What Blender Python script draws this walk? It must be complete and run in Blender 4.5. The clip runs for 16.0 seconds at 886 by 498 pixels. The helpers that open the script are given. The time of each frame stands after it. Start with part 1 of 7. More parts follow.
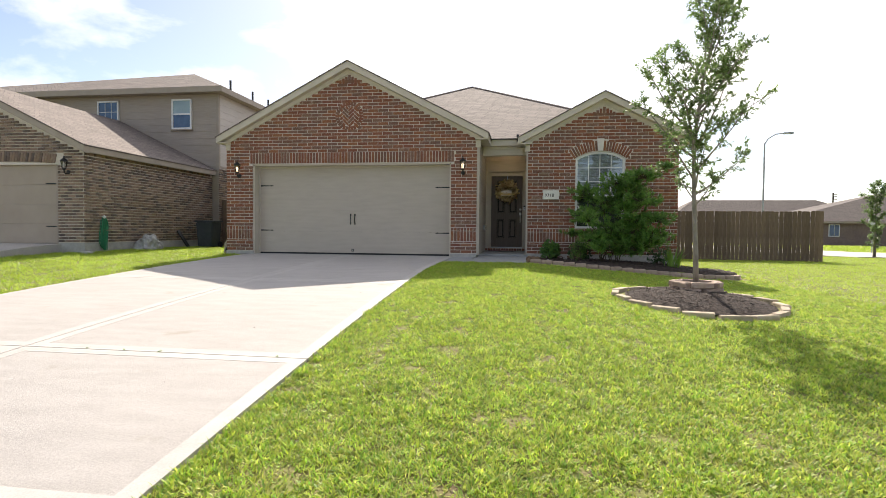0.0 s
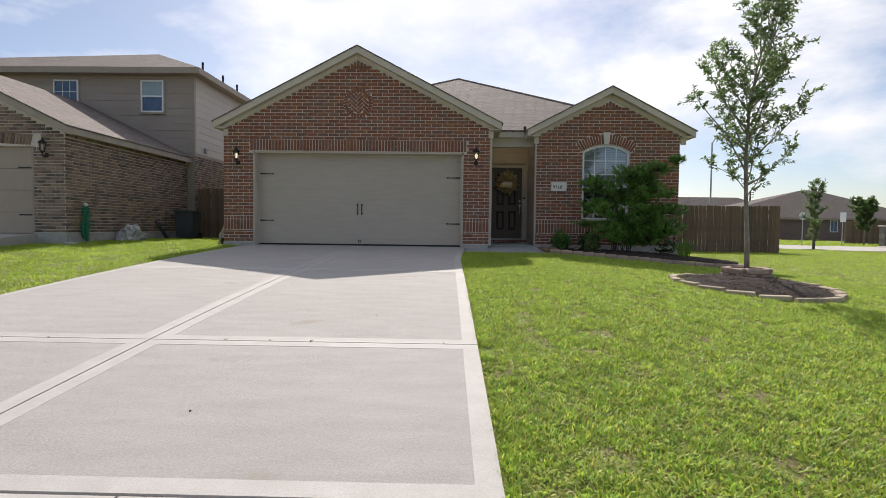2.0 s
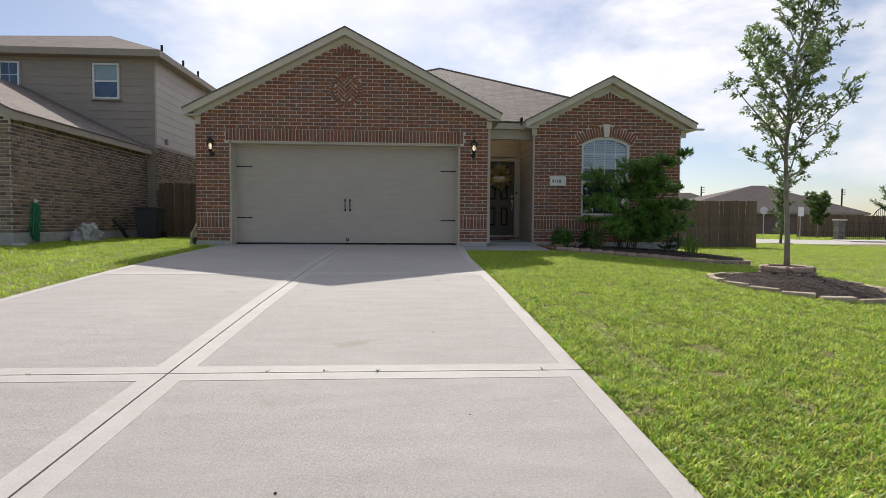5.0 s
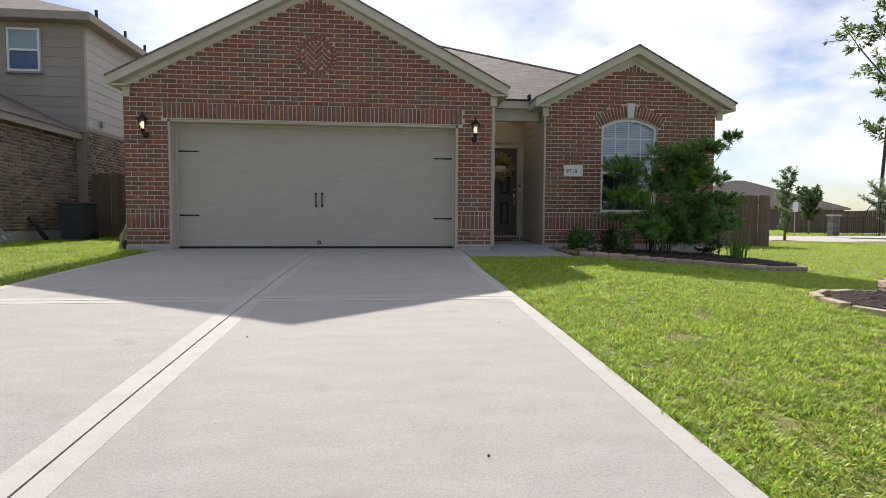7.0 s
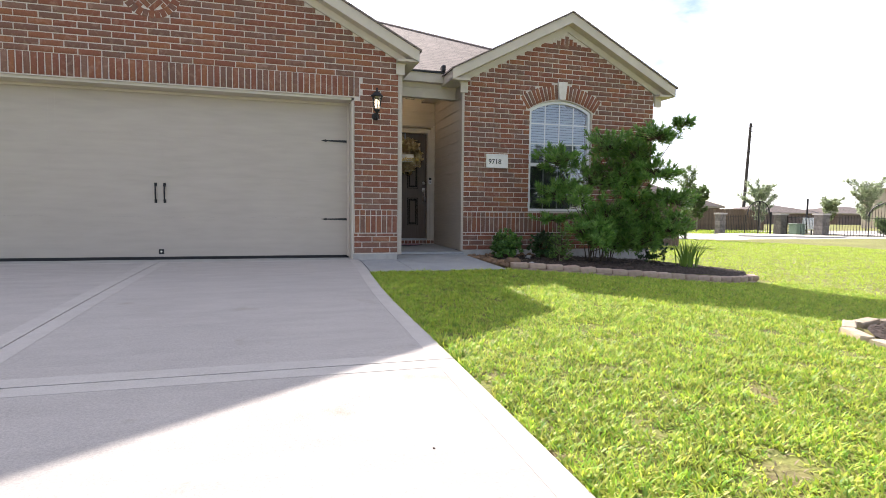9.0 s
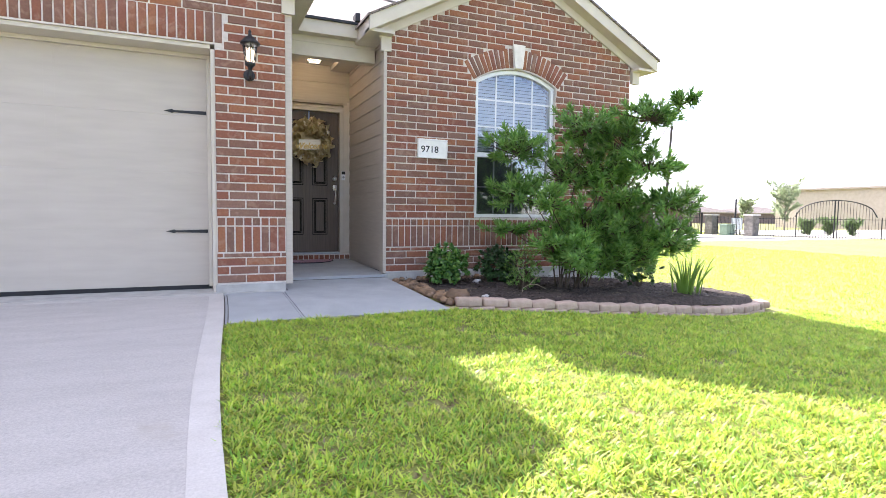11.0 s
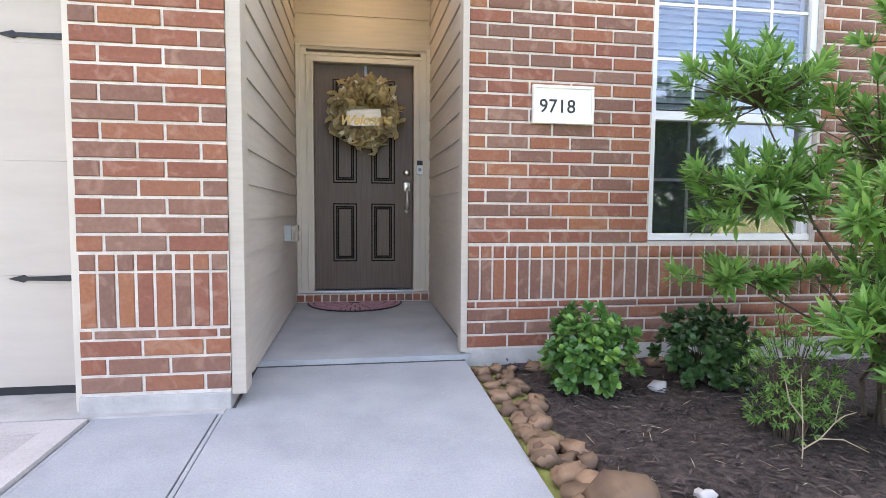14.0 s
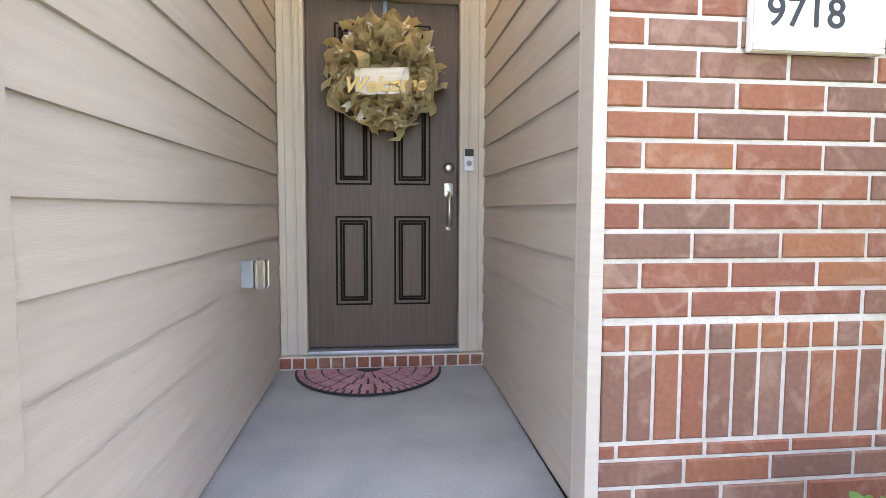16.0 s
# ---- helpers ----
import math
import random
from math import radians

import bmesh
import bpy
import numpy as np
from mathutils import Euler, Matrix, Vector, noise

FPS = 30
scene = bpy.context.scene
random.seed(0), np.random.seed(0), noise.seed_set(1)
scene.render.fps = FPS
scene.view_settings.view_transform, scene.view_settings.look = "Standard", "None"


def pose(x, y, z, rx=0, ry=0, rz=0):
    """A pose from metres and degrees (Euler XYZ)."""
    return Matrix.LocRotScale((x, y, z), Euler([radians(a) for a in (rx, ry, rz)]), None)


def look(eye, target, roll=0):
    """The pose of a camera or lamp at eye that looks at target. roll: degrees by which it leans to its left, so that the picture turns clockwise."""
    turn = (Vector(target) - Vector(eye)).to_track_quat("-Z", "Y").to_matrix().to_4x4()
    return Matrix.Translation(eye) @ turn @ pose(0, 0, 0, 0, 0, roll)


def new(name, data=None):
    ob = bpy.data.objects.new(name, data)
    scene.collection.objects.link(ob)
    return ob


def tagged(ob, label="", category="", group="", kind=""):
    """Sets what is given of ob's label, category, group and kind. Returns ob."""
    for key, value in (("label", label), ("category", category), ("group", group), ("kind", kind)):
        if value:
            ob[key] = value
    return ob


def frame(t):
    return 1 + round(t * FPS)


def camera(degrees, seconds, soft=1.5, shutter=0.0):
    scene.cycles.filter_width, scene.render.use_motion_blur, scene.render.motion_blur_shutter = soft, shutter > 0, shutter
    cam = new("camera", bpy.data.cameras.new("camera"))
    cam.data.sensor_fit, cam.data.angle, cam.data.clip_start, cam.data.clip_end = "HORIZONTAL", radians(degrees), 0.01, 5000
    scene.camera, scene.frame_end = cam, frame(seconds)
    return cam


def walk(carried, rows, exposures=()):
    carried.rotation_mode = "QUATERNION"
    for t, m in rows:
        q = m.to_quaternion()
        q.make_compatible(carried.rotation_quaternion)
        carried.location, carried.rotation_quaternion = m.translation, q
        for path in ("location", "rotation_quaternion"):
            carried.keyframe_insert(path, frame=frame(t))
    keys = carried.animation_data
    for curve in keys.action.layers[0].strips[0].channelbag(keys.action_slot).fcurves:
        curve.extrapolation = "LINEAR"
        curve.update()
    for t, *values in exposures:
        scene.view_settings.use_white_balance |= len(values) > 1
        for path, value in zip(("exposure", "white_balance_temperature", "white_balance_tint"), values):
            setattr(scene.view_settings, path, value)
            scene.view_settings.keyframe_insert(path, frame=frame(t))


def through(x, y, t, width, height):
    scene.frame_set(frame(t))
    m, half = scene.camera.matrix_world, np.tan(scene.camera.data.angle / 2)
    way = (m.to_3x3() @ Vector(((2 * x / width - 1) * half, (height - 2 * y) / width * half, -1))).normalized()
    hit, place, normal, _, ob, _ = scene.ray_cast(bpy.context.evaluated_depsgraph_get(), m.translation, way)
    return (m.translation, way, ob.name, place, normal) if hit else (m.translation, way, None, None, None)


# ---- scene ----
cam = camera(77.5, 16.0, 0.85)
METRES, EYE, TILT, LEAN, TURN = 23.4, 1.5, 0.0, 0.0, 7.9
PATH = [
    (0, (4.338, -13.251, 0.582), (4.044, -11.274, 0.518), 0.5),
    (0.5, (3.816, -13.248, 0.552), (3.563, -11.265, 0.483), 0.5),
    (1, (3.276, -13.228, 0.503), (3.061, -11.241, 0.433), 0.6),
    (1.5, (2.79, -13.236, 0.482), (2.65, -11.242, 0.405), 0.6),
    (2, (2.381, -13.337, 0.461), (2.336, -11.339, 0.381), 0.7),
    (2.5, (2.059, -13.404, 0.433), (2.101, -11.406, 0.348), 0.7),
    (3, (1.783, -13.392, 0.461), (1.89, -11.397, 0.374), 0.7),
    (3.5, (1.588, -13.379, 0.478), (1.704, -11.384, 0.39), 0.7),
    (4, (1.504, -13.284, 0.482), (1.606, -11.289, 0.391), 0.4),
    (4.2, (1.49, -13.157, 0.469), (1.581, -11.161, 0.378), 0.3),
    (6.5, (1.251, -10.756, 0.524), (1.457, -8.769, 0.417), 0.4),
    (7, (1.203, -10.144, 0.543), (1.414, -8.158, 0.432), 0.3),
    (7.5, (1.203, -9.58, 0.574), (1.442, -7.597, 0.459), 0.4),
    (8, (1.264, -9.01, 0.582), (1.597, -7.042, 0.463), 0.4),
    (8.5, (1.354, -8.463, 0.621), (1.798, -6.517, 0.498), 0.5),
    (9, (1.538, -7.897, 0.625), (2.103, -5.983, 0.499), 0.6),
    (9.5, (1.716, -7.328, 0.654), (2.359, -5.439, 0.526), 0.5),
    (9.7, (1.81, -7.122, 0.652), (2.495, -5.248, 0.524), 0.3),
    (11.8, (2.863, -4.661, 0.782), (3.669, -2.835, 0.651), 0.8),
    (12, (2.983, -4.483, 0.775), (3.761, -2.646, 0.644), 0.8),
    (12.5, (3.223, -3.996, 0.789), (3.842, -2.099, 0.657), 0.6),
    (13, (3.431, -3.513, 0.825), (3.971, -1.592, 0.691), 0.7),
    (13.5, (3.611, -3.038, 0.84), (4.035, -1.088, 0.704), 0.5),
    (14, (3.73, -2.581, 0.868), (4.043, -0.61, 0.731), 0.4),
    (14.5, (3.801, -2.117, 0.877), (4.107, -0.146, 0.74), 0.5),
    (15, (3.794, -1.712, 0.899), (4.061, 0.266, 0.76), 0.4),
    (15.5, (3.783, -1.269, 0.935), (4.036, 0.71, 0.794), 0.5),
    (16, (3.805, -0.788, 0.973), (4.022, 1.195, 0.829), 0.2),
]
walk(cam, [(t, look(eye, target, roll)) for t, eye, target, roll in PATH],
     [(0.0, 0.80, 7000, 13), (0.6, 0.65, 6900, 13), (1.5, 0.27, 6650, 13), (2.5, 0.09, 6550, 13), (4.0, 0.08, 6550, 13), (6.5, 0.27, 6550, 13), (7.5, 0.50, 6600, 13), (8.5, 1.00, 6600, 15),
      (9.5, 1.42, 6650, 19), (12.0, 2.52, 6100, 20), (13.25, 2.64, 6250, 20), (14.5, 2.92, 6550, 20), (15.25, 3.08, 6550, 20), (16.0, 3.37, 6500, 20)])


# ---------------------------------------------------------------- world and sun
SUN_ELEV, SUN_LEFT = 41.3, 5.0          # degrees; the sun stands behind the house, a little to its left
world = bpy.data.worlds.new("sky")
scene.world = world
world.use_nodes = True
wn, wl = world.node_tree.nodes, world.node_tree.links
wn.clear()
sky = wn.new("ShaderNodeTexSky")
sky.sky_type = "NISHITA"
sky.sun_disc = False
sky.sun_elevation = radians(SUN_ELEV)
sky.sun_rotation = radians(-SUN_LEFT)
sky.air_density, sky.dust_density, sky.ozone_density = 0.85, 0.85, 1.2
way = wn.new("ShaderNodeTexCoord")
flat = wn.new("ShaderNodeMapping")                      # clouds are wider than they are high
flat.inputs["Scale"].default_value = (1.0, 1.0, 2.3)
flat.inputs["Location"].default_value = (0.35, 0.1, 0.62)
cloud = wn.new("ShaderNodeTexNoise")
cloud.inputs["Scale"].default_value = 2.9
cloud.inputs["Detail"].default_value = 9.0
cloud.inputs["Roughness"].default_value = 0.56
cloud.inputs["Distortion"].default_value = 0.15
wl.new(way.outputs["Generated"], flat.inputs["Vector"])
wl.new(flat.outputs["Vector"], cloud.inputs["Vector"])
cover = wn.new("ShaderNodeValToRGB")
cover.color_ramp.elements[0].position, cover.color_ramp.elements[0].color = 0.41, (0, 0, 0, 1)
cover.color_ramp.elements[1].position, cover.color_ramp.elements[1].color = 0.62, (1, 1, 1, 1)
shade_noise = wn.new("ShaderNodeTexNoise")
shade_noise.inputs["Scale"].default_value = 9.0
shade_noise.inputs["Detail"].default_value = 4.0
cloud_col = wn.new("ShaderNodeValToRGB")
cloud_col.color_ramp.elements[0].position, cloud_col.color_ramp.elements[0].color = 0.3, (8.6, 8.9, 9.4, 1)
cloud_col.color_ramp.elements[1].position, cloud_col.color_ramp.elements[1].color = 0.7, (10.0, 10.0, 10.0, 1)
to_sun = Vector((-math.sin(radians(SUN_LEFT)) * math.cos(radians(SUN_ELEV)),
                 math.cos(radians(SUN_LEFT)) * math.cos(radians(SUN_ELEV)), math.sin(radians(SUN_ELEV))))
facing = wn.new("ShaderNodeVectorMath")                 # thin cloud scatters light forwards: bright round the sun, dull away from it
facing.operation = "DOT_PRODUCT"
facing.inputs[1].default_value = to_sun
forward = wn.new("ShaderNodeMapRange")
forward.inputs["From Min"].default_value, forward.inputs["From Max"].default_value = -0.5, 0.85
forward.inputs["To Min"].default_value, forward.inputs["To Max"].default_value = 0.52, 1.04
wl.new(way.outputs["Generated"], facing.inputs[0])
wl.new(facing.outputs["Value"], forward.inputs["Value"])
lit_cloud = wn.new("ShaderNodeVectorMath")
lit_cloud.operation = "SCALE"
wl.new(cloud_col.outputs["Color"], lit_cloud.inputs[0])
wl.new(forward.outputs["Result"], lit_cloud.inputs["Scale"])
mixer = wn.new("ShaderNodeMix")
mixer.data_type = "RGBA"
back = wn.new("ShaderNodeBackground")
back.inputs["Strength"].default_value = 0.10
wout = wn.new("ShaderNodeOutputWorld")
wl.new(cloud.outputs["Fac"], cover.inputs["Fac"])
wl.new(shade_noise.outputs["Fac"], cloud_col.inputs["Fac"])
thin = wn.new("ShaderNodeMapRange")                     # the sky clears away from the sun
thin.inputs["From Min"].default_value, thin.inputs["From Max"].default_value = -0.5, 0.5
thin.inputs["To Min"].default_value, thin.inputs["To Max"].default_value = 0.36, 1.0
wl.new(facing.outputs["Value"], thin.inputs["Value"])
amount = wn.new("ShaderNodeMath")
amount.operation = "MULTIPLY"
wl.new(cover.outputs["Color"], amount.inputs[0])
wl.new(thin.outputs["Result"], amount.inputs[1])
wl.new(amount.outputs[0], mixer.inputs[0])
wl.new(sky.outputs["Color"], mixer.inputs[6])
wl.new(lit_cloud.outputs["Vector"], mixer.inputs[7])
wl.new(mixer.outputs[2], back.inputs["Color"])
wl.new(back.outputs["Background"], wout.inputs["Surface"])

sun_data = bpy.data.lights.new("sun", "SUN")
sun_data.energy, sun_data.angle, sun_data.color = 4.3, radians(0.6), (1.0, 0.95, 0.86)
sun = new("sun", sun_data)
sun.matrix_world = look(tuple(to_sun * 60), (0, 0, 0))


# ---------------------------------------------------------------- materials
def material(name, colours, rough=0.7, metal=0.0, scale=8.0, detail=6.0, bump=0.0, bump_scale=60.0,
             big=0.0, big_scale=1.2, stretch=(1, 1, 1), vary=0.0, spec=0.5, island=0.0, transmission=0.0,
             distance=0.01, spots=None, grain=0.0, grain_scale=160.0):
    """Noise between the colours, a second broad noise (big), fine relief (bump) and a change from piece to piece (vary, island)."""
    m = bpy.data.materials.new(name)
    m.use_nodes = True
    n, l = m.node_tree.nodes, m.node_tree.links
    b = n["Principled BSDF"]
    coord = n.new("ShaderNodeTexCoord")
    mp = n.new("ShaderNodeMapping")
    mp.inputs["Scale"].default_value = stretch
    l.new(coord.outputs["Object"], mp.inputs["Vector"])
    noi = n.new("ShaderNodeTexNoise")
    noi.inputs["Scale"].default_value, noi.inputs["Detail"].default_value = scale, detail
    l.new(mp.outputs["Vector"], noi.inputs["Vector"])
    ramp = n.new("ShaderNodeValToRGB")
    els = ramp.color_ramp.elements
    k = len(colours)
    while len(els) < k:
        els.new(0.5)
    for i, c in enumerate(colours):
        els[i].position = 0.3 + 0.4 * i / max(1, k - 1)
        els[i].color = (*c, 1)
    l.new(noi.outputs["Fac"], ramp.inputs["Fac"])
    col = ramp.outputs["Color"]

    def scaled(value_socket, amount):
        hsv = n.new("ShaderNodeHueSaturation")
        rng = n.new("ShaderNodeMapRange")
        rng.inputs["To Min"].default_value, rng.inputs["To Max"].default_value = 1 - amount, 1 + amount
        l.new(value_socket, rng.inputs["Value"])
        l.new(rng.outputs["Result"], hsv.inputs["Value"])
        l.new(col, hsv.inputs["Color"])
        return hsv.outputs["Color"]

    if big:
        bn = n.new("ShaderNodeTexNoise")
        bn.inputs["Scale"].default_value, bn.inputs["Detail"].default_value = big_scale, 3.0
        l.new(coord.outputs["Object"], bn.inputs["Vector"])
        col = scaled(bn.outputs["Fac"], big)
    if vary:
        oi = n.new("ShaderNodeObjectInfo")
        col = scaled(oi.outputs["Random"], vary)
    if island:
        gi = n.new("ShaderNodeNewGeometry")
        col = scaled(gi.outputs["Random Per Island"], island)
    if grain:
        gn = n.new("ShaderNodeTexNoise")
        gn.inputs["Scale"].default_value, gn.inputs["Detail"].default_value, gn.inputs["Roughness"].default_value = grain_scale, 3.0, 0.7
        l.new(coord.outputs["Object"], gn.inputs["Vector"])
        col = scaled(gn.outputs["Fac"], grain)
    if spots:
        colour, size, low = spots
        sn = n.new("ShaderNodeTexNoise")
        sn.inputs["Scale"].default_value, sn.inputs["Detail"].default_value = size, 5.0
        l.new(coord.outputs["Object"], sn.inputs["Vector"])
        sr = n.new("ShaderNodeValToRGB")
        sr.color_ramp.elements[0].position, sr.color_ramp.elements[1].position = low, low + 0.1
        mx = n.new("ShaderNodeMix")
        mx.data_type = "RGBA"
        l.new(sn.outputs["Fac"], sr.inputs["Fac"])
        l.new(sr.outputs["Color"], mx.inputs[0])
        l.new(col, mx.inputs[6])
        mx.inputs[7].default_value = (*colour, 1)
        col = mx.outputs[2]
    l.new(col, b.inputs["Base Color"])
    b.inputs["Roughness"].default_value = rough
    b.inputs["Metallic"].default_value = metal
    b.inputs["Specular IOR Level"].default_value = spec
    b.inputs["Transmission Weight"].default_value = transmission
    if bump:
        fn = n.new("ShaderNodeTexNoise")
        fn.inputs["Scale"].default_value, fn.inputs["Detail"].default_value = bump_scale, 5.0
        l.new(mp.outputs["Vector"], fn.inputs["Vector"])
        bp = n.new("ShaderNodeBump")
        bp.inputs["Strength"].default_value, bp.inputs["Distance"].default_value = bump, distance
        l.new(fn.outputs["Fac"], bp.inputs["Height"])
        l.new(bp.outputs["Normal"], b.inputs["Normal"])
    return m


def brick_material(name, palette, light):
    """Fired clay: each brick takes its own colour from the palette, with smears of a lighter slip and dark flashing."""
    m = bpy.data.materials.new(name)
    m.use_nodes = True
    n, l = m.node_tree.nodes, m.node_tree.links
    b = n["Principled BSDF"]
    oi, gi = n.new("ShaderNodeObjectInfo"), n.new("ShaderNodeNewGeometry")
    add, fr = n.new("ShaderNodeMath"), n.new("ShaderNodeMath")
    fr.operation = "FRACT"
    l.new(oi.outputs["Random"], add.inputs[0])
    l.new(gi.outputs["Random Per Island"], add.inputs[1])
    l.new(add.outputs[0], fr.inputs[0])
    ramp = n.new("ShaderNodeValToRGB")
    ramp.color_ramp.interpolation = "CONSTANT"
    els = ramp.color_ramp.elements
    while len(els) < len(palette):
        els.new(0.9)
    for i, c in enumerate(palette):
        els[i].position, els[i].color = i / len(palette), (*c, 1)
    l.new(fr.outputs[0], ramp.inputs["Fac"])
    geo_pos = gi.outputs["Position"]
    smear = n.new("ShaderNodeTexNoise")
    smear.inputs["Scale"].default_value, smear.inputs["Detail"].default_value, smear.inputs["Distortion"].default_value = 9.0, 4.0, 1.2
    l.new(geo_pos, smear.inputs["Vector"])
    sr = n.new("ShaderNodeValToRGB")
    sr.color_ramp.elements[0].position, sr.color_ramp.elements[1].position = 0.53, 0.66
    l.new(smear.outputs["Fac"], sr.inputs["Fac"])
    half = n.new("ShaderNodeMath")
    half.operation, half.inputs[1].default_value = "MULTIPLY", 0.22
    l.new(sr.outputs["Color"], half.inputs[0])
    mx = n.new("ShaderNodeMix")
    mx.data_type = "RGBA"
    l.new(half.outputs[0], mx.inputs[0])
    l.new(ramp.outputs["Color"], mx.inputs[6])
    mx.inputs[7].default_value = (*light, 1)
    grain = n.new("ShaderNodeTexNoise")
    grain.inputs["Scale"].default_value, grain.inputs["Detail"].default_value = 55.0, 6.0
    l.new(geo_pos, grain.inputs["Vector"])
    hsv, rng = n.new("ShaderNodeHueSaturation"), n.new("ShaderNodeMapRange")
    rng.inputs["To Min"].default_value, rng.inputs["To Max"].default_value = 0.72, 1.28
    l.new(grain.outputs["Fac"], rng.inputs["Value"])
    l.new(rng.outputs["Result"], hsv.inputs["Value"])
    l.new(mx.outputs[2], hsv.inputs["Color"])
    l.new(hsv.outputs["Color"], b.inputs["Base Color"])
    b.inputs["Roughness"].default_value = 0.8
    bp = n.new("ShaderNodeBump")
    bp.inputs["Strength"].default_value, bp.inputs["Distance"].default_value = 0.5, 0.006
    l.new(grain.outputs["Fac"], bp.inputs["Height"])
    l.new(bp.outputs["Normal"], b.inputs["Normal"])
    return m


def shingle_material(name, a, b2, tint):
    """Asphalt shingles: rows with a shadow line painted in dark, tabs of slightly different grey-brown, mineral grain.
    """
    m = bpy.data.materials.new(name)
    m.use_nodes = True
    n, l = m.node_tree.nodes, m.node_tree.links
    b = n["Principled BSDF"]
    coord = n.new("ShaderNodeTexCoord")
    sep, comb = n.new("ShaderNodeSeparateXYZ"), n.new("ShaderNodeCombineXYZ")
    l.new(coord.outputs["Object"], sep.inputs[0])
    add, mul = n.new("ShaderNodeMath"), n.new("ShaderNodeMath")
    l.new(sep.outputs["X"], add.inputs[0])
    l.new(sep.outputs["Y"], add.inputs[1])
    mul.operation, mul.inputs[1].default_value = "MULTIPLY", 2.2
    l.new(sep.outputs["Z"], mul.inputs[0])
    l.new(add.outputs[0], comb.inputs[0])
    l.new(mul.outputs[0], comb.inputs[1])
    br = n.new("ShaderNodeTexBrick")
    br.inputs["Scale"].default_value = 1.0
    br.inputs["Brick Width"].default_value, br.inputs["Row Height"].default_value = 0.3, 0.145
    br.inputs["Mortar Size"].default_value = 0.008
    br.inputs["Color1"].default_value, br.inputs["Color2"].default_value = (*a, 1), (*b2, 1)
    br.inputs["Mortar"].default_value = (*tint, 1)
    l.new(comb.outputs[0], br.inputs["Vector"])
    noi = n.new("ShaderNodeTexNoise")
    noi.inputs["Scale"].default_value, noi.inputs["Detail"].default_value = 25.0, 8.0
    l.new(coord.outputs["Object"], noi.inputs["Vector"])
    hsv, rng = n.new("ShaderNodeHueSaturation"), n.new("ShaderNodeMapRange")
    rng.inputs["To Min"].default_value, rng.inputs["To Max"].default_value = 0.6, 1.4
    l.new(noi.outputs["Fac"], rng.inputs["Value"])
    l.new(rng.outputs["Result"], hsv.inputs["Value"])
    l.new(br.outputs["Color"], hsv.inputs["Color"])
    l.new(hsv.outputs["Color"], b.inputs["Base Color"])
    b.inputs["Roughness"].default_value = 0.9
    bp = n.new("ShaderNodeBump")
    bp.inputs["Strength"].default_value, bp.inputs["Distance"].default_value = 0.7, 0.01
    l.new(br.outputs["Fac"], bp.inputs["Height"])
    bp.invert = True
    l.new(bp.outputs["Normal"], b.inputs["Normal"])
    return m


def leaf_material(name, colours, rough=0.45, through=0.3, vary=0.35, patch=1.7):
    """Leaves: colour by leaf, a little light passing through."""
    m = bpy.data.materials.new(name)
    m.use_nodes = True
    n, l = m.node_tree.nodes, m.node_tree.links
    b, out = n["Principled BSDF"], n["Material Output"]
    gi, ramp = n.new("ShaderNodeNewGeometry"), n.new("ShaderNodeValToRGB")
    els = ramp.color_ramp.elements
    while len(els) < len(colours):
        els.new(0.5)
    for i, c in enumerate(colours):
        els[i].position, els[i].color = i / max(1, len(colours) - 1), (*c, 1)
    l.new(gi.outputs["Random Per Island"], ramp.inputs["Fac"])
    noi = n.new("ShaderNodeTexNoise")
    noi.inputs["Scale"].default_value, noi.inputs["Detail"].default_value = patch, 4.0
    l.new(gi.outputs["Position"], noi.inputs["Vector"])
    hsv, rng = n.new("ShaderNodeHueSaturation"), n.new("ShaderNodeMapRange")
    rng.inputs["From Min"].default_value, rng.inputs["From Max"].default_value = 0.3, 0.7
    rng.inputs["To Min"].default_value, rng.inputs["To Max"].default_value = 1 - vary, 1 + vary
    l.new(noi.outputs["Fac"], rng.inputs["Value"])
    l.new(rng.outputs["Result"], hsv.inputs["Value"])
    l.new(ramp.outputs["Color"], hsv.inputs["Color"])
    l.new(hsv.outputs["Color"], b.inputs["Base Color"])
    b.inputs["Roughness"].default_value = rough
    tr, mix = n.new("ShaderNodeBsdfTranslucent"), n.new("ShaderNodeMixShader")
    l.new(hsv.outputs["Color"], tr.inputs["Color"])
    mix.inputs[0].default_value = through
    l.new(b.outputs["BSDF"], mix.inputs[1])
    l.new(tr.outputs["BSDF"], mix.inputs[2])
    l.new(mix.outputs["Shader"], out.inputs["Surface"])
    return m


def glass_material(name, tint=(1, 1, 1), rough=0.0):
    m = bpy.data.materials.new(name)
    m.use_nodes = True
    b = m.node_tree.nodes["Principled BSDF"]
    b.inputs["Base Color"].default_value = (*tint, 1)
    b.inputs["Roughness"].default_value = rough
    b.inputs["Transmission Weight"].default_value = 1.0
    b.inputs["IOR"].default_value = 1.9
    return m


def glow_material(name, colour, strength):
    m = bpy.data.materials.new(name)
    m.use_nodes = True
    b = m.node_tree.nodes["Principled BSDF"]
    b.inputs["Base Color"].default_value = (*colour, 1)
    b.inputs["Emission Color"].default_value = (*colour, 1)
    b.inputs["Emission Strength"].default_value = strength
    return m


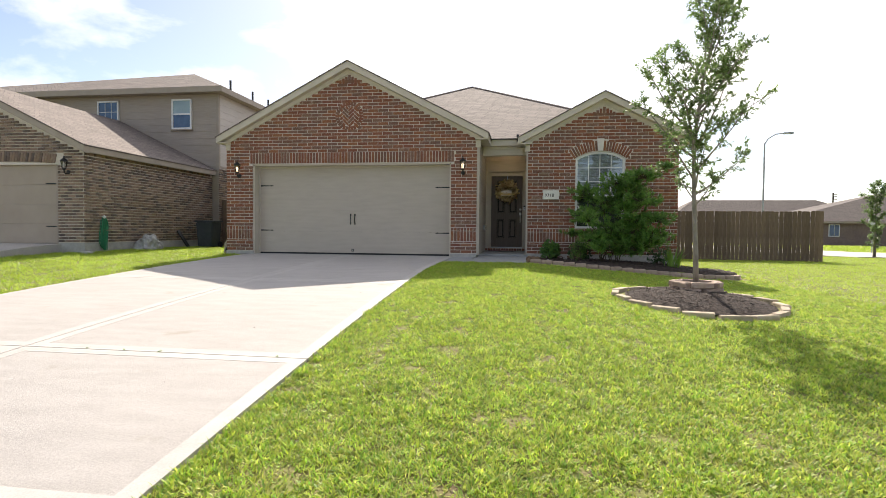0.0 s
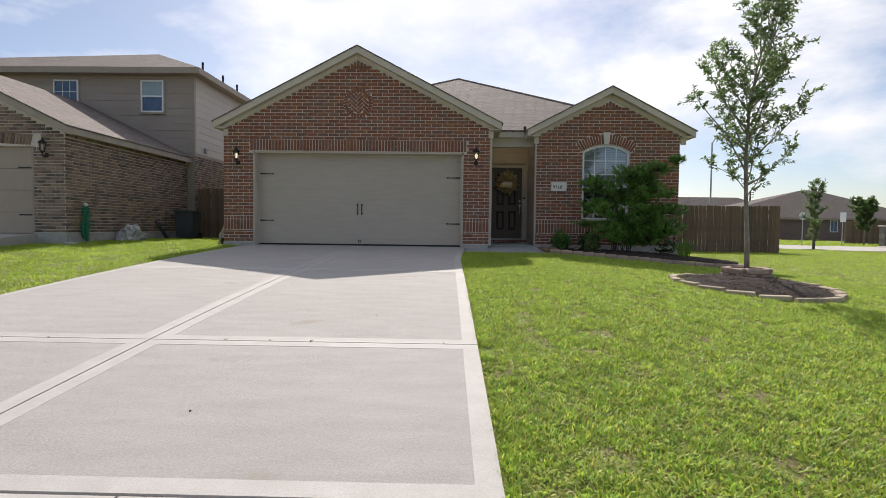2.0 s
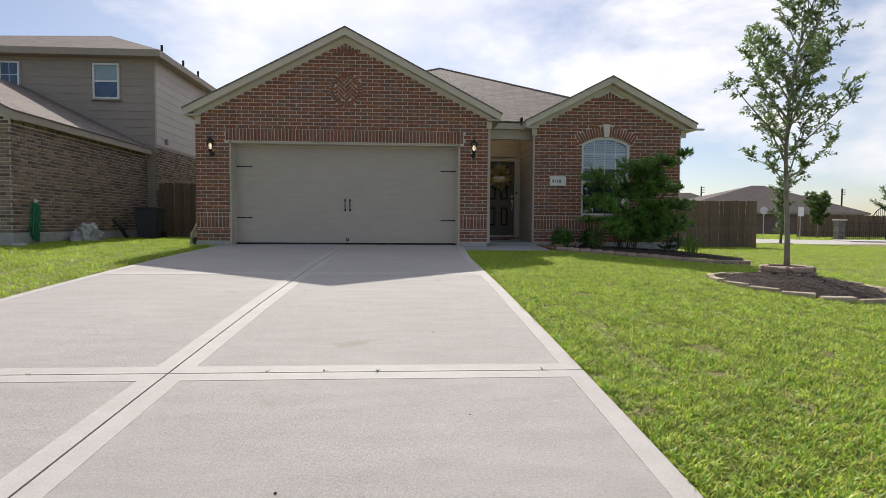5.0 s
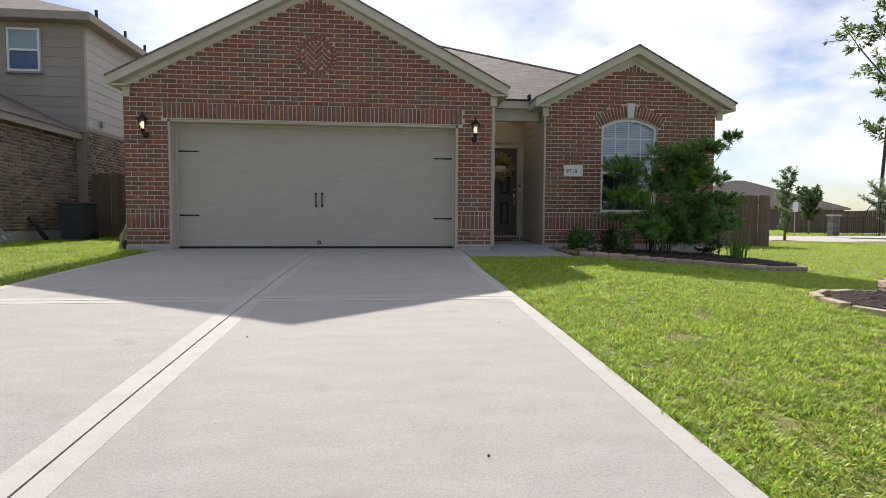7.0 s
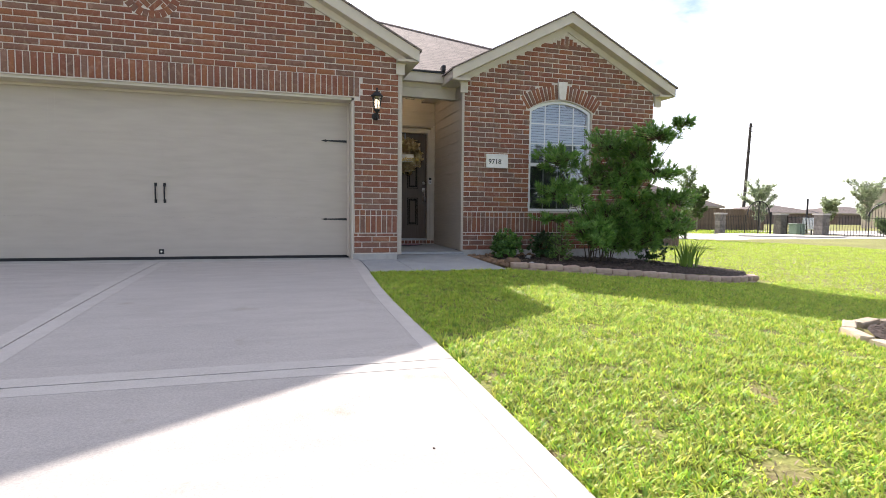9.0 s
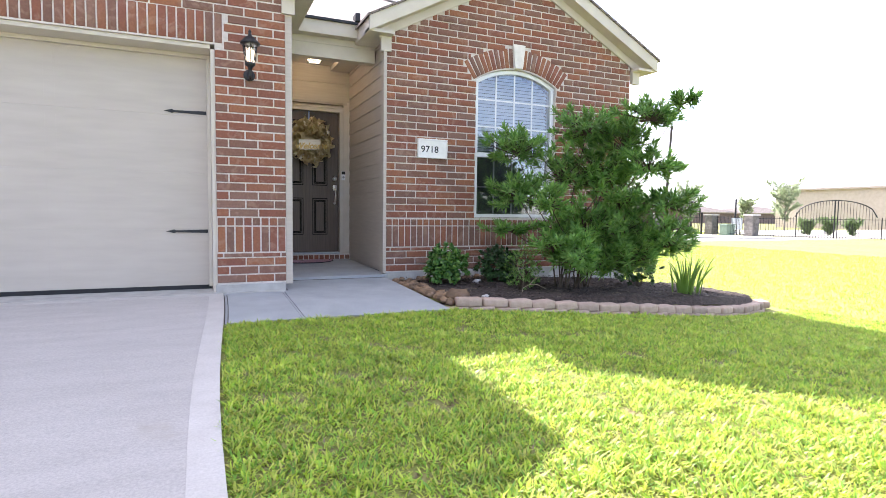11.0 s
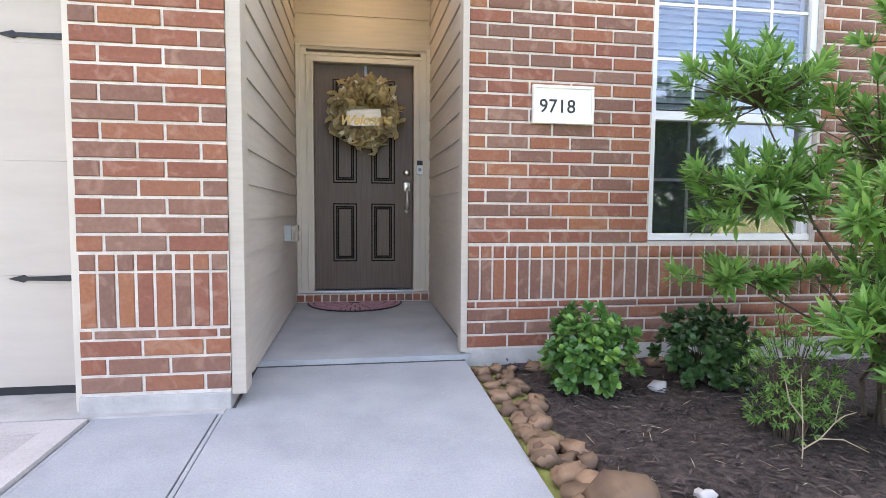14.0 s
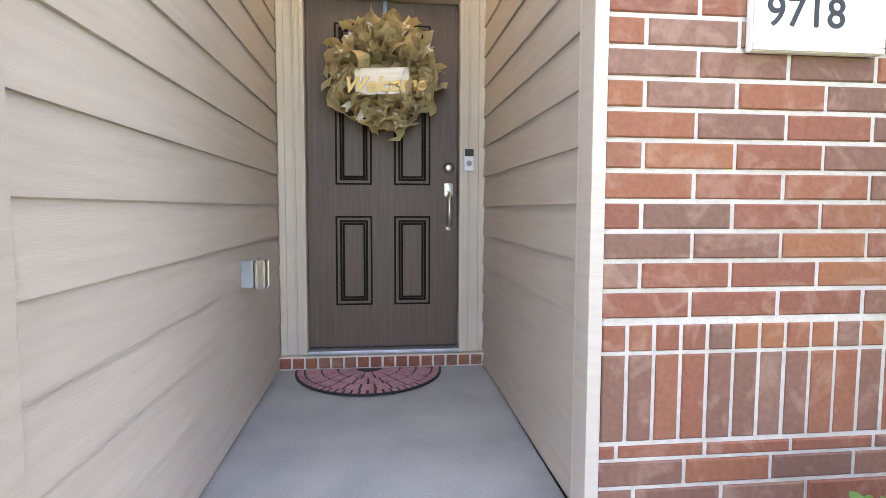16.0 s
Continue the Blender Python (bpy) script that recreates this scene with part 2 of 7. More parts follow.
RED = [(0.255, 0.095, 0.050), (0.220, 0.078, 0.046), (0.175, 0.088, 0.061), (0.245, 0.096, 0.052), (0.215, 0.112, 0.078),
       (0.210, 0.075, 0.045), (0.185, 0.088, 0.060), (0.27, 0.104, 0.049), (0.23, 0.083, 0.047), (0.20, 0.094, 0.063)]
TAN = [(0.25, 0.17, 0.125), (0.205, 0.14, 0.105), (0.14, 0.098, 0.078), (0.29, 0.205, 0.155), (0.105, 0.078, 0.066), (0.23, 0.155, 0.11)]
M_BRICK = brick_material("brick_red", RED, (0.47, 0.31, 0.23))
M_BRICK_TAN = brick_material("brick_tan", TAN, (0.45, 0.38, 0.31))
M_MORTAR = material("mortar", [(0.54, 0.48, 0.425), (0.655, 0.595, 0.535)], 0.95, scale=30, bump=0.5, bump_scale=160, big=0.12)
M_MORTAR_TAN = material("mortar_tan", [(0.58, 0.52, 0.45), (0.68, 0.62, 0.55)], 0.95, scale=30, bump=0.5, bump_scale=160)
M_TRIM = material("trim_paint", [(0.53, 0.47, 0.39), (0.585, 0.525, 0.44)], 0.55, scale=5, bump=0.15, bump_scale=40, big=0.08)
M_SIDING = material("siding_paint", [(0.435, 0.375, 0.315), (0.49, 0.43, 0.365)], 0.6, scale=3, stretch=(1, 1, 14), bump=0.3, bump_scale=26, big=0.08, vary=0.03, distance=0.004)
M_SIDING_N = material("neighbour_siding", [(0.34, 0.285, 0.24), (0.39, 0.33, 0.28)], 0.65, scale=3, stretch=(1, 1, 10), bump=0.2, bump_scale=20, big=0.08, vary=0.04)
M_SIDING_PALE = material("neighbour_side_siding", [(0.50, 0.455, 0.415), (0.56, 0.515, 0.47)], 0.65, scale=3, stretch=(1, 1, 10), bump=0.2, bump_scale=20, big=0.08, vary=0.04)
M_TRIM_N = material("neighbour_trim", [(0.33, 0.275, 0.225), (0.37, 0.315, 0.26)], 0.6, scale=4, big=0.06)
M_GARAGE = material("garage_paint", [(0.445, 0.385, 0.325), (0.495, 0.435, 0.37)], 0.5, scale=2.0, stretch=(1, 1, 6), bump=0.12, bump_scale=45, big=0.07, distance=0.004)
M_GARAGE_N = material("neighbour_garage_paint", [(0.36, 0.29, 0.23), (0.40, 0.33, 0.265)], 0.5, scale=2.0, big=0.06)
M_SHINGLE = shingle_material("shingle", (0.165, 0.135, 0.12), (0.225, 0.185, 0.165), (0.075, 0.062, 0.057))
M_SHINGLE_FAR = shingle_material("shingle_far", (0.11, 0.09, 0.082), (0.14, 0.115, 0.105), (0.07, 0.058, 0.055))
M_CONCRETE = material("concrete_broomed", [(0.408, 0.380, 0.357), (0.458, 0.430, 0.405)], 0.85, scale=2.2, stretch=(1, 3.5, 1), bump=0.7, bump_scale=240, big=0.10, big_scale=0.55, distance=0.004,
                      spots=((0.37, 0.33, 0.285), 2.6, 0.66), grain=0.38, grain_scale=95)
M_BAND = material("concrete_smooth", [(0.435, 0.408, 0.382), (0.488, 0.461, 0.435)], 0.75, scale=7, bump=0.15, bump_scale=120, big=0.1, big_scale=1.4, grain=0.25, grain_scale=90)
M_FOUND = material("foundation_concrete", [(0.36, 0.345, 0.32), (0.46, 0.445, 0.42)], 0.9, scale=9, bump=0.5, bump_scale=60, big=0.18, big_scale=2.5, spots=((0.58, 0.57, 0.55), 4.0, 0.68))
M_PORCH = material("porch_concrete", [(0.295, 0.31, 0.32), (0.365, 0.38, 0.385)], 0.7, scale=4, bump=0.2, bump_scale=140, big=0.14, big_scale=1.5, spots=((0.33, 0.28, 0.22), 1.5, 0.66), grain=0.25, grain_scale=110)
M_JOINT = material("joint_filler", [(0.05, 0.045, 0.04), (0.09, 0.08, 0.07)], 0.95, scale=30)
M_SOIL = material("lawn_soil", [(0.11, 0.125, 0.03), (0.20, 0.21, 0.05), (0.16, 0.12, 0.06)], 0.95, scale=5, bump=0.8, bump_scale=30, big=0.3, big_scale=0.35, distance=0.02)
M_GRASS = leaf_material("grass_blade", [(0.17, 0.35, 0.05), (0.33, 0.52, 0.06), (0.52, 0.62, 0.07), (0.60, 0.58, 0.15), (0.28, 0.48, 0.06)], 0.5, 0.5, 0.36, 12.0)
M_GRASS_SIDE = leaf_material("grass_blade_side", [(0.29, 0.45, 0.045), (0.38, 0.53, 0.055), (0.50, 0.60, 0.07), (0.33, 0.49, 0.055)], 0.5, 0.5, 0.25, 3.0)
# distant crowns: haze and glare are painted in by lightening the leaf colour
M_LEAF_HAZE = leaf_material("hazed_leaf", [(0.30, 0.37, 0.21), (0.39, 0.46, 0.29), (0.46, 0.52, 0.36)], 0.5, 0.6)
M_DRY = leaf_material("dry_grass", [(0.26, 0.2, 0.12), (0.34, 0.27, 0.17), (0.16, 0.115, 0.075)], 0.8, 0.15, 0.2)
M_ASPHALT = material("street_concrete", [(0.42, 0.40, 0.37), (0.50, 0.475, 0.44)], 0.9, scale=3, bump=0.3, bump_scale=120, big=0.1)
M_LEAF_TREE = leaf_material("oak_leaf", [(0.115, 0.195, 0.065), (0.17, 0.26, 0.095), (0.26, 0.35, 0.14), (0.14, 0.225, 0.075)], 0.4, 0.5)
M_LEAF_BUSH = leaf_material("shrub_leaf", [(0.105, 0.235, 0.055), (0.165, 0.325, 0.075), (0.26, 0.43, 0.10), (0.125, 0.275, 0.065)], 0.45, 0.5, 0.3)
M_LEAF_SMALL = leaf_material("hawthorn_leaf", [(0.05, 0.135, 0.03), (0.085, 0.20, 0.045), (0.16, 0.29, 0.05)], 0.35, 0.25)
M_LEAF_DARK = leaf_material("dark_leaf", [(0.025, 0.07, 0.022), (0.045, 0.105, 0.03), (0.06, 0.13, 0.035)], 0.4, 0.2)
M_IRIS = leaf_material("iris_leaf", [(0.10, 0.20, 0.03), (0.17, 0.27, 0.045), (0.13, 0.24, 0.04)], 0.45, 0.35)
M_BARK = material("bark", [(0.17, 0.145, 0.12), (0.30, 0.27, 0.235)], 0.9, scale=14, stretch=(1, 1, 0.4), bump=0.8, bump_scale=40, big=0.2, distance=0.01)
M_TWIG = material("twig", [(0.06, 0.045, 0.03), (0.115, 0.085, 0.058)], 0.9, scale=20)
M_PALE_TWIG = material("pale_twig", [(0.26, 0.21, 0.13), (0.36, 0.30, 0.20)], 0.9, scale=20)
M_MULCH = material("mulch", [(0.022, 0.015, 0.012), (0.05, 0.035, 0.028), (0.085, 0.06, 0.05)], 0.95, scale=26, bump=1.0, bump_scale=45, distance=0.03)
M_CHIP = material("mulch_chip", [(0.036, 0.025, 0.020), (0.075, 0.056, 0.046)], 0.9, scale=20, island=0.8)
M_BLOCK = material("edging_block", [(0.36, 0.262, 0.205), (0.46, 0.35, 0.28)], 0.9, scale=12, bump=0.8, bump_scale=55, vary=0.12, big=0.12, big_scale=5, distance=0.01)
M_SCALLOP = material("ring_edger", [(0.37, 0.30, 0.22), (0.49, 0.41, 0.31)], 0.9, scale=12, bump=0.8, bump_scale=50, vary=0.12, distance=0.01)
M_ROCK = material("river_rock", [(0.10, 0.058, 0.034), (0.22, 0.135, 0.075), (0.16, 0.11, 0.08)], 0.8, scale=6, bump=0.5, bump_scale=30, vary=0.4, big=0.2, big_scale=6)
M_WHITE_ROCK = material("pale_rock", [(0.42, 0.40, 0.38), (0.54, 0.52, 0.49)], 0.8, scale=12, bump=0.4, bump_scale=40)
M_WOOD = material("fence_wood", [(0.135, 0.092, 0.062), (0.21, 0.150, 0.105)], 0.9, scale=5, stretch=(10, 10, 0.7), bump=0.5, bump_scale=18, vary=0.22, big=0.2, big_scale=1.5, distance=0.006)
M_WOOD_OLD = material("gate_wood", [(0.13, 0.085, 0.055), (0.20, 0.14, 0.095)], 0.9, scale=5, stretch=(10, 10, 0.7), bump=0.5, bump_scale=18, vary=0.2)
M_BLACK = material("black_iron", [(0.012, 0.012, 0.013), (0.03, 0.03, 0.032)], 0.5, 0.3, scale=30, bump=0.3, bump_scale=80, distance=0.003)
M_RUBBER = material("black_rubber", [(0.008, 0.008, 0.009), (0.018, 0.018, 0.02)], 0.7)
M_DOOR = material("door_stain", [(0.080, 0.052, 0.037), (0.112, 0.078, 0.057)], 0.5, scale=3, stretch=(26, 26, 1.2), bump=0.25, bump_scale=14, big=0.12, distance=0.003)
# near-black that paints the shade of the door's panel grooves
M_GROOVE_SHADE = material("door_groove_shade", [(0.011, 0.008, 0.006), (0.018, 0.014, 0.011)], 0.85, scale=8, spec=0.1)
M_NICKEL = material("satin_nickel", [(0.62, 0.60, 0.56), (0.70, 0.68, 0.64)], 0.28, 1.0, scale=30)
M_WHITE = material("white_vinyl", [(0.74, 0.75, 0.74), (0.80, 0.80, 0.79)], 0.4, scale=6, big=0.04)
M_PLATE = material("cast_stone_plate", [(0.74, 0.715, 0.67), (0.82, 0.795, 0.75)], 0.75, scale=20, bump=0.4, bump_scale=90, distance=0.003)
M_KEYSTONE = material("cast_keystone", [(0.64, 0.59, 0.53), (0.74, 0.69, 0.63)], 0.8, scale=16, bump=0.5, bump_scale=70, distance=0.004)
M_INK = material("black_paint", [(0.01, 0.01, 0.01), (0.02, 0.02, 0.02)], 0.5)
M_GLASS = glass_material("clear_glass", (0.96, 0.98, 1.0))
M_SMOKE = glass_material("lantern_glass", (0.95, 0.95, 0.93), 0.08)
M_BULB = glow_material("lit_bulb", (1.0, 0.82, 0.56), 1.1)
M_BLIND = material("blind_slat", [(0.39, 0.43, 0.48), (0.46, 0.50, 0.55)], 0.6, scale=4)
M_SCREEN = material("insect_screen", [(0.03, 0.035, 0.038), (0.05, 0.055, 0.06)], 0.6, scale=90)
M_ROOM = material("dim_room", [(0.10, 0.095, 0.09), (0.14, 0.135, 0.125)], 0.9, scale=2)
M_MESH_GOLD = leaf_material("deco_mesh", [(0.42, 0.32, 0.14), (0.55, 0.44, 0.23), (0.70, 0.60, 0.38), (0.34, 0.25, 0.09), (0.50, 0.40, 0.20)], 0.55, 0.3, 0.1)
M_WASH = material("whitewashed_board", [(0.72, 0.66, 0.58), (0.84, 0.80, 0.74)], 0.75, scale=4, stretch=(1, 1, 18), big=0.1)
M_GOLD = material("gold_letters", [(0.55, 0.36, 0.11), (0.66, 0.46, 0.17)], 0.45, 0.3, scale=20)
M_RIBBON = material("blue_grey_ribbon", [(0.20, 0.26, 0.42), (0.28, 0.34, 0.50)], 0.4, scale=20)
M_MAT = material("mat_stone", [(0.36, 0.17, 0.215), (0.52, 0.30, 0.34), (0.44, 0.225, 0.265)], 0.85, scale=14, bump=0.6, bump_scale=60, island=0.35)
M_GREY_BOX = material("grey_outlet", [(0.24, 0.25, 0.26), (0.32, 0.33, 0.34)], 0.35, scale=10)
M_CLEAR_PLASTIC = glass_material("clear_cover", (0.9, 0.92, 0.94), 0.12)
M_ALU = material("threshold_aluminium", [(0.34, 0.36, 0.39), (0.44, 0.46, 0.49)], 0.4, 0.7, scale=20)
M_HOSE = material("green_hose", [(0.01, 0.16, 0.075), (0.02, 0.22, 0.11)], 0.45, scale=20)
M_TARP = material("grey_plastic_sheet", [(0.25, 0.25, 0.245), (0.42, 0.42, 0.41)], 0.3, scale=8, big=0.3, big_scale=4)
M_BIN = material("dark_bin", [(0.045, 0.054, 0.068), (0.065, 0.076, 0.092)], 0.5, scale=8)
M_CART = material("tan_plastic", [(0.34, 0.29, 0.23), (0.42, 0.37, 0.30)], 0.5, scale=8)
M_STONE = material("pillar_stone", [(0.12, 0.11, 0.10), (0.22, 0.20, 0.18)], 0.9, scale=5, bump=0.6, bump_scale=14, vary=0.15)
M_GALV = material("galvanised_steel", [(0.30, 0.31, 0.32), (0.40, 0.41, 0.42)], 0.45, 0.6, scale=10)
M_POLE = material("utility_pole_wood", [(0.045, 0.038, 0.035), (0.075, 0.065, 0.06)], 0.9, scale=10)
M_BOX_GREEN = material("utility_box_green", [(0.22, 0.30, 0.23), (0.27, 0.35, 0.28)], 0.6, scale=10)
M_FAR_BRICK = material("far_brick", [(0.16, 0.115, 0.10), (0.25, 0.185, 0.16)], 0.9, scale=9, big=0.15)
M_FAR_TAN = material("far_stucco", [(0.45, 0.38, 0.31), (0.52, 0.44, 0.36)], 0.9, scale=3, big=0.08)
# blue sky reflected in the panes is put into their base colour
M_FAR_SKY_GLASS = material("far_window_sky_blue", [(0.05, 0.09, 0.17), (0.09, 0.15, 0.26)], 0.1, scale=3)
M_FAR_TEAL = material("far_teal_pane", [(0.26, 0.36, 0.40), (0.33, 0.43, 0.47)], 0.25, scale=3)
M_SIGN = material("sign_back", [(0.42, 0.43, 0.44), (0.52, 0.53, 0.54)], 0.5, 0.3, scale=6)
M_SIGN_WHITE = material("sign_white", [(0.70, 0.71, 0.71), (0.78, 0.78, 0.78)], 0.5, scale=6)


# ---------------------------------------------------------------- building helpers
def put_mesh(name, bm, mat, loc=(0, 0, 0), smooth=False):
    bmesh.ops.translate(bm, verts=bm.verts, vec=-Vector(loc))
    me = bpy.data.meshes.new(name)
    bm.to_mesh(me)
    bm.free()
    me.materials.append(mat)
    if smooth:
        me.shade_smooth()
    ob = new(name, me)
    ob.location = loc
    return ob


def thing(name, loc, label, category, group="", kind=""):
    ob = new(name)
    ob.empty_display_size = 0.1
    ob.location = loc
    return tagged(ob, label, category, group, kind)


def part(name, bm, mat, parent, label="", smooth=False):
    """One mesh object under a thing or a part; the bmesh is given in world places."""
    base = Vector(parent.location)
    if parent.parent:
        base = base + Vector(parent.parent.location)
    ob = put_mesh(name, bm, mat, tuple(base), smooth)
    ob.location = (0, 0, 0)
    ob.parent = parent
    if label:
        ob["label"] = label
    return ob


def box(bm, x0, x1, y0, y1, z0, z1, bevel=0.0):
    r = bmesh.ops.create_cube(bm, size=1.0)
    bmesh.ops.scale(bm, verts=r["verts"], vec=(abs(x1 - x0), abs(y1 - y0), abs(z1 - z0)))
    bmesh.ops.translate(bm, verts=r["verts"], vec=((x0 + x1) / 2, (y0 + y1) / 2, (z0 + z1) / 2))
    if bevel:
        edges = list({e for v in r["verts"] for e in v.link_edges})
        bmesh.ops.bevel(bm, geom=edges, offset=bevel, segments=2, affect="EDGES", profile=0.6)
    return bm


def boxed(*a, bevel=0.0):
    return box(bmesh.new(), *a, bevel=bevel)


def prism(bm, points, move):
    """A closed outline of 3D points pushed along move."""
    a = [bm.verts.new(p) for p in points]
    b = [bm.verts.new(Vector(p) + Vector(move)) for p in points]
    n = len(a)
    bm.faces.new(a)
    bm.faces.new(b[::-1])
    for i in range(n):
        bm.faces.new((a[i], b[i], b[(i + 1) % n], a[(i + 1) % n]))
    bmesh.ops.recalc_face_normals(bm, faces=bm.faces)
    return bm


def tube(bm, points, radii, sides=8):
    """A tube through points, with a radius at each."""
    pts = [Vector(p) for p in points]
    rings = []
    for i, p in enumerate(pts):
        d = (pts[min(i + 1, len(pts) - 1)] - pts[max(i - 1, 0)]).normalized()
        u = d.orthogonal().normalized() if i == 0 else (rings_u - d * rings_u.dot(d)).normalized()
        rings_u = u
        v = d.cross(u)
        r = radii[i] if hasattr(radii, "__len__") else radii
        rings.append([bm.verts.new(p + r * (math.cos(a) * u + math.sin(a) * v)) for a in (2 * math.pi * k / sides for k in range(sides))])
    for a, b in zip(rings, rings[1:]):
        for k in range(sides):
            bm.faces.new((a[k], a[(k + 1) % sides], b[(k + 1) % sides], b[k]))
    bm.faces.new(rings[0][::-1])
    bm.faces.new(rings[-1])
    return bm


def lathe(bm, centre, profile, sides=20, axis="z"):
    """A turned shape: profile of (radius, height) about an axis through centre."""
    c = Vector(centre)
    rings = []
    for r, h in profile:
        ring = []
        for k in range(sides):
            a = 2 * math.pi * k / sides
            p = (r * math.cos(a), r * math.sin(a), h)
            if axis == "y":
                p = (p[0], -p[2], p[1])
            ring.append(bm.verts.new(c + Vector(p)))
        rings.append(ring)
    for a, b in zip(rings, rings[1:]):
        for k in range(sides):
            bm.faces.new((a[k], a[(k + 1) % sides], b[(k + 1) % sides], b[k]))
    bm.faces.new(rings[0][::-1])
    bm.faces.new(rings[-1])
    bmesh.ops.recalc_face_normals(bm, faces=bm.faces)
    return bm


def mesh_from(name, verts, faces, mat, smooth=False):
    """A joined mesh from arrays of vertices and of faces with the same number of corners."""
    me = bpy.data.meshes.new(name)
    verts, faces = np.asarray(verts, np.float32), np.asarray(faces, np.int32)
    k = faces.shape[1]
    me.vertices.add(len(verts))
    me.vertices.foreach_set("co", verts.ravel())
    me.loops.add(faces.size)
    me.loops.foreach_set("vertex_index", faces.ravel())
    me.polygons.add(len(faces))
    me.polygons.foreach_set("loop_start", np.arange(0, faces.size, k, dtype=np.int32))
    me.polygons.foreach_set("loop_total", np.full(len(faces), k, np.int32))
    me.update(calc_edges=True)
    me.materials.append(mat)
    if smooth:
        me.shade_smooth()
    return me


def smoothstep(a, b, x):
    t = min(1.0, max(0.0, (x - a) / (b - a)))
    return t * t * (3 - 2 * t)


# ---------------------------------------------------------------- the lie of the land
DX0, DX1 = -2.70, 2.43                   # driveway: its edges at the garage
GARAGE_Y, RIGHT_Y, DOOR_Y = 0.0, 0.63, 2.44
WALK_Y, WALK_X1 = -1.28, 4.37


def edge_right(y):
    return 2.49 + 0.0155 * max(0.0, -y - 3.5) + 0.11 * smoothstep(-3.2, 0.0, y)


def edge_left(y):
    return -2.68 - 0.008 * max(0.0, -y)


def middle(y):
    return 0.035 - 0.0145 * max(0.0, -y)




def drive_z(y):
    a = max(0.0, -y)
    return -0.03 - 0.0248 * a - 0.0029 * a * a if a < 14 else -0.9456 - 0.01 * (a - 14)


def ground_z(x, y):
    d = drive_z(y) - 0.025
    far = -0.40 if y > -5 else -0.40 + drive_z(y) - drive_z(-5)
    if y > 12:
        far -= min(0.1, 0.02 * (y - 12))
    s = smoothstep(4.0, 9.0, x)
    z = d * (1 - s) + far * s + 0.06 * smoothstep(-3.5, -6.0, x)
    return z + (0.012 * noise.noise((x * 0.8, y * 0.8, 0)) if abs(x) < 30 and abs(y) < 30 else 0)


def under_slab(x, y):
    e = 0.004
    return (DX0 - e < x < DX1 + e and -16.5 < y < 0.1) or (DX1 - 0.1 < x < WALK_X1 + e and WALK_Y - e < y < 0.7) or (-40 < x < 26 and -12.62 < y < -11.24)


E1 = 0.006
xs = sorted({*np.arange(-14, 24, 0.5), *np.arange(2.5, 9.0, 0.16), *np.arange(-6.5, -2.8, 0.25), DX0 - E1, DX0 + E1, DX1 - E1, DX1 + E1, WALK_X1 - E1, WALK_X1 + E1,
             -3000, -600, -200, -100, -60, -40, -28, -20, 27, 30, 36, 45, 60, 100, 200, 600, 3000})
ys = sorted({*np.arange(-18, 24, 0.5), *np.arange(-12, 1, 0.2), WALK_Y - E1, WALK_Y + E1, -11.24, -11.25, -12.61, -12.62, -16.5, -16.51, 0.1, 0.11,
             -3000, -600, -200, -100, -60, -40, -26, 28, 34, 45, 60, 100, 200, 600, 3000})
gv = [(x, y, ground_z(x, y) - (0.13 if under_slab(x, y) else 0.0)) for y in ys for x in xs]
gf = [(j * len(xs) + i, j * len(xs) + i + 1, (j + 1) * len(xs) + i + 1, (j + 1) * len(xs) + i) for j in range(len(ys) - 1) for i in range(len(xs) - 1)]
ground = new("ground", mesh_from("ground", gv, gf, M_SOIL, True))
tagged(ground, "lawn ground of short grass over brown soil", "ground", kind="structure")


def slab_box(bm, x0, x1, y0, y1, top, thick=0.1, steps=6):
    """A slab whose top follows a fall given by top(y); its sides are numbers or lines given by x(y)."""
    rows = []
    for i in range(steps + 1):
        y = y0 + (y1 - y0) * i / steps
        p0, p1 = x0(y) if callable(x0) else x0, x1(y) if callable(x1) else x1
        rows.append([bm.verts.new(p) for p in ((p0, y, top(y)), (p1, y, top(y)), (p1, y, top(y) - thick), (p0, y, top(y) - thick))])
    for a, b in zip(rows, rows[1:]):
        for k in range(4):
            bm.faces.new((a[k], a[(k + 1) % 4], b[(k + 1) % 4], b[k]))
    bm.faces.new(rows[0])
    bm.faces.new(rows[-1][::-1])
    bmesh.ops.recalc_face_normals(bm, faces=bm.faces)
    return bm


driveway = thing("driveway", (0, -5, 0), "pale broomed concrete driveway with smooth trowelled borders and joints", "driveway", kind="structure")
BAND, GAP = 0.122, 0.006


def beside(line, off):
    return lambda y: line(y) + off


for y0, y1 in ((-4.86, -0.06), (-8.93, -4.86), (-11.12, -8.93), (-16.4, -12.66)):
    for lo, hi in ((edge_left, middle), (middle, edge_right)):
        c, d = y0 + GAP, y1 - GAP
        a0, a1, b0, b1 = beside(lo, GAP), beside(lo, GAP + BAND), beside(hi, -GAP - BAND), beside(hi, -GAP)
        part("slab", slab_box(bmesh.new(), a1, b0, c + BAND, d - BAND, drive_z, 0.1, 12), M_CONCRETE, driveway)
        for p, q, r, t in ((a0, a1, c, d), (b0, b1, c, d), (a1, b0, c, c + BAND), (a1, b0, d - BAND, d)):
            part("border_band", slab_box(bmesh.new(), p, q, r, t, lambda y: drive_z(y) + 0.002, 0.1, 12), M_BAND, driveway, "smooth lighter border")
